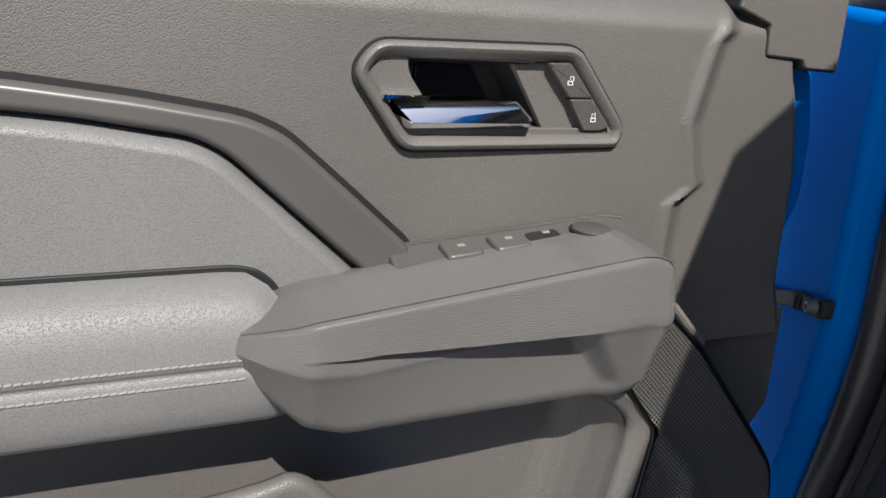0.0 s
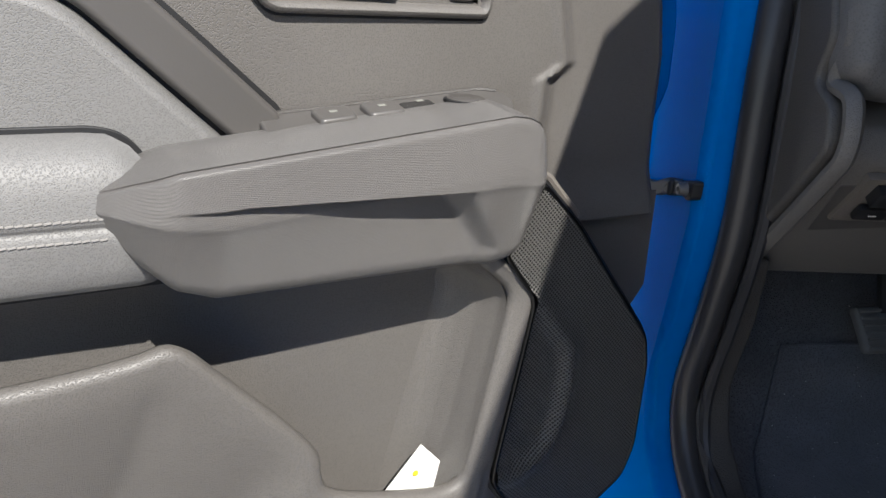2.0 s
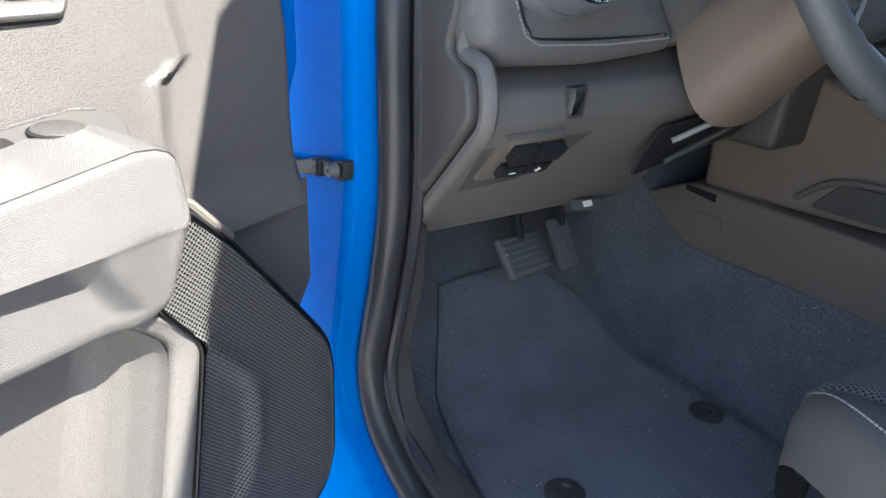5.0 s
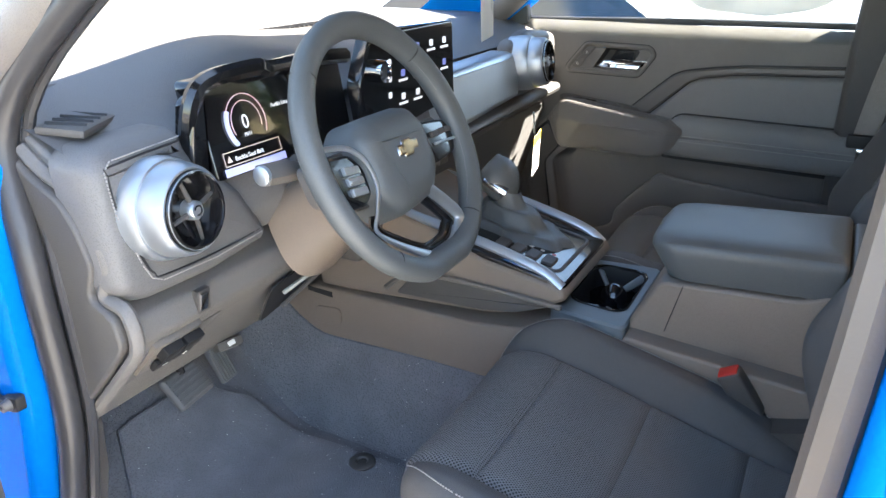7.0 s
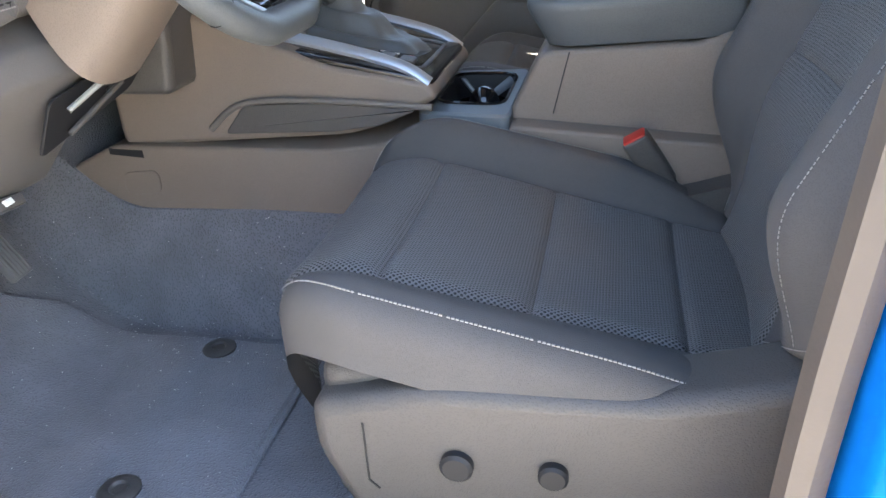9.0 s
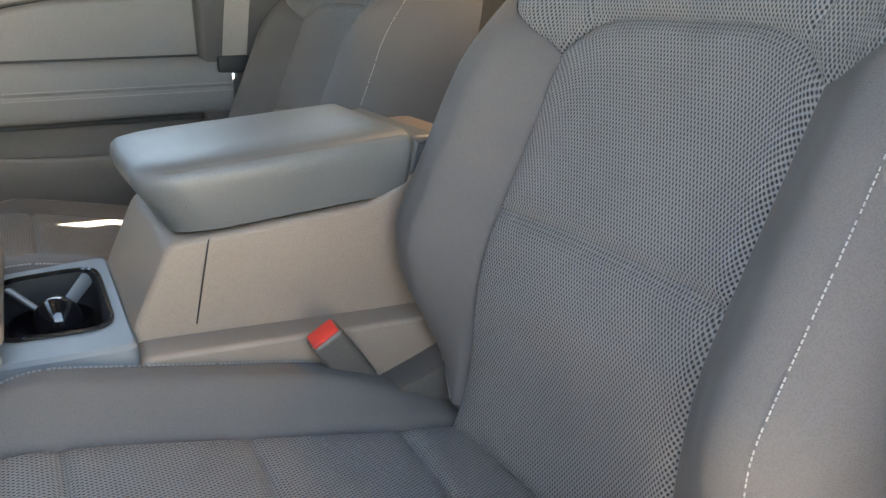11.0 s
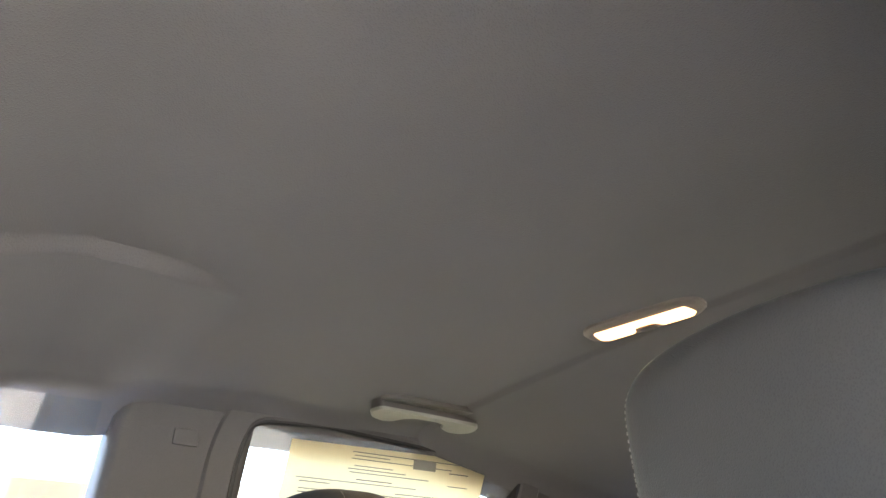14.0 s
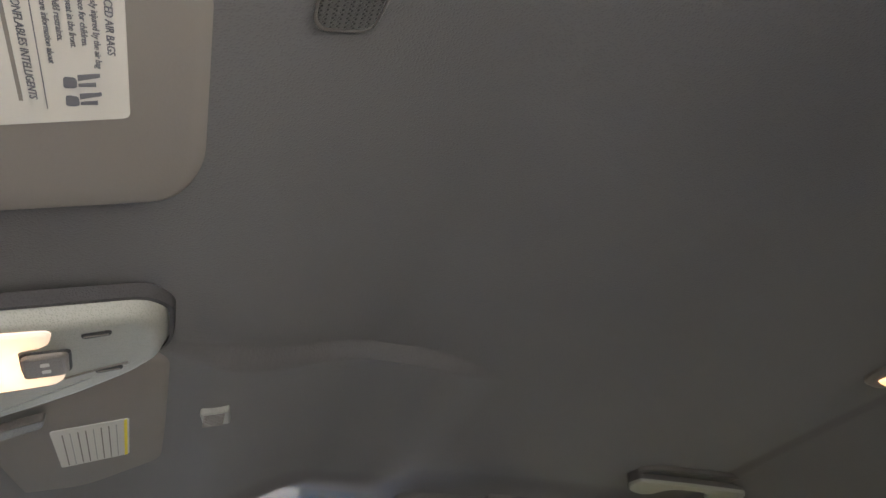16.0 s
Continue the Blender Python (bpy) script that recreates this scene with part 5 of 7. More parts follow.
part("stalk_tip", disc_ring(wp(-0.1945, 0.030, -0.062), WX * -1, [(0.0125, -0.002), (0.0125, 0.004), (0.010, 0.006), (0.0, 0.006)], 12), SATIN, st_)
part("stalk", tube([wp(0.07, 0.02, -0.075), wp(0.16, 0.035, -0.07)], [0.010, 0.015], 10), PLASTIC_DARK, col, "dark wiper stalk")

# ---- pedals ----
brake = thing("brake_pedal", "wide ribbed black rubber brake pedal", "pedal")
PR = Euler((radians(-40), 0, radians(8)))
bc = Vector((-0.435, 1.03, 0.915))
part("pad", box(bc, (0.088, 0.016, 0.066), 0.007, 3, rot=PR), PEDAL_RUBBER, brake)
for k in range(6):
    part("rib", box(bc + PR.to_matrix() @ Vector((0, -0.009, -0.025 + 0.010 * k)), (0.078, 0.004, 0.004), 0.001, rot=PR), PEDAL_RUBBER, brake)
part("arm", tube([bc + Vector((0, 0.01, 0.02)), bc + Vector((0.0, 0.05, 0.12)), bc + Vector((0, 0.07, 0.25))], 0.008, 8), BLACK, brake)
acc = thing("accelerator_pedal", "narrow ribbed black accelerator pedal", "pedal")
AR = Euler((radians(-30), 0, radians(4)))
ac = Vector((-0.325, 1.06, 0.90))
part("pad", box(ac, (0.04, 0.014, 0.085), 0.005, 2, rot=AR), PEDAL_RUBBER, acc)
for k in range(5):
    part("rib", box(ac + AR.to_matrix() @ Vector((-0.014 + 0.007 * k, -0.008, 0)), (0.003, 0.004, 0.075), 0.001, rot=AR), PEDAL_RUBBER, acc)
part("arm", tube([ac + Vector((0, 0.01, 0.03)), ac + Vector((0, 0.04, 0.2))], 0.008, 8), BLACK, acc)

# ---- centre console ----
con = thing("centre_console", "grey plastic centre console with armrest, cup holders and shifter", "console")
low_front = rounded([(1.10, 0.72), (1.10, 0.86), (1.07, 0.96), (0.97, 1.006), (0.62, 1.004), (0.53, 1.014), (0.475, 1.034), (0.468, 0.72)], 0.012)
part("lower_body", extrude_x(low_front, 0.15, -0.142, 0.005), CONSOLE_SIDE, con, "brown-grey plastic lower body with warm bounce in its colour")
part("cup_base", extrude_x([(0.468, 0.72), (0.468, 0.95), (0.345, 0.95), (0.345, 0.72)], 0.15, -0.138, 0.004), PLASTIC, con)
low_rear = rounded([(0.345, 0.72), (0.342, 1.044), (0.05, 1.02), (-0.10, 1.02), (-0.10, 0.72)], 0.012)
part("lower_body", extrude_x(low_rear, 0.15, -0.142, 0.005), CONSOLE_SIDE, con, "brown-grey plastic rear body with warm bounce in its colour")
up_side = rounded([(0.96, 0.998), (0.58, 1.022), (0.515, 1.04), (0.442, 1.078), (0.455, 1.10), (0.60, 1.125), (0.80, 1.20), (0.96, 1.24)], 0.02)
up = part("upper_body", extrude_x(up_side, 0.135, -0.128, 0.008), CONSOLE_SIDE, con, "grey plastic upper side")
# The recess is not cut in; a darker plate paints its shade on the side.
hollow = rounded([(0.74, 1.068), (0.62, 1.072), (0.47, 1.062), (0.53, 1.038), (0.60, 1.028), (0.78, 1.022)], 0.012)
part("side_recess_shade", plate(hollow, -0.1275, -0.131, yz(), 0.002), PLASTIC_DARK, con, "dark plate drawn as the shade of a recess in the side")
part("recess_edge", tube(smooth_path([(-0.131, 0.80, 1.03), (-0.133, 0.74, 1.07), (-0.133, 0.62, 1.076), (-0.133, 0.45, 1.066)], 5), 0.005, 8), PLASTIC, con)
part("fuse_cover", plate(rounded([(0.90, 0.927), (0.965, 0.922), (0.965, 0.96), (0.90, 0.966)], 0.015), -0.1415, -0.1445, yz(), 0.001), CONSOLE_SIDE, con, "oval cover in the side")
part("side_gap", plate([(0.92, 0.985), (0.98, 0.99), (0.98, 1.0), (0.92, 0.998)], -0.13, -0.1425, yz(), 0.001), BLACK, con)
# deck with shifter
deck = rounded([(-0.122, 0.452), (0.122, 0.452), (0.122, 0.80), (-0.122, 0.80)], 0.012)


def deck_put(a, b, d):
    return (a, b, 1.092 + (b - 0.45) * 0.20 + d)


part("shifter_deck", plate(deck, 0.0, 0.012, deck_put, 0.004), GLOSS, con, "gloss black shifter deck")
for x in (-0.118, 0.118):
    part("deck_rail", tube(smooth_path([deck_put(x, 0.455, 0.004), deck_put(x, 0.50, 0.022), deck_put(x, 0.62, 0.03), deck_put(x, 0.80, 0.03)], 6), 0.009, 8, flat=0.7), SATIN, con, "satin metal side rail")
bez = rounded([(-0.09, 0.47), (0.09, 0.47), (0.10, 0.72), (-0.10, 0.72)], 0.02, 5)
part("deck_bezel", frame_ring(bez, inset(bez, 0.007), 0.008, 0.015, deck_put, 0.002), PLASTIC_DARK, con)
for k in range(4):
    part("mode_switch", plate(rounded([(-0.075, 0.49 + k * 0.03), (-0.04, 0.49 + k * 0.03), (-0.04, 0.512 + k * 0.03), (-0.075, 0.512 + k * 0.03)], 0.004), 0.010, 0.017, deck_put, 0.002), PLASTIC_DARK, con, "small dark console switch")
    part("gear_letter", plate([(-0.03, 0.50 + k * 0.022), (-0.024, 0.50 + k * 0.022), (-0.024, 0.507 + k * 0.022), (-0.03, 0.507 + k * 0.022)], 0.0122, 0.0126, deck_put, 0.0001), PAPER if k else RED, con, smooth=False)


def boot(u, v):
    t = 2 * math.pi * u
    r = (1 - v) ** 1.4
    wob = 1 + 0.07 * math.sin(8 * t + 3 * v) * (1 - v)
    x, y = (0.022 + 0.04 * r) * math.cos(t) * wob, (0.024 + 0.085 * r) * math.sin(t) * wob
    return deck_put(0.025 + x, 0.60 + y + 0.02 * v, 0.012 + 0.065 * v + 0.006 * math.sin(14 * v))


shift = thing("gear_shifter", "dark leather gear lever with a bright collar", "gear lever")
part("boot", patch(boot, 0, 1, 0, 1, 48, 16), LEATHERETTE, shift, "creased leather boot")
part("stem", tube([(0.025, 0.625, 1.165), (0.025, 0.632, 1.20)], 0.014, 12), SATIN, shift)
knob = smooth_path([(0.025, 0.625, 1.19), (0.025, 0.632, 1.215), (0.025, 0.645, 1.238), (0.025, 0.66, 1.25)], 5)
part("knob", tube(knob, [0.018 + 0.016 * math.sin(min(1, k / (len(knob) - 1) * 1.15) * math.pi * 0.85) for k in range(len(knob))], 18, flat=1.15), LEATHERETTE, shift, "dark leather knob")
part("collar", tube([(0.0, 0.612, 1.21), (-0.004, 0.632, 1.222), (-0.004, 0.655, 1.232)], [0.010, 0.013, 0.009], 10, flat=0.6), CHROME, shift, "bright side collar")
# cup holders
CUP_GREY = material("cup_deck_plastic", (0.15, 0.165, 0.175), 0.42, grain=0.15, size=0.0012, vary=0.06)
cup_o = rounded([(-0.138, 0.340), (0.14, 0.340), (0.13, 0.478), (-0.118, 0.478)], 0.02, 6)
cup_i = rounded([(-0.085, 0.357), (0.10, 0.357), (0.10, 0.458), (-0.07, 0.458)], 0.03, 6)
part("cup_deck", frame_ring(cup_o, cup_i, 0.95, 1.056, xy(), 0.004), CUP_GREY, con, "smooth dark cup holder deck")
part("cup_rim", frame_ring(inset(cup_i, -0.004), cup_i, 1.05, 1.060, xy(), 0.002), GLOSS, con, "black rim round the cup holders")
part("cup_well", rings([(cup_i, 1.055), (inset(cup_i, 0.004), 0.965), (inset(cup_i, 0.006), 0.96)], xy(), cap0=False), BLACK, con, "dark cup well")
for cx_, cy_ in ((-0.035, 0.405), (0.055, 0.41)):
    part("cup_ring", disc_ring((cx_, cy_, 0.99), (0, 0, 1), [(0.044, 0.0), (0.044, 0.03), (0.041, 0.032), (0.039, -0.02)], 32), GLOSS, con)
for a, b in (((-0.078, 0.448, 1.048), (-0.028, 0.415, 1.030)), ((0.095, 0.366, 1.048), (0.050, 0.398, 1.030)), ((-0.078, 0.366, 1.048), (-0.024, 0.398, 1.030)), ((0.092, 0.446, 1.048), (0.046, 0.415, 1.030))):
    part("cup_finger", tube([a, b], [0.008, 0.006], 8, flat=0.5), CUP_GREY, con, "grey cup retaining finger")
ball = bmesh.new()
bmesh.ops.create_uvsphere(ball, u_segments=24, v_segments=16, radius=0.026)
for v in ball.verts:
    v.co = Vector((0.035 + v.co.x, 0.404 + v.co.y, 1.02 + v.co.z * 1.3))
part("cup_insert", ball, GLOSS, con, "black rounded cup holder insert")
# storage box and armrest
boxs = rounded([(0.345, 1.05), (0.30, 1.136), (0.09, 1.146), (-0.02, 1.20), (-0.06, 1.20), (-0.06, 1.0), (0.33, 1.0)], 0.014)
part("storage_box", extrude_x(boxs, 0.118, -0.102, 0.006), CONSOLE_SIDE, con, "grey storage box below the armrest")
part("box_seam", tube([(-0.1035, 0.283, 1.05), (-0.1035, 0.262, 1.135)], 0.0008, 5), BLACK, con)
part("box_hinge_trim", plate(rounded([(0.052, 1.15), (0.036, 1.212), (0.005, 1.212), (0.02, 1.15)], 0.006), 0.105, -0.098, yz(), 0.008), LEATHERETTE, con, "teal-grey trim behind the armrest")


def lid_outline(w, nose, tail, r):
    return rounded([(0.004 - w, tail), (0.004 + w, tail), (0.004 + w, nose - 0.035), (0.004 + w * 0.84, nose - 0.004), (0.004, nose), (0.004 - w * 0.84, nose - 0.004), (0.004 - w, nose - 0.035)], [0.008, 0.008, r, r, r, r, r], 4)


def lid_put(a, b, d):
    """The lid rises a little towards its hinge and is gently crowned."""
    return (a, b, d + 0.014 * (0.325 - b) / 0.28 + (0.004 * math.cos(min(1, abs(a - 0.004) / 0.11) * math.pi / 2) if d > 1.2 else 0.0))


LID = [(0.096, 0.286, 0.048, 1.136), (0.103, 0.296, 0.044, 1.139), (0.108, 0.308, 0.042, 1.160), (0.112, 0.322, 0.040, 1.184), (0.1125, 0.326, 0.039, 1.193), (0.110, 0.3245, 0.041, 1.2005), (0.104, 0.319, 0.045, 1.2055), (0.094, 0.308, 0.052, 1.2085), (0.07, 0.27, 0.07, 1.2105)]
part("armrest_lid", rings([(lid_outline(w, n_, t_, 0.018), z_) for w, n_, t_, z_ in LID], lid_put), LEATHERETTE, con, "padded dark grey armrest lid")
part("armrest_seam", tube([lid_put(-0.1040, y_, 1.2018) for y_ in np.linspace(0.295, 0.05, 20)], 0.0007, 5), PLASTIC_DARK, con)
# red belt buckle
buckle = thing("belt_buckle", "black seat belt buckle with a red release button", "seat belt")
br = Euler((radians(-32), radians(-10), 0))
bk = Vector((-0.152, 0.150, 1.0))
part("shell", box(bk, (0.026, 0.036, 0.085), 0.006, 3, rot=br), PLASTIC_DARK, buckle)
part("release_button", box(bk + br.to_matrix() @ Vector((0, 0.0, 0.041)), (0.022, 0.031, 0.007), 0.003, 2, rot=br), RED, buckle, "red release button")
part("stem", box(bk + br.to_matrix() @ Vector((0, 0, -0.07)), (0.012, 0.03, 0.07), 0.003, rot=br), BLACK, buckle)


# ---- seats ----
def cush_half(b, s):
    return 0.240 - (0.16 if s < 0 else 0.12) * min(1.0, max(0.0, (b - 0.41) / 0.19)) ** 2


def cush_at(a, b, inner=1):
    """The top of the cushion: a is the way across from the middle, b the way forward before it rolls over the front."""
    rf, r = 0.05, 0.036
    y, roll = b, 0.0
    if b > 0.485:
        q = min((b - 0.485) / rf, math.pi / 2)
        y, roll = 0.485 + rf * math.sin(q), -rf * (1 - math.cos(q)) - max(0.0, b - 0.485 - rf * math.pi / 2)
    s, m = (1 if a > 0 else -1), abs(a)
    W = cush_half(b, s * inner)
    X, drop = m, 0.0
    if m > W - r:
        q = min((m - W + r) / r, math.pi / 2)
        X, drop = W - r + r * math.sin(q), -r * (1 - math.cos(q)) - max(0.0, m - W + r - r * math.pi / 2)
    hw = cush_panel(b, s * inner)
    k = sstep(hw, hw + 0.04, X)
    hump = 0.040 if s * inner > 0 else 0.012
    z = 0.95 + (y - 0.124) * 0.235 - 0.035 * sstep(0.40, 0.54, y) ** 2
    z += hump * k * sstep(0.0, 0.2, y) * (1 - 0.5 * sstep(0.40, 0.54, y)) - 0.006 * (1 - min(1, X / 0.15) ** 2)
    return (s * X, y, z + roll + drop)


def cush_panel(b, s):
    return (0.143 if s > 0 else 0.156) + 0.012 * sstep(0.1, 0.42, b)


def seam_dip(v, lo, hi, w=0.006, d=0.0085):
    return d * (math.exp(-((v - lo) / w) ** 2) + math.exp(-((v - hi) / w) ** 2))


ZTOP = 1.508


def back_half(z, s):
    """Half the width of the backrest; s is positive on the side towards the console."""
    if s > 0:
        return lerp_table([(0.94, 0.212), (1.0, 0.246), (1.06, 0.28), (1.14, 0.296), (1.26, 0.291), (1.34, 0.280), (1.40, 0.266), (1.45, 0.242), (1.49, 0.21), (1.53, 0.18)], z)
    return lerp_table([(0.94, 0.27), (1.14, 0.276), (1.26, 0.276), (1.34, 0.274), (1.40, 0.264), (1.45, 0.242), (1.49, 0.21), (1.53, 0.18)], z)


def back_at(a, b, inner=1, dip=0.0):
    """The front of the backrest: a is the way across from the middle, b the height before it rolls over the top."""
    rt, r = 0.05, 0.075
    z, y_roll = b, 0.0
    if b > ZTOP - rt:
        q = min((b - ZTOP + rt) / rt, math.pi / 2)
        z, y_roll = ZTOP - rt + rt * math.sin(q), -rt * (1 - math.cos(q)) - max(0.0, (b - ZTOP + rt) - rt * math.pi / 2)
    s, m = (1 if a > 0 else -1), abs(a)
    W = back_half(z, s * inner)
    X, y_edge = m, 0.0
    if m > W - r:
        q = min((m - W + r) / r, math.pi / 2)
        X, y_edge = W - r + r * math.sin(q), -r * (1 - math.cos(q)) - max(0.0, (m - W + r) - r * math.pi / 2)
    X += 0.42 * y_edge * sstep(1.28, 1.46, z)
    y = 0.003 - (z - 1.16) * 0.46 - 0.05 * sstep(1.43, 1.53, z) ** 2 - 0.05 * sstep(1.14, 0.94, z)
    crest = sstep(0.139, 0.200, X)
    swell = 0.060 * crest * sstep(1.44, 1.28, z) * sstep(0.93, 1.14, z)
    y += swell + y_edge * swell / 0.085 + 0.010 * min(1, X / 0.14) ** 2 * (1 - crest)
    return (s * X, y - (y_edge ** 4 + y_roll ** 4) ** 0.25 - dip, z + 0.55 * y_edge * sstep(1.34, 1.48, z))


def panel_top(a):
    m = abs(a)
    return 1.338 - 0.036 * (m / 0.139) ** 5 if m < 0.139 else 1.302 + 0.07 * min(1.3, (m - 0.139) / 0.10)


def yoke_seam(b):
    return lerp_table([(1.30, 0.108), (1.34, 0.115), (1.41, 0.145), (1.49, 0.165), (1.6, 0.17)], b)


def build_seat(name, label, cx, inner, head):
    s = thing(name, label, "car seat", "front seats")

    def mv(f):
        def g(u, v):
            q = f(u, v)
            return (cx + q[0], q[1], q[2])
        return g
    rows = [-0.02, 0.121, 0.269, 0.418, 0.612]
    for lo, hi in zip(rows, rows[1:]):
        def f(u, b, lo=lo, hi=hi):
            sg = 1 if u > 0 else -1
            hw = cush_panel(b, sg * inner)
            x, y, z = cush_at(u * hw, b, inner)
            return (x, y, z - max(seam_dip(b, lo, hi if hi < 0.6 else 9), seam_dip(abs(u) * hw, hw, 9)))
        part("cushion_panel", patch(mv(f), -1, 1, lo, hi, 48, 24, uvf=lambda u, b: (b, u * 0.155)), MESH, s, "dark woven mesh cushion panel")
    for sg in (-1, 1):
        def g(u, b, sg=sg):
            hw, W = cush_panel(b, sg * inner), cush_half(b, sg * inner)
            end = max(hw + 0.03, W - 0.036 + 0.0565) + 0.042
            a = hw + u * (end - hw)
            x, y, z = cush_at(sg * a, b, inner)
            return (x, y, z - seam_dip(a, hw, 9))
        part("cushion_bolster", patch(mv(g), 0, 1, -0.02, 0.612, 30, 44), CLOTH, s, "smooth dark cloth bolster")
        line = [cush_at(sg * (cush_half(b, sg * inner) - 0.017), b, inner) for b in np.linspace(0.10, 0.575, 60)]
        stitches([(cx + x * 1.002, y, z + 0.0010) for x, y, z in line], s, 0.0042, 0.0007)
        base = rounded([(-0.05, 0.74), (0.44, 0.78), (0.475, 0.86), (0.475, 0.915), (0.35, 0.945), (0.16, 0.95), (0.09, 0.966), (0.03, 0.985), (-0.06, 1.01), (-0.09, 0.90)], 0.02)
        part("base_trim", plate(base, sg * 0.18 + cx, sg * 0.247 + cx, yz(), 0.016), PLASTIC_DARK, s, "dark plastic seat base trim")
    front = [cush_at(a, 0.578, inner) for a in np.linspace(-cush_half(0.578, -inner) + 0.017, cush_half(0.578, inner) - 0.017, 40)]
    stitches([(cx + x, y + 0.0008, z + 0.0004) for x, y, z in front], s, 0.0042, 0.0007)
    part("base_front", box((cx, 0.435, 0.86), (0.44, 0.07, 0.17), 0.02, 3), PLASTIC_DARK, s, "dark plastic front skirt")
    part("base_frame", box((cx, 0.2, 0.82), (0.40, 0.52, 0.20), 0.02), BLACK, s)
    # backrest: two mesh panels, shoulder panel, bolsters
    zr = [0.93, 1.16, 1.34]
    for lo, hi in zip(zr, zr[1:]):
        def f(u, v, lo=lo, hi=hi):
            a = u * 0.139
            top = panel_top(a) if hi > 1.3 else hi
            b = lo + v * (top - lo)
            return back_at(a, b, inner, max(seam_dip(b, lo, top, 0.006, 0.008), seam_dip(abs(a), 0.139, 9, 0.006, 0.008)))
        part("back_panel", patch(mv(f), -1, 1, 0, 1, 40, 32, uvf=lambda u, v, lo=lo, hi=hi: (lo + v * (hi - lo), u * 0.139)), MESH, s, "dark woven mesh back panel")
    stitch_in = {1: 0.022, -1: 0.052}
    for k, piece in ((-1, "yoke"), (-1, "side"), (0, "yoke"), (1, "yoke")):
        def ab(u, v, k=k, piece=piece):
            top, b, a = ZTOP + 0.06, 1.36, 0.0
            for _ in range(6):
                inn, W = yoke_seam(b), back_half(min(b, ZTOP), k * inner)
                edge = W - stitch_in[k * inner] if k < 0 else W + 0.062
                if k == 0:
                    a = u * inn
                elif piece == "yoke":
                    a = k * (inn + u * (edge - inn))
                else:
                    a = k * (edge + u * (W + 0.062 - edge))
                lo = panel_top(a)
                b = lo + v * (top - lo)
            return a, b, lo

        def f(u, v, ab=ab):
            a, b, lo = ab(u, v)
            return back_at(a, b, inner, max(seam_dip(b, lo, 9, 0.006, 0.007), seam_dip(abs(a), yoke_seam(b), 9, 0.0035, 0.004)))
        part("back_" + piece, patch(mv(f), -1 if k == 0 else 0, 1, 0, 1, 48, 32, uvf=lambda u, v, ab=ab: (ab(u, v)[1], ab(u, v)[0])), MESH if piece == "yoke" else CLOTH, s, "dark woven mesh shoulder panel" if piece == "yoke" else "smooth dark cloth side panel")
    for sg in (-1, 1):
        def g(u, v, sg=sg):
            b = 1.16
            for _ in range(6):
                a = 0.139 + u * (back_half(b, sg * inner) + 0.062 - 0.139)
                zt = panel_top(a)
                zl = 0.935 + 0.55 * max(0.0, min(a, 0.27) - 0.145)
                b = zl + v * (zt - zl)
            return back_at(sg * a, b, inner, max(seam_dip(a, 0.139, 9, 0.006, 0.008), seam_dip(b, zt, 9, 0.006, 0.006)) + 0.03 * sstep(0.05, 0.0, v) ** 2)
        part("back_bolster", patch(mv(g), 0, 1, 0, 1, 44, 44), CLOTH, s, "smooth dark cloth bolster")
        line = [back_at(sg * (back_half(b, sg * inner) - (0.052 if sg * inner < 0 else 0.022)), b, inner) for b in np.linspace(1.0, 1.48, 70)]
        if sg < 0:
            stitches([(cx + x * 1.003, y + 0.0012, z) for x, y, z in line], s, 0.004, 0.0004)
        hem = [back_at(sg * a, 0.955 + 0.55 * max(0.0, min(a, 0.27) - 0.145), inner) for a in np.linspace(0.15, 0.30, 16)]
        stitches([(cx + x * 1.002, y + 0.001, z) for x, y, z in hem], s, 0.004, 0.0004)

    def rear(u, v):
        z = 0.92 + 0.46 * v
        W = back_half(z, inner * u) - 0.035
        return (u * W, 0.003 - (z - 1.16) * 0.46 - 0.085 - 0.05 * sstep(1.14, 0.94, z) - 0.03 * (1 - u * u), z)
    part("back_shell", patch(mv(rear), -1, 1, 0, 1, 16, 24), PLASTIC_DARK, s, "dark rear shell")
    # headrest
    def hr(u, v, grow=1.0):
        t, q = 2 * math.pi * u, math.pi * (v - 0.5)
        c, sn = math.cos(t), math.sin(t)
        r = grow / (abs(c) ** 5 + abs(sn) ** 5) ** 0.2
        zz = math.sin(q)
        e = max(0.0, 1 - abs(zz) ** 10) ** (1 / 3.6)
        X = 0.138 * r * c * (0.90 * e + 0.10 * (abs(zz) < 0.995)) * (1 + 0.025 * zz)
        Y = -0.170 + 0.055 * r * sn * e + 0.006 * zz
        Y -= 0.016 * (X / 0.138) ** 2 * (sn > 0)
        return (X + head[0], Y + head[1], 1.612 + 0.104 * zz - 0.012 * (X / 0.138) ** 2 * (zz > 0) + head[2])
    h = part("headrest", patch(mv(hr), 0, 1, 0, 1, 72, 44), HEAD_CLOTH, s, "dark grey headrest with a stitched side seam")
    for uu in (0.392, 0.108):
        seam = [hr(uu, v, 1.004) for v in np.linspace(0.10, 0.90, 40)]
        stitches([(cx + x, y, z) for x, y, z in seam], h, 0.0036, 0.0003)
    rb_at = (cx - 0.1352 + head[0], -0.193 + head[1], 1.560 + head[2])
    button = part("release_button", disc_ring(rb_at, (-1, 0, 0), [(0.0215, -0.006), (0.0215, 0.0012), (0.020, 0.0022), (0.0155, 0.0022), (0.0145, 0.0008), (0.0, 0.0004)], 28), BLACK, h, "round black release button")
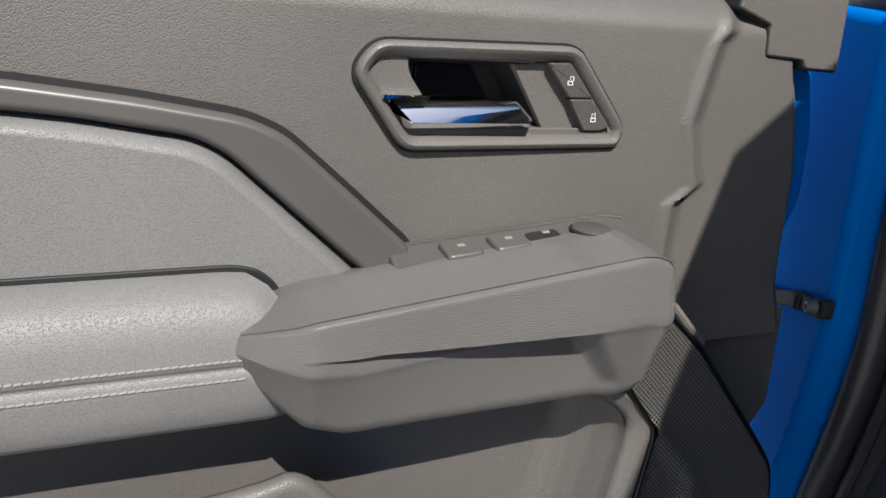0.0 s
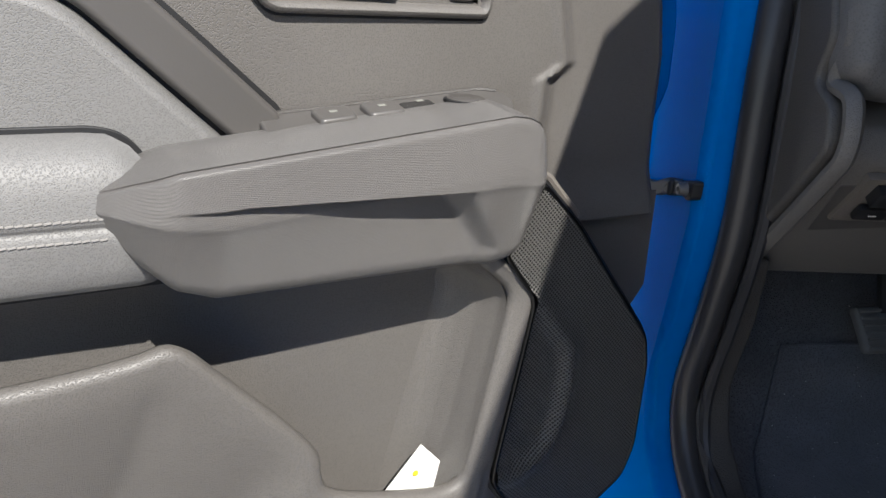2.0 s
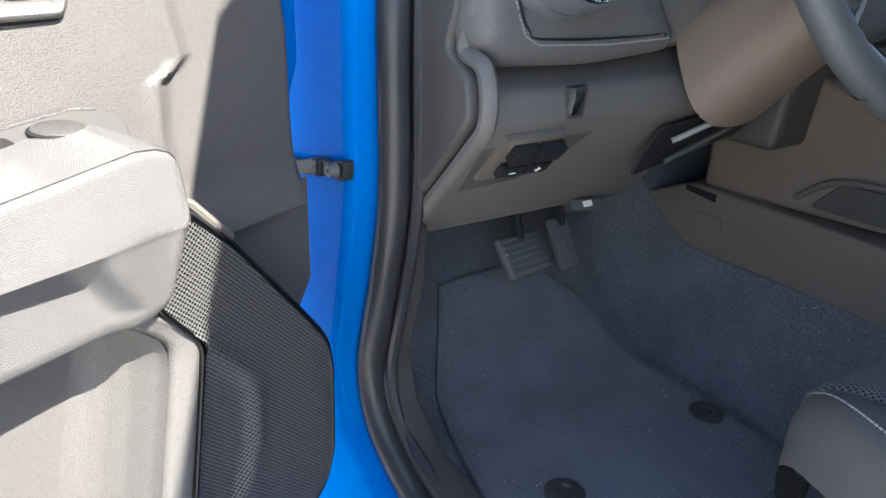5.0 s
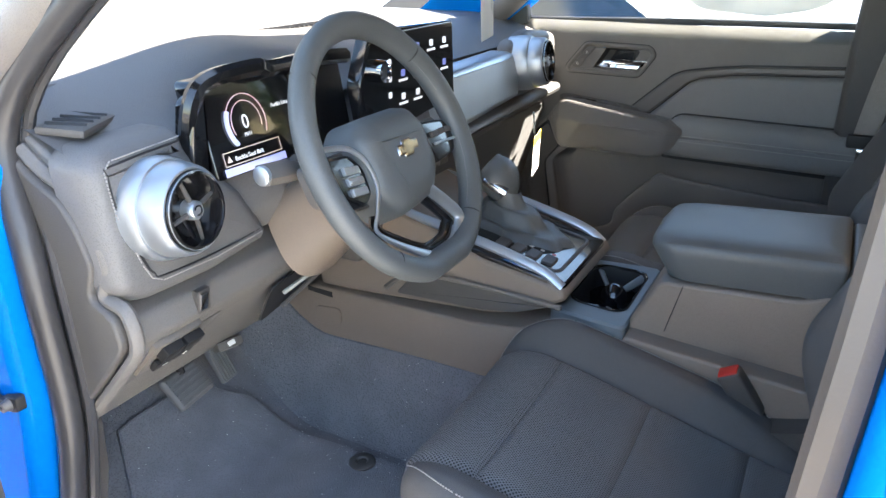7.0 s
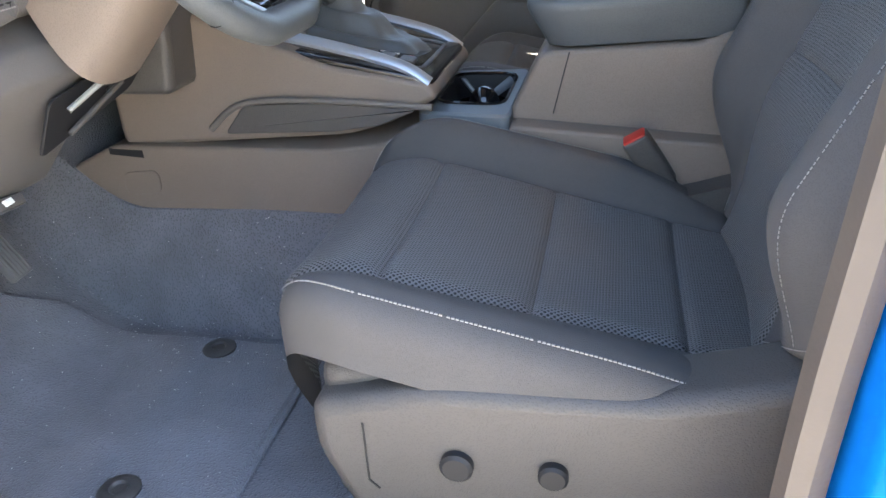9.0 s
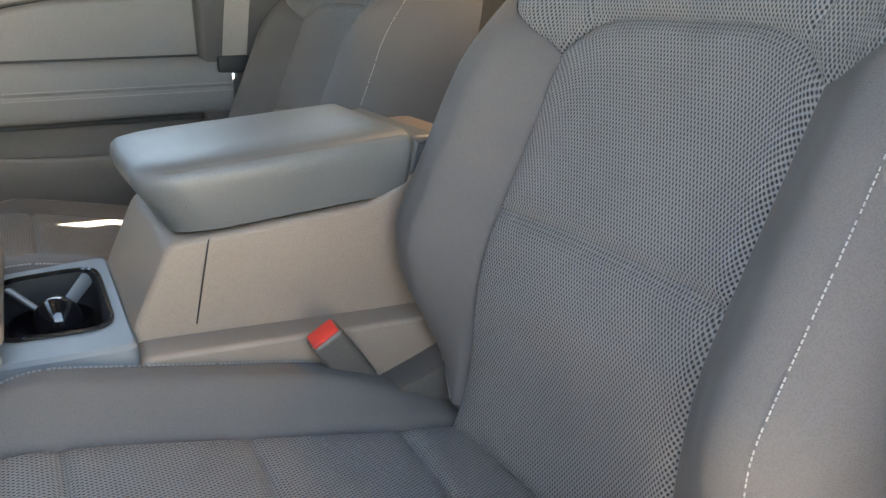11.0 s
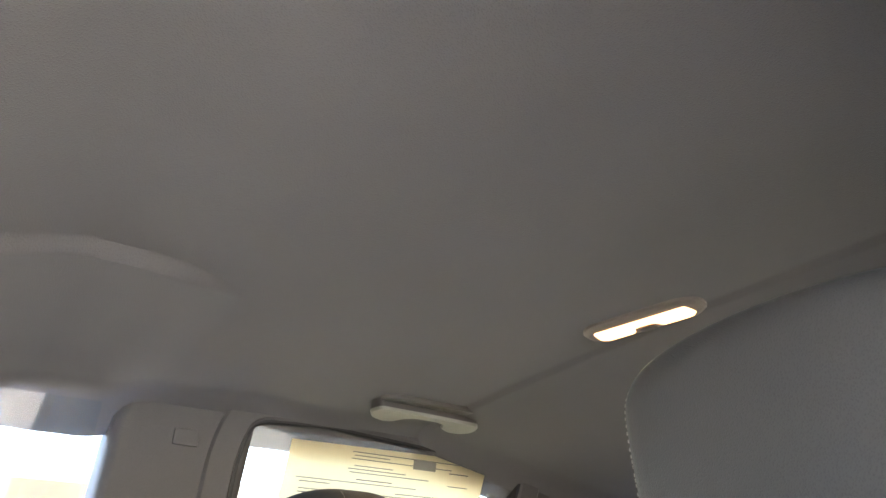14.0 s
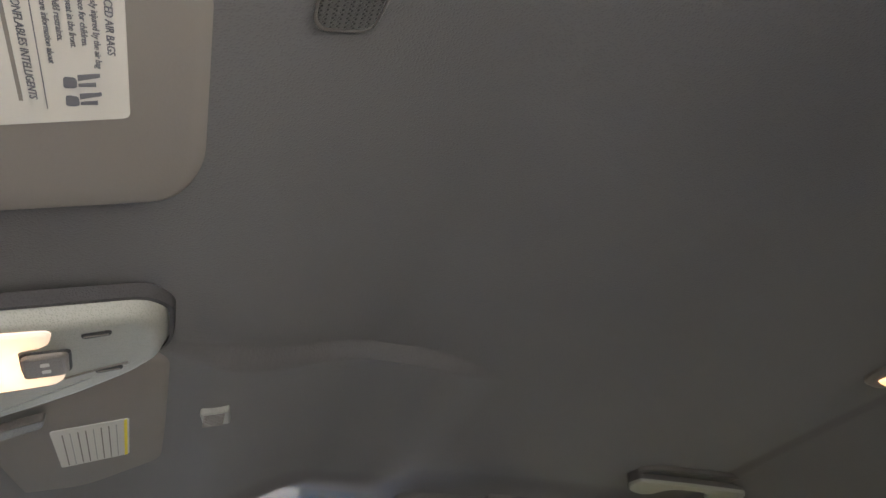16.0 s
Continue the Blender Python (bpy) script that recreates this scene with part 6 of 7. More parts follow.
    part("button_dish", disc_ring(rb_at, (-1, 0, 0), [(0.0145, 0.0008), (0.013, 0.002), (0.006, 0.0014), (0.0, 0.0012)], 24), STRIP_MAT, button)
    for dx in (-0.055, 0.055):
        part("headrest_post", tube([(cx + dx, -0.20, 1.48), (cx + dx, -0.19, 1.53)], 0.0055, 10), CHROME, s, "chromed headrest post")
        part("post_sleeve", disc_ring((cx + dx, -0.20, 1.503), (0, 0, 1), [(0.012, 0), (0.012, 0.008), (0.009, 0.010), (0.0, 0.010)], 16), BLACK, s)
    return s


driver_seat = build_seat("driver_seat", "dark grey mesh cloth driver seat with pale stitching", -0.365, 1, (0.012, 0.014, -0.010))
passenger_seat = build_seat("passenger_seat", "dark cloth passenger seat with sunlit cushion edge", 0.379, -1, (0.0, 0.0, -0.018))
# seat controls on the outer base
for k, (y, z, r) in enumerate(((0.33, 0.862, 0.016), (0.24, 0.862, 0.014))):
    part("adjuster", disc_ring((-0.6115, y, z), (-1, 0, 0), [(r, 0), (r, 0.008), (r * 0.8, 0.011), (0.0, 0.011)], 20), BLACK, driver_seat, "black seat adjuster")
part("control_seam", tube([(-0.6125, 0.42, 0.90), (-0.6125, 0.42, 0.83), (-0.6125, 0.41, 0.82)], 0.0012, 5), BLACK, driver_seat)

# ---- roof ----
def roof_z(x, y):
    a = min(1.0, abs(x) / 0.68)
    z = 1.888 - 0.018 * a * a - 0.06 * sstep(0.80, 1.0, a) ** 1.5 * (1 - 0.6 * sstep(0.18, 0.40, y))
    z -= 0.085 * sstep(0.20, 0.42, y) + 0.11 * sstep(0.44, 0.70, y)
    z -= 0.007 * sstep(-0.455, -0.465, y) * (0.55 + 0.45 * a) + 0.17 * max(0.0, -0.462 - y) + 0.06 * sstep(-0.95, -1.22, y)
    edge = lerp_table([(0.0, 0.24), (0.03, 0.216), (0.06, 0.195), (0.09, 0.178), (0.12, 0.167), (0.16, 0.160), (0.20, 0.160), (0.24, 0.158), (0.28, 0.145), (0.32, 0.115), (0.36, 0.075), (0.40, 0.05)], y)
    z -= 0.017 * sstep(edge - 0.004, edge + 0.009, x) * sstep(0.02, 0.12, y) * sstep(0.43, 0.34, y)
    return z


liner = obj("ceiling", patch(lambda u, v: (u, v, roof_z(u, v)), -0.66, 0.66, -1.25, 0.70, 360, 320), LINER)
tagged(liner, "dark grey fabric headliner of the cab roof", "headliner", kind="structure")


def on_roof(a, b, d):
    return (a, b, roof_z(a, b) - d)


LINER_DARK = material("liner_edge_fabric", (0.05, 0.048, 0.05), 0.9, grain=0.3, size=0.0015, kind="voronoi", vary=0.08)
LABEL = material("visor_label_stock", (0.5, 0.48, 0.43), 0.7, vary=0.03)


def sun_visor(name, label, pts, paper, cx):
    v = thing(name, label, "sun visor", "sun visors")
    P = rounded(pts, 0.025, 5)
    put = lambda a, b, d: (a, b, 1.826 - (b - 0.38) * 0.29 - d)
    part("panel", rings([(inset(P, 0.006), 0.0), (P, 0.008), (P, 0.014), (inset(P, 0.003), 0.020), (inset(P, 0.008), 0.022)], put), VISOR, v, "cloth-covered visor panel")
    part("edge_binding", tube([put(a, b, 0.006) for a, b in inset(P, -0.001)], 0.0035, 6, closed=True), LINER_DARK, v, "dark bound edge")
    lab = part("label", plate(rounded(paper, 0.004), 0.0222, 0.0228, put, 0.0002), LABEL, v, "white printed warning label")
    return v, lab, put


_, dl, dput = sun_visor("sun_visor", "stowed driver sun visor with a printed airbag label", [(-0.60, 0.385), (-0.205, 0.385), (-0.17, 0.40), (-0.168, 0.52), (-0.20, 0.58), (-0.60, 0.58)], [(-0.47, 0.424), (-0.254, 0.424), (-0.246, 0.53), (-0.47, 0.53)], 0)
_, pl, pput = sun_visor("sun_visor", "stowed passenger sun visor with a printed label", [(0.062, 0.40), (0.36, 0.405), (0.42, 0.49), (0.40, 0.575), (0.06, 0.575)], [(0.20, 0.438), (0.315, 0.441), (0.325, 0.507), (0.205, 0.507)], 0)



def label_text(text, size, x, y, put, parent):
    ob = words(text, size, Matrix.Translation(put(x, y, 0.0233)) @ Matrix.Rotation(radians(180), 4, "X") , GREY_PRINT, parent, "lettering", "RIGHT")
    return ob


for text, size, y, x in (("ADVANCED AIR BAGS", 0.0052, 0.4320, -0.300), ("seriously injured by the air bag", 0.0042, 0.4372, -0.291), ("place for children.", 0.0042, 0.4420, -0.305), ("seat in the front.", 0.0042, 0.4466, -0.304),
                         ("child restraints.", 0.0042, 0.4515, -0.308), ("more information about", 0.0042, 0.4562, -0.294), ("SACS GONFLABLES INTELLIGENTS", 0.0052, 0.4665, -0.270)):
    label_text(text, size, x, y, dput, dl)
part("print_line", plate([(-0.46, 0.4598), (-0.262, 0.4598), (-0.262, 0.4602), (-0.46, 0.4602)], 0.0229, 0.0232, dput, 0.0001), GREY_PRINT, dl, smooth=False)
part("print_line", plate([(-0.46, 0.4695), (-0.268, 0.4695), (-0.268, 0.4712), (-0.46, 0.4712)], 0.0229, 0.0232, dput, 0.0001), VISOR, dl, smooth=False)
for k in range(2):
    x0 = -0.285 + 0.013 * k
    part("pictogram", plate(rounded([(x0, 0.4515), (x0 + 0.008, 0.452), (x0 + 0.008, 0.446), (x0 + 0.001, 0.446)], 0.002), 0.0229, 0.0233, dput, 0.0001), GREY_PRINT, dl, smooth=False)
    part("pictogram", plate([(x0 - 0.001, 0.4455), (x0 + 0.003, 0.4455), (x0 + 0.0005, 0.436), (x0 - 0.002, 0.436)], 0.0229, 0.0233, dput, 0.0001), GREY_PRINT, dl, smooth=False)
    part("pictogram", plate([(x0 + 0.005, 0.4455), (x0 + 0.007, 0.4455), (x0 + 0.007, 0.438), (x0 + 0.004, 0.438)], 0.0229, 0.0233, dput, 0.0001), GREY_PRINT, dl, smooth=False)
for k in range(8):
    b0 = 0.449 + 0.0068 * k
    part("print_line", plate([(0.212 + 0.001 * k, b0), (0.312 + 0.001 * k, b0 + 0.002), (0.312 + 0.001 * k, b0 + 0.0032), (0.212 + 0.001 * k, b0 + 0.0012)], 0.0229, 0.0232, pput, 0.0001), VISOR if k % 3 else CONSOLE_GREY, pl, smooth=False)
part("label_head", plate([(0.201, 0.4395), (0.3145, 0.4425), (0.3148, 0.4455), (0.2015, 0.4425)], 0.0229, 0.0232, pput, 0.0001), YELLOW, pl, "yellow head strip", smooth=False)

# overhead console with lit lamp
ohc = thing("overhead_console", "grey overhead console with a lit map lamp", "overhead console")
op = rounded([(-0.054, 0.420), (-0.036, 0.405), (0.026, 0.405), (0.05, 0.422), (0.085, 0.47), (0.15, 0.60), (-0.062, 0.60)], 0.02, 6)
oput = lambda a, b, d: (a, b, 1.802 - (b - 0.38) * 0.30 - d)
part("housing", rings([(inset(op, -0.004), -0.01), (op, 0.002), (inset(op, 0.003), 0.010), (inset(op, 0.008), 0.014), (inset(op, 0.012), 0.0145)], oput), CONSOLE_GREY, ohc, "pale grey plastic housing")
lens = rounded([(-0.048, 0.475), (-0.024, 0.48), (-0.022, 0.50), (0.022, 0.50), (0.026, 0.472), (0.046, 0.478), (0.05, 0.575), (-0.055, 0.575)], 0.008, 4)
part("map_lamp", rings([(lens, 0.0135), (lens, 0.0155), (inset(lens, 0.002), 0.0172), (inset(lens, 0.004), 0.0176)], oput), MAP_LAMP, ohc, "lit warm map lamp lens")
part("lamp_button", plate(rounded([(-0.014, 0.468), (0.024, 0.47), (0.024, 0.50), (-0.014, 0.498)], 0.006), 0.0135, 0.020, oput, 0.003), PLASTIC, ohc, "grey lamp button")
for a_ in (-0.004, 0.008):
    part("button_mark", plate(rounded([(a_, 0.480), (a_ + 0.006, 0.4805), (a_ + 0.006, 0.4865), (a_, 0.486)], 0.0015), 0.0198, 0.0202, oput, 0.0001), LABEL, ohc, "small white symbol", smooth=False)
for cx_, cy_ in ((-0.033, 0.449), (0.033, 0.444)):
    sl = part("microphone_slot", plate(rounded([(cx_ - 0.005, cy_ - 0.010), (cx_ + 0.003, cy_ - 0.010), (cx_ + 0.005, cy_ + 0.009), (cx_ - 0.003, cy_ + 0.010)], 0.003), 0.0142, 0.0154, oput, 0.0006), BLACK, ohc, "slotted microphone opening")
    part("slot_bar", plate([(cx_ - 0.001, cy_ - 0.008), (cx_ + 0.0005, cy_ - 0.008), (cx_ + 0.0015, cy_ + 0.008), (cx_, cy_ + 0.008)], 0.015, 0.0162, oput, 0.0002), PLASTIC, sl, smooth=False)
part("button_surround", plate(rounded([(-0.015, 0.4665), (0.0252, 0.4685), (0.0252, 0.5015), (-0.015, 0.4995)], 0.006), 0.0135, 0.0162, oput, 0.001), BLACK, ohc)
part("housing_gap", rings([(inset(op, -0.005), -0.012), (inset(op, -0.005), 0.0), (inset(op, -0.002), 0.0008)], oput, cap1=False), LINER_DARK, ohc, "dark fabric lip round the housing")
part("housing_crease", tube(smooth_path([oput(a, b, 0.0146) for a, b in ((0.024, 0.430), (0.030, 0.450), (0.040, 0.475))], 5), 0.0012, 6), PLASTIC, ohc)
part("second_button_rail", plate(rounded([(0.118, 0.497), (0.14, 0.50), (0.175, 0.585), (0.15, 0.585)], 0.006), 0.010, 0.018, oput, 0.002), PLASTIC_DARK, ohc)
# visor clip
clip = thing("visor_clip", "small pale ribbed visor clip on the headliner", "clip")
cpoly = rounded([(0.188, 0.372), (0.1905, 0.344), (0.2315, 0.340), (0.224, 0.367)], 0.003)
part("body", plate(cpoly, -0.004, 0.007, on_roof, 0.002), CONSOLE_GREY, clip)
for k in range(8):
    part("rib", plate([(0.1925 + 0.0044 * k, 0.3675), (0.1940 + 0.0044 * k, 0.3673), (0.1955 + 0.0044 * k, 0.347), (0.1940 + 0.0044 * k, 0.3472)], 0.0065, 0.0078, on_roof, 0.0002), PLASTIC, clip, smooth=False)
# microphone grille above the driver
mg = thing("roof_grille", "small dark perforated microphone grille in the headliner", "grille")
gp = rounded([(-0.44, 0.300), (-0.325, 0.3045), (-0.308, 0.308), (-0.3062, 0.315), (-0.312, 0.337), (-0.320, 0.3425), (-0.44, 0.345)], 0.006, 5)
part("grille", plate(inset(gp, 0.002), -0.002, 0.0028, on_roof, 0.001), ROOF_MESH, mg)
part("rim", frame_ring(gp, inset(gp, 0.0022), -0.002, 0.0035, on_roof, 0.0008), PLASTIC_DARK, mg, "thin dark rim")

# dome lamp
dome = thing("dome_lamp", "lit warm dome lamp at the back of the headliner", "lamp")
DR = Matrix.Rotation(radians(12), 2)


def dome_put(a, b, d):
    v = DR @ Vector((a, b))
    x, y = 0.006 + v.x, -0.424 + v.y
    return (x, y, 1.886 - d)


dp = rounded([(-0.085, -0.015), (-0.065, -0.03), (0.065, -0.03), (0.085, -0.015), (0.085, 0.012), (0.065, 0.026), (-0.065, 0.026), (-0.085, 0.012)], 0.012, 4)
part("bezel", rings([(dp, -0.01), (dp, 0.002), (inset(dp, 0.004), 0.006), (inset(dp, 0.009), 0.0065)], dome_put), PLASTIC, dome, "grey lamp bezel")
dl2 = rounded([(-0.07, -0.012), (-0.06, -0.019), (-0.02, -0.019), (-0.014, -0.004), (0.014, -0.004), (0.02, -0.019), (0.06, -0.019), (0.07, -0.01), (0.066, 0.014), (-0.066, 0.014)], 0.005, 3)
part("lens", plate(dl2, 0.006, 0.010, dome_put, 0.003), LAMP, dome, "glowing warm lens")
part("switch", plate(rounded([(-0.012, -0.022), (0.012, -0.022), (0.012, -0.007), (-0.012, -0.007)], 0.004), 0.0065, 0.010, dome_put, 0.002), PLASTIC_DARK, dome, "small lamp switch")
dome_light = new("dome_bulb", bpy.data.lights.new("dome_bulb", "AREA"))
dome_light.data.energy, dome_light.data.size, dome_light.data.color = 0.25, 0.1, (1.0, 0.7, 0.4)
dome_light.matrix_world = look((0.006, -0.424, 1.866), (0.006, -0.424, 1.0))
# grab handle over the rear door
gh = thing("grab_handle", "grey grab handle above the rear side window", "grab handle")
HANDLE = [(0.462, -0.300), (0.490, -0.294), (0.520, -0.312), (0.533, -0.340), (0.527, -0.358), (0.500, -0.368), (0.490, -0.385), (0.492, -0.425), (0.500, -0.445),
          (0.524, -0.455), (0.540, -0.480), (0.540, -0.508), (0.520, -0.522), (0.495, -0.518), (0.472, -0.500), (0.464, -0.400)]
hp = rounded(HANDLE, 0.007, 3)
handle_put = lambda a, b, d: (a, b, 1.880 - d)
# The handle's shadow on the liner is a dark plate.
part("shell", plate(rounded([(0.440, -0.325), (0.455, -0.300), (0.475, -0.300), (0.478, -0.500), (0.458, -0.500), (0.442, -0.478)], 0.008, 3), 0.0, 0.008, handle_put, 0.003), PLASTIC_DARK, gh, "dark plate drawn as the shadow beside the handle")
# One handle in two tones: sides darkened for shade, face paled for window light.
part("bar", rings([(inset(hp, 0.002), -0.002), (hp, 0.003), (hp, 0.017)], handle_put), PLASTIC_DARK, gh, "inner side of the handle, darkened as shade")
part("face", rings([(hp, 0.0168), (hp, 0.0185), (inset(hp, 0.0025), 0.0215), (inset(hp, 0.005), 0.0218)], handle_put), CONSOLE_GREY, gh, "grey face of the handle with two feet, paled as window light")

# ---- passenger side: pillars, rear door, belts ----
side = thing("passenger_side_trim", "brown-grey plastic pillar trims of the passenger side", "trim", kind="structure")


def plean(z):
    return 0.70 - (0.0 if z < 1.35 else (z - 1.35) * 0.14)


bpil = [(0.10, 0.72), (0.095, 1.42), (0.075, 1.83), (0.06, 1.87), (-0.15, 1.87), (-0.145, 1.80), (-0.11, 1.42), (-0.11, 0.72)]
part("b_pillar", plate(bpil, 0.075, 0.0, lambda a, b, d: (plean(b) + d - 0.02, a, b), 0.015), PILLAR, side, "grey-brown pillar trim")
cover = rounded([(0.03, 1.495), (-0.085, 1.505), (-0.095, 1.70), (0.035, 1.71)], 0.012, 4)
part("belt_cover", plate(cover, 0.0, -0.006, lambda a, b, d: (plean(b) + d - 0.02, a, b), 0.003), PILLAR, side, "raised belt guide cover")
part("pillar_clip", plate(rounded([(-0.055, 1.795), (-0.015, 1.795), (-0.015, 1.82), (-0.055, 1.82)], 0.004), 0.0, -0.004, lambda a, b, d: (plean(b) + d - 0.02, a, b), 0.001), PILLAR, side)
cpil = [(-0.70, 0.72), (-0.695, 1.44), (-0.735, 1.80), (-0.78, 1.86), (-1.22, 1.86), (-1.10, 1.44), (-1.10, 0.72)]
part("c_pillar", plate(cpil, 0.075, 0.0, lambda a, b, d: (plean(b) + d - 0.02, a, b), 0.015), PILLAR, side, "dark rear pillar trim")
part("rear_door_panel", plate([(-0.11, 0.72), (-0.11, 1.44), (-0.70, 1.47), (-0.70, 0.72)], 0.075, 0.0, lambda a, b, d: (0.69 + d, a, b), 0.01), PLASTIC_DARK, side, "dark rear door panel")
opening = rounded([(-0.104, 1.455), (-0.122, 1.79), (-0.140, 1.850), (-0.265, 1.858), (-0.718, 1.831), (-0.611, 1.468)], [0.02, 0.03, 0.03, 0.03, 0.02, 0.02], 5)
part("window_frame", frame_ring(inset(opening, -0.05), opening, 0.055, -0.006, lambda a, b, d: (plean(b) + d - 0.02, a, b), 0.005), PILLAR, side, "dark frame round the rear side window")
part("window_gasket", frame_ring(inset(opening, -0.004), inset(opening, 0.005), 0.03, -0.002, lambda a, b, d: (plean(b) + d - 0.02, a, b), 0.002), BLACK, side, "black rubber gasket")
part("outer_skin", plate([(1.05, 0.6), (1.05, 1.39), (-1.25, 1.40), (-1.25, 0.6)], 0.80, 0.86, yz(), 0.02), BLUE, side)
rglass = thing("rear_side_window", "tinted rear side window glass", "window")
part("pane", patch(lambda u, v: (0.70 - lean(1.45 + 0.4 * v) * 0.6, u, 1.45 + 0.4 * v), -0.72, -0.12, 0, 1, 3, 3), PRIVACY, rglass).visible_shadow = False
# price sheet stuck to the rear side window
mono = thing("window_sheet", "large cream printed price sheet stuck on the rear window", "paper sheet")
SHEET = material("translucent_sheet", (0.72, 0.66, 0.5), 0.8, vary=0.04)
sb = SHEET.node_tree.nodes["Principled BSDF"]
sb.inputs["Transmission Weight"].default_value = 0.0
tr_ = SHEET.node_tree.nodes.new("ShaderNodeBsdfTranslucent")
tr_.inputs["Color"].default_value = (0.92, 0.86, 0.68, 1)
mx_ = SHEET.node_tree.nodes.new("ShaderNodeMixShader")
mx_.inputs[0].default_value = 0.8
SHEET.node_tree.links.new(sb.outputs[0], mx_.inputs[1])
SHEET.node_tree.links.new(tr_.outputs[0], mx_.inputs[2])
SHEET.node_tree.links.new(mx_.outputs[0], SHEET.node_tree.nodes["Material Output"].inputs["Surface"])
mput = lambda a, b, d: (0.694 - lean(b) * 0.6 - d, a, b)
part("sheet", plate([(-0.185, 1.56), (-0.57, 1.55), (-0.63, 1.835), (-0.215, 1.83)], 0.0, 0.0006, mput, 0.0002), SHEET, mono, smooth=False)
rr_ = random.Random(9)
for k in range(44):
    z = 1.572 + 0.0058 * k
    a0 = -0.225 - 0.02 * rr_.random() - (0.2 if k % 4 == 0 else 0) - 0.10 * (k > 34)
    a1 = max(a0 - rr_.uniform(0.05, 0.24 if k % 3 else 0.1), -0.585)
    part("print_line", plate([(a0, z), (a1, z), (a1, z + 0.0016), (a0, z + 0.0016)], 0.0007, 0.001, mput, 0.0001), CONSOLE_GREY if k % 5 else GREY_PRINT, mono, smooth=False)
for a0, z in ((-0.46, 1.805),):
    part("print_block", plate([(a0, z), (a0 - 0.05, z), (a0 - 0.05, z + 0.018), (a0, z + 0.018)], 0.0007, 0.001, mput, 0.0001), CONSOLE_GREY, mono, smooth=False)


def belt(name, label, pts, width, holder):
    b = thing(name, label, "seat belt", "seat belts")
    bm = bmesh.new()
    uvl = bm.loops.layers.uv.new("UVMap")
    P = smooth_path(pts, 6)
    L, rows = 0.0, []
    for i, p in enumerate(P):
        if i:
            L += (p - P[i - 1]).length
        rows.append(([bm.verts.new(p + Vector((dx, dy, 0))) for dx, dy in ((0, -width / 2), (0, width / 2), (0.0015, width / 2), (0.0015, -width / 2))], L))
    for (r0, l0), (r1, l1) in zip(rows, rows[1:]):
        for i in range(4):
            f = bm.faces.new((r0[i], r0[(i + 1) % 4], r1[(i + 1) % 4], r1[i]))
            for lp, uv in zip(f.loops, ((i * 0.02, l0), (i * 0.02 + 0.047, l0), (i * 0.02 + 0.047, l1), (i * 0.02, l1))):
                lp[uvl].uv = uv
    part("webbing", bm, BELT, b, "woven brown-grey webbing", smooth=False)
    return b


pb = belt("seat_belt", "brown-grey passenger seat belt hanging from the pillar", [(0.636, -0.02, 1.575), (0.644, -0.012, 1.50), (0.66, 0.015, 1.36), (0.665, 0.035, 1.22)], 0.047, None)
part("guide_ring", tube([(0.634, 0.022, 1.587), (0.631, -0.02, 1.579), (0.634, -0.056, 1.587), (0.638, -0.05, 1.605), (0.638, 0.018, 1.605)], 0.0055, 8, closed=True), BLACK, pb, "black belt guide loop")
part("guide_cap", plate(rounded([(0.022, 1.59), (-0.052, 1.595), (-0.052, 1.63), (0.022, 1.627)], 0.008), -0.002, -0.022, lambda a, b, d: (plean(b) + d - 0.022, a, b), 0.006), PLASTIC_DARK, pb, "dark guide cap")
part("lower_clip", box((0.66, 0.035, 1.225), (0.02, 0.065, 0.03), 0.006), BLACK, pb)
part("tongue", box((0.652, 0.03, 1.185), (0.008, 0.03, 0.05), 0.004), CHROME, pb)
rb = belt("seat_belt", "grey rear seat belt on the dark rear pillar", [(0.60, -0.84, 1.68), (0.61, -0.845, 1.55), (0.62, -0.83, 1.30), (0.62, -0.80, 1.1)], 0.045, None)
part("guide_cap", tube([(0.60, -0.80, 1.70), (0.595, -0.84, 1.675), (0.60, -0.88, 1.68)], 0.008, 8), BLACK, rb)

# ---- rear bench and back window ----
rear = thing("rear_bench", "dark cloth rear bench seat in shade", "bench seat")
part("cushion", box((0, -0.55, 0.98), (1.28, 0.46, 0.16), 0.05, 4), CLOTH, rear)
part("backrest", box((0, -0.92, 1.22), (1.28, 0.14, 0.56), 0.05, 4, rot=Euler((radians(-14), 0, 0))), CLOTH, rear)
for x in (-0.40, 0.40):
    part("headrest", box((x, -1.02, 1.57), (0.26, 0.09, 0.16), 0.04, 4, rot=Euler((radians(-8), 0, 0))), CLOTH, rear, "dark cloth headrest")
    for dx in (-0.05, 0.05):
        part("headrest_post", tube([(x + dx, -1.0, 1.46), (x + dx, -1.01, 1.52)], 0.006, 8), CHROME, rear)
rw = thing("rear_window", "back window glass of the cab", "window")
part("pane", patch(lambda u, v: (u, -1.24 + 0.08 * v, 1.42 + 0.42 * v), -0.60, 0.60, 0, 1, 3, 3), DARK_GLASS, rw)
part("frame", frame_ring(rounded([(-0.68, 1.40), (0.68, 1.40), (0.66, 1.88), (-0.66, 1.88)], 0.05), rounded([(-0.60, 1.46), (0.60, 1.46), (0.58, 1.82), (-0.58, 1.82)], 0.05), -0.02, 0.03, lambda a, b, d: (a, -1.235 + (b - 1.42) * 0.19 + d, b), 0.006), PLASTIC_DARK, rw, "dark window surround")
lside = thing("driver_side_rear_trim", "dark plastic rear door trim of the driver side", "trim", kind="structure")
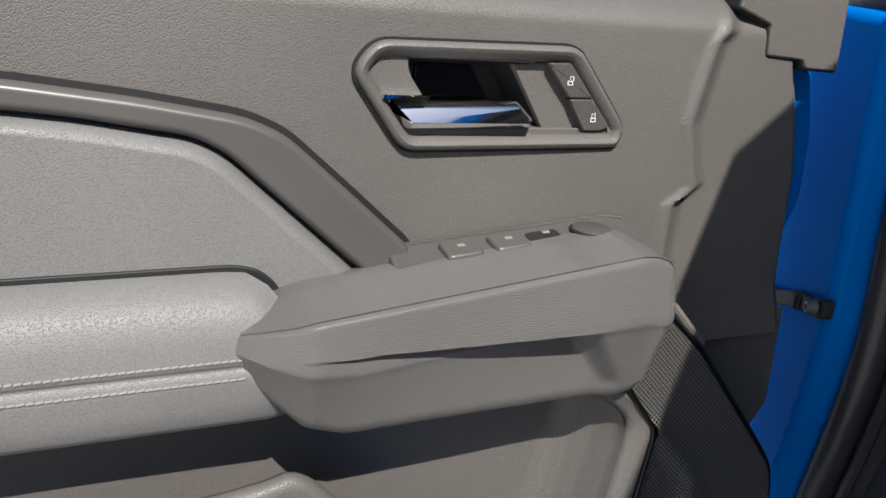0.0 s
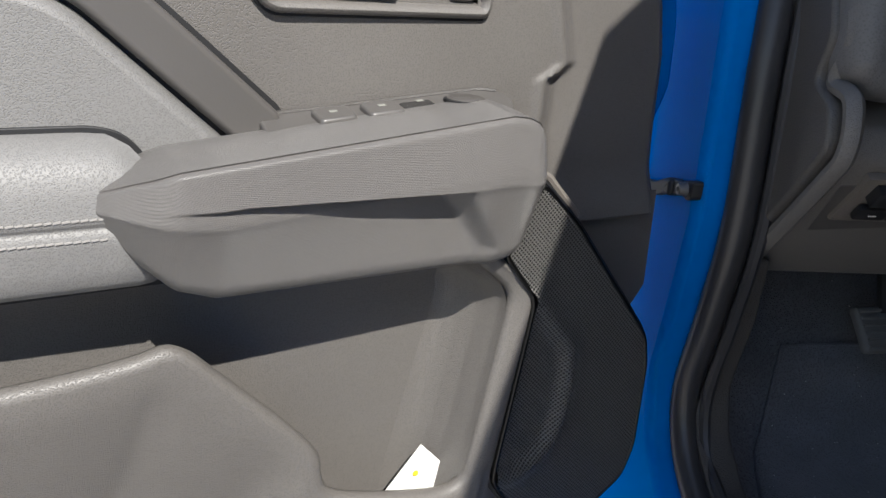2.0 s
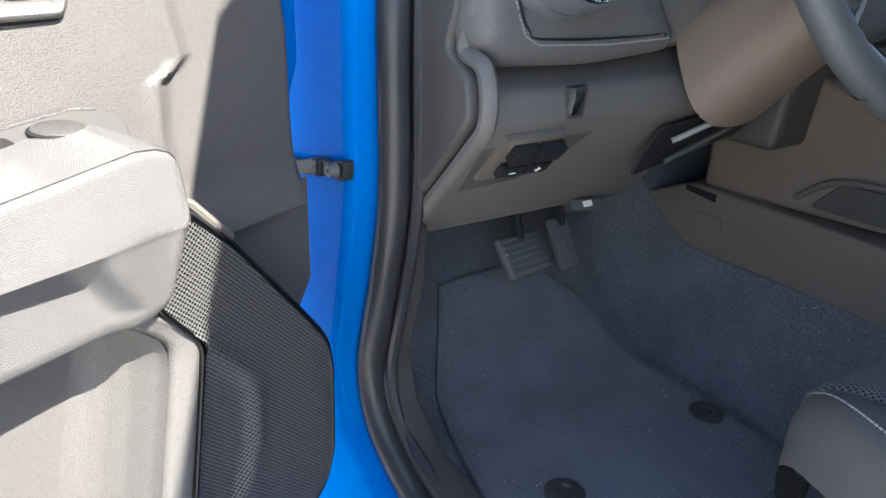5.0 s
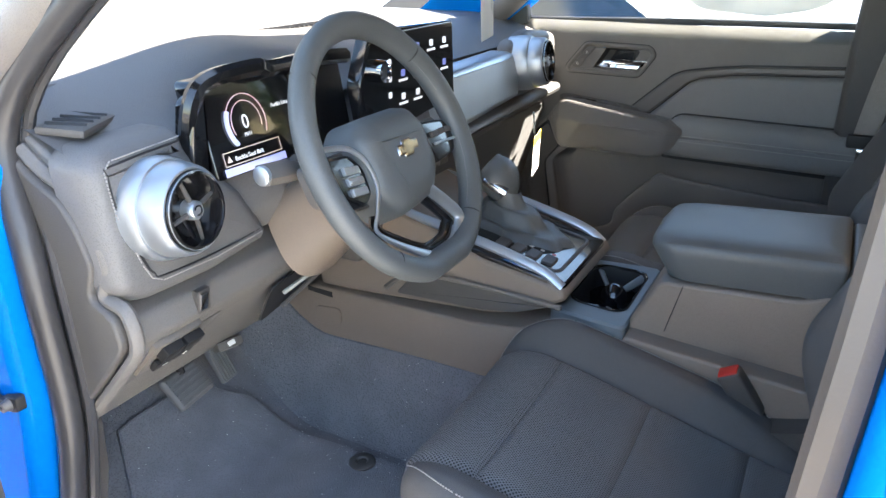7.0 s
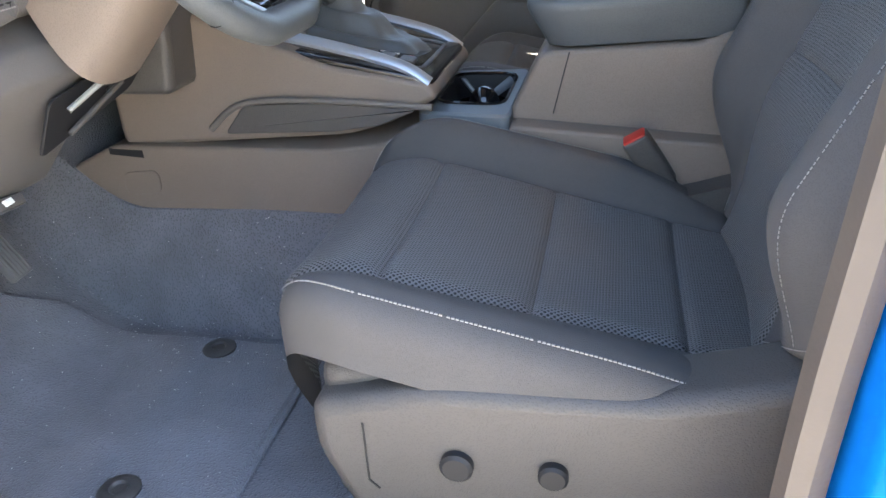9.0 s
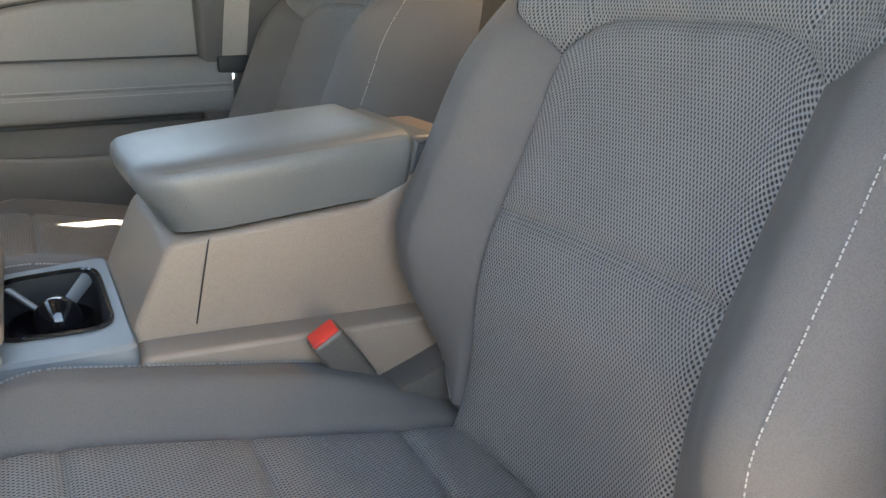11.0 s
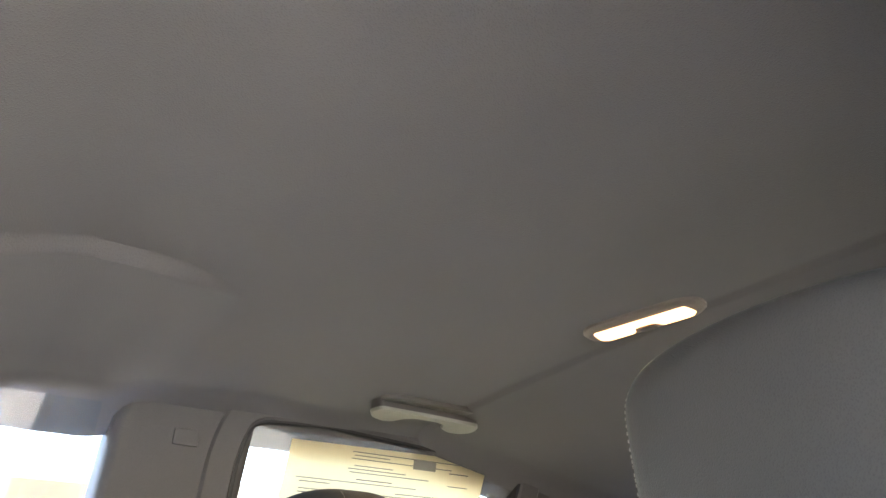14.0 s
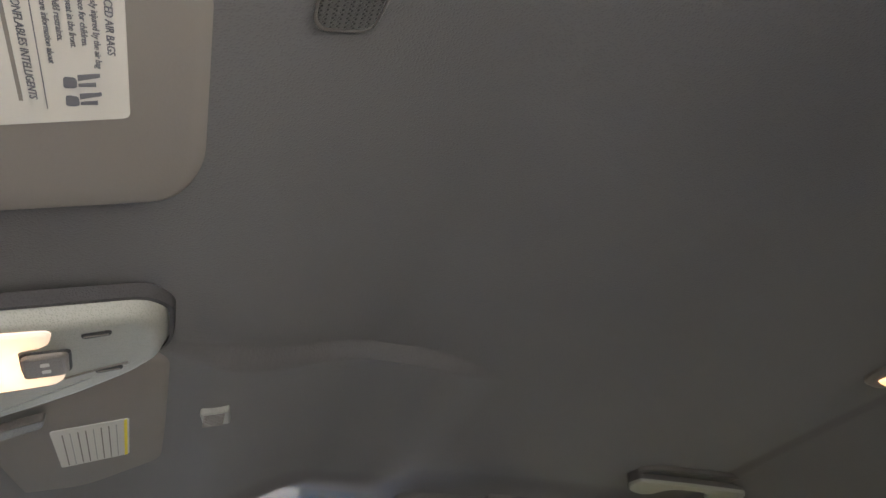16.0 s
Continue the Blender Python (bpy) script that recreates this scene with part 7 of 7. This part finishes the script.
part("rear_door_panel", plate([(-0.14, 0.72), (-0.14, 1.44), (-1.2, 1.46), (-1.2, 0.72)], -0.79, -0.70, yz(), 0.01), PLASTIC_DARK, lside)
part("c_pillar", plate([(-0.74, 1.44), (-0.76, 1.86), (-1.22, 1.86), (-1.15, 1.44)], -0.77, -0.70, lambda a, b, d: (d + lean(b), a, b), 0.012), PLASTIC_DARK, lside)
lglass = thing("rear_side_window", "tinted rear side window glass", "window")
part("pane", patch(lambda u, v: (-0.74 + lean(1.45 + 0.4 * v), u, 1.45 + 0.4 * v), -0.76, -0.14, 0, 1, 3, 3), PRIVACY, lglass).visible_shadow = False

# ---- outside ----
FASCIA = material("red_brown_fascia", (0.30, 0.12, 0.08), 0.8, vary=0.12, blotch=1.0)
WALL = material("pale_wall", (0.36, 0.32, 0.26), 0.9, grain=0.3, size=0.02, vary=0.12, blotch=1.5)
CARP = [material("parked_car_paint", c, 0.3, metal=0.3, coat=1.0, vary=0.03) for c in ((0.55, 0.56, 0.57), (0.08, 0.11, 0.16), (0.6, 0.6, 0.58), (0.35, 0.05, 0.04))]
TINT = material("dark_car_glass", (0.02, 0.025, 0.03), 0.08, vary=0.1)
WHEELM = material("tyre", (0.02, 0.02, 0.02), 0.8, vary=0.2)


def parked_car(m, mat, label):
    c = thing("parked_car", label, "car", "parked cars", m=m)
    prof = rounded([(-2.2, 0.35), (-2.2, 0.8), (-1.7, 0.95), (-1.1, 1.0), (-0.5, 1.45), (0.8, 1.47), (1.5, 1.02), (2.15, 0.92), (2.2, 0.35)], 0.12)
    part("body", rings([(inset(prof, 0.08), -0.88), (prof, -0.78), (prof, 0.78), (inset(prof, 0.08), 0.88)], lambda a, b, d: (d, a, b)), mat, c)
    gl = rounded([(-0.95, 1.02), (-0.45, 1.38), (0.75, 1.40), (1.3, 1.03)], 0.05)
    for s in (-1, 1):
        part("side_glass", plate(gl, s * 0.80, s * 0.885, lambda a, b, d: (d, a, b), 0.01), TINT, c)
        for y in (-1.4, 1.4):
            w = part("wheel", disc_ring((s * 0.80, y, 0.33), (s, 0, 0), [(0.33, -0.1), (0.33, 0.08), (0.22, 0.1), (0.2, 0.07), (0.0, 0.08)], 24), WHEELM, c)
            part("rim", disc_ring((s * 0.86, y, 0.33), (s, 0, 0), [(0.2, 0.0), (0.19, 0.03), (0.06, 0.04), (0.0, 0.05)], 20), SATIN, w)
    return c


for k, (x, y, rz, mt, lab) in enumerate(((5.0, -4.2, 20, 2, "white parked car in the lot"), (5.6, -1.2, 10, 0, "silver parked car in the lot"), (5.2, 2.4, 5, 2, "white parked car in the lot"), (6.0, -7.6, 25, 2, "white parked car in the lot"),
                                         (5.5, 6.0, 0, 3, "red parked car in the lot"), (9.5, -5.5, 0, 0, "silver parked car far across the lot"), (-6.5, 1.5, 90, 0, "silver parked car behind the open door"))):
    parked_car(pose(x, y, 0.1, 0, 0, rz), CARP[mt], lab)
bld = thing("building", "low cream commercial building", "building")
part("wall", plate([(-16, 0.1), (8, 0.1), (8, 4.6), (-16, 4.6)], 16.0, 24.0, yz(), 0.05), WALL, bld)
part("fascia", plate([(-16.1, 3.6), (8.1, 3.6), (8.1, 4.3), (-16.1, 4.3)], 15.9, 16.0, yz(), 0.02), FASCIA, bld)
for k in range(6):
    part("window", plate([(-14 + 3.6 * k, 0.9), (-12 + 3.6 * k, 0.9), (-12 + 3.6 * k, 3.0), (-14 + 3.6 * k, 3.0)], 15.98, 15.93, yz(), 0.02), CARP[0], bld)
bld2 = thing("building", "tall pale block far behind the lot", "building")
part("wall", plate([(6.5, 0.1), (10, 0.1), (10, 14), (6.5, 14)], 60, 66, yz(), 0.05), WALL, bld2)
LEAF = material("leaves", (0.07, 0.13, 0.03), 0.7, vary=0.4, blotch=0.4)
BARK = material("bark", (0.12, 0.09, 0.07), 0.9, grain=0.8, size=0.02, vary=0.3)


def tree(x, y, h, seed):
    r = random.Random(seed)
    t = thing("tree", "leafy green tree at the edge of the lot", "tree", "trees", m=Matrix.Translation((x, y, 0.1)))
    bm = tube([(0, 0, 0), (0.05, 0.02, h * 0.3), (0, 0.05, h * 0.6), (0.05, 0, h * 0.85)], [0.16, 0.13, 0.09, 0.03], 8)
    limbs = [bm]
    ends = []
    for k in range(9):
        a, z = r.uniform(0, 6.28), h * r.uniform(0.3, 0.75)
        e = Vector((math.cos(a), math.sin(a), 0.7)) * h * r.uniform(0.16, 0.28)
        limbs.append(tube([(0, 0, z), Vector((0, 0, z)) + e * 0.5 + Vector((0, 0, 0.1)), Vector((0, 0, z)) + e], [0.05, 0.035, 0.015], 6))
        ends.append(Vector((0, 0, z)) + e)
    part("trunk", join(*limbs), BARK, t)
    vs, fs = [], []
    for k in range(2600):
        c = r.choice(ends) + Vector((r.gauss(0, 1), r.gauss(0, 1), r.gauss(0, 0.9))) * h * 0.09
        q = Euler((r.uniform(0, 6), r.uniform(0, 6), r.uniform(0, 6))).to_matrix()
        s = r.uniform(0.06, 0.13)
        n = len(vs)
        vs += [c + q @ Vector(p) * s for p in ((-1, 0, 0), (0, -0.5, 0.1), (1, 0, 0), (0, 0.5, 0.1))]
        fs.append((n, n + 1, n + 2, n + 3))
    me = bpy.data.meshes.new("crown")
    me.from_pydata(vs, [], fs)
    me.materials.append(LEAF)
    ob = new("crown", me)
    ob.parent = t
    return t


tree(9.0, -13.5, 5.5, 1)
tree(13.0, -10.5, 6.0, 2)
tree(4.0, -17.0, 6.0, 3)
tree(-3.5, -16.0, 6.5, 4)
tree(0.5, -18.0, 6.0, 5)
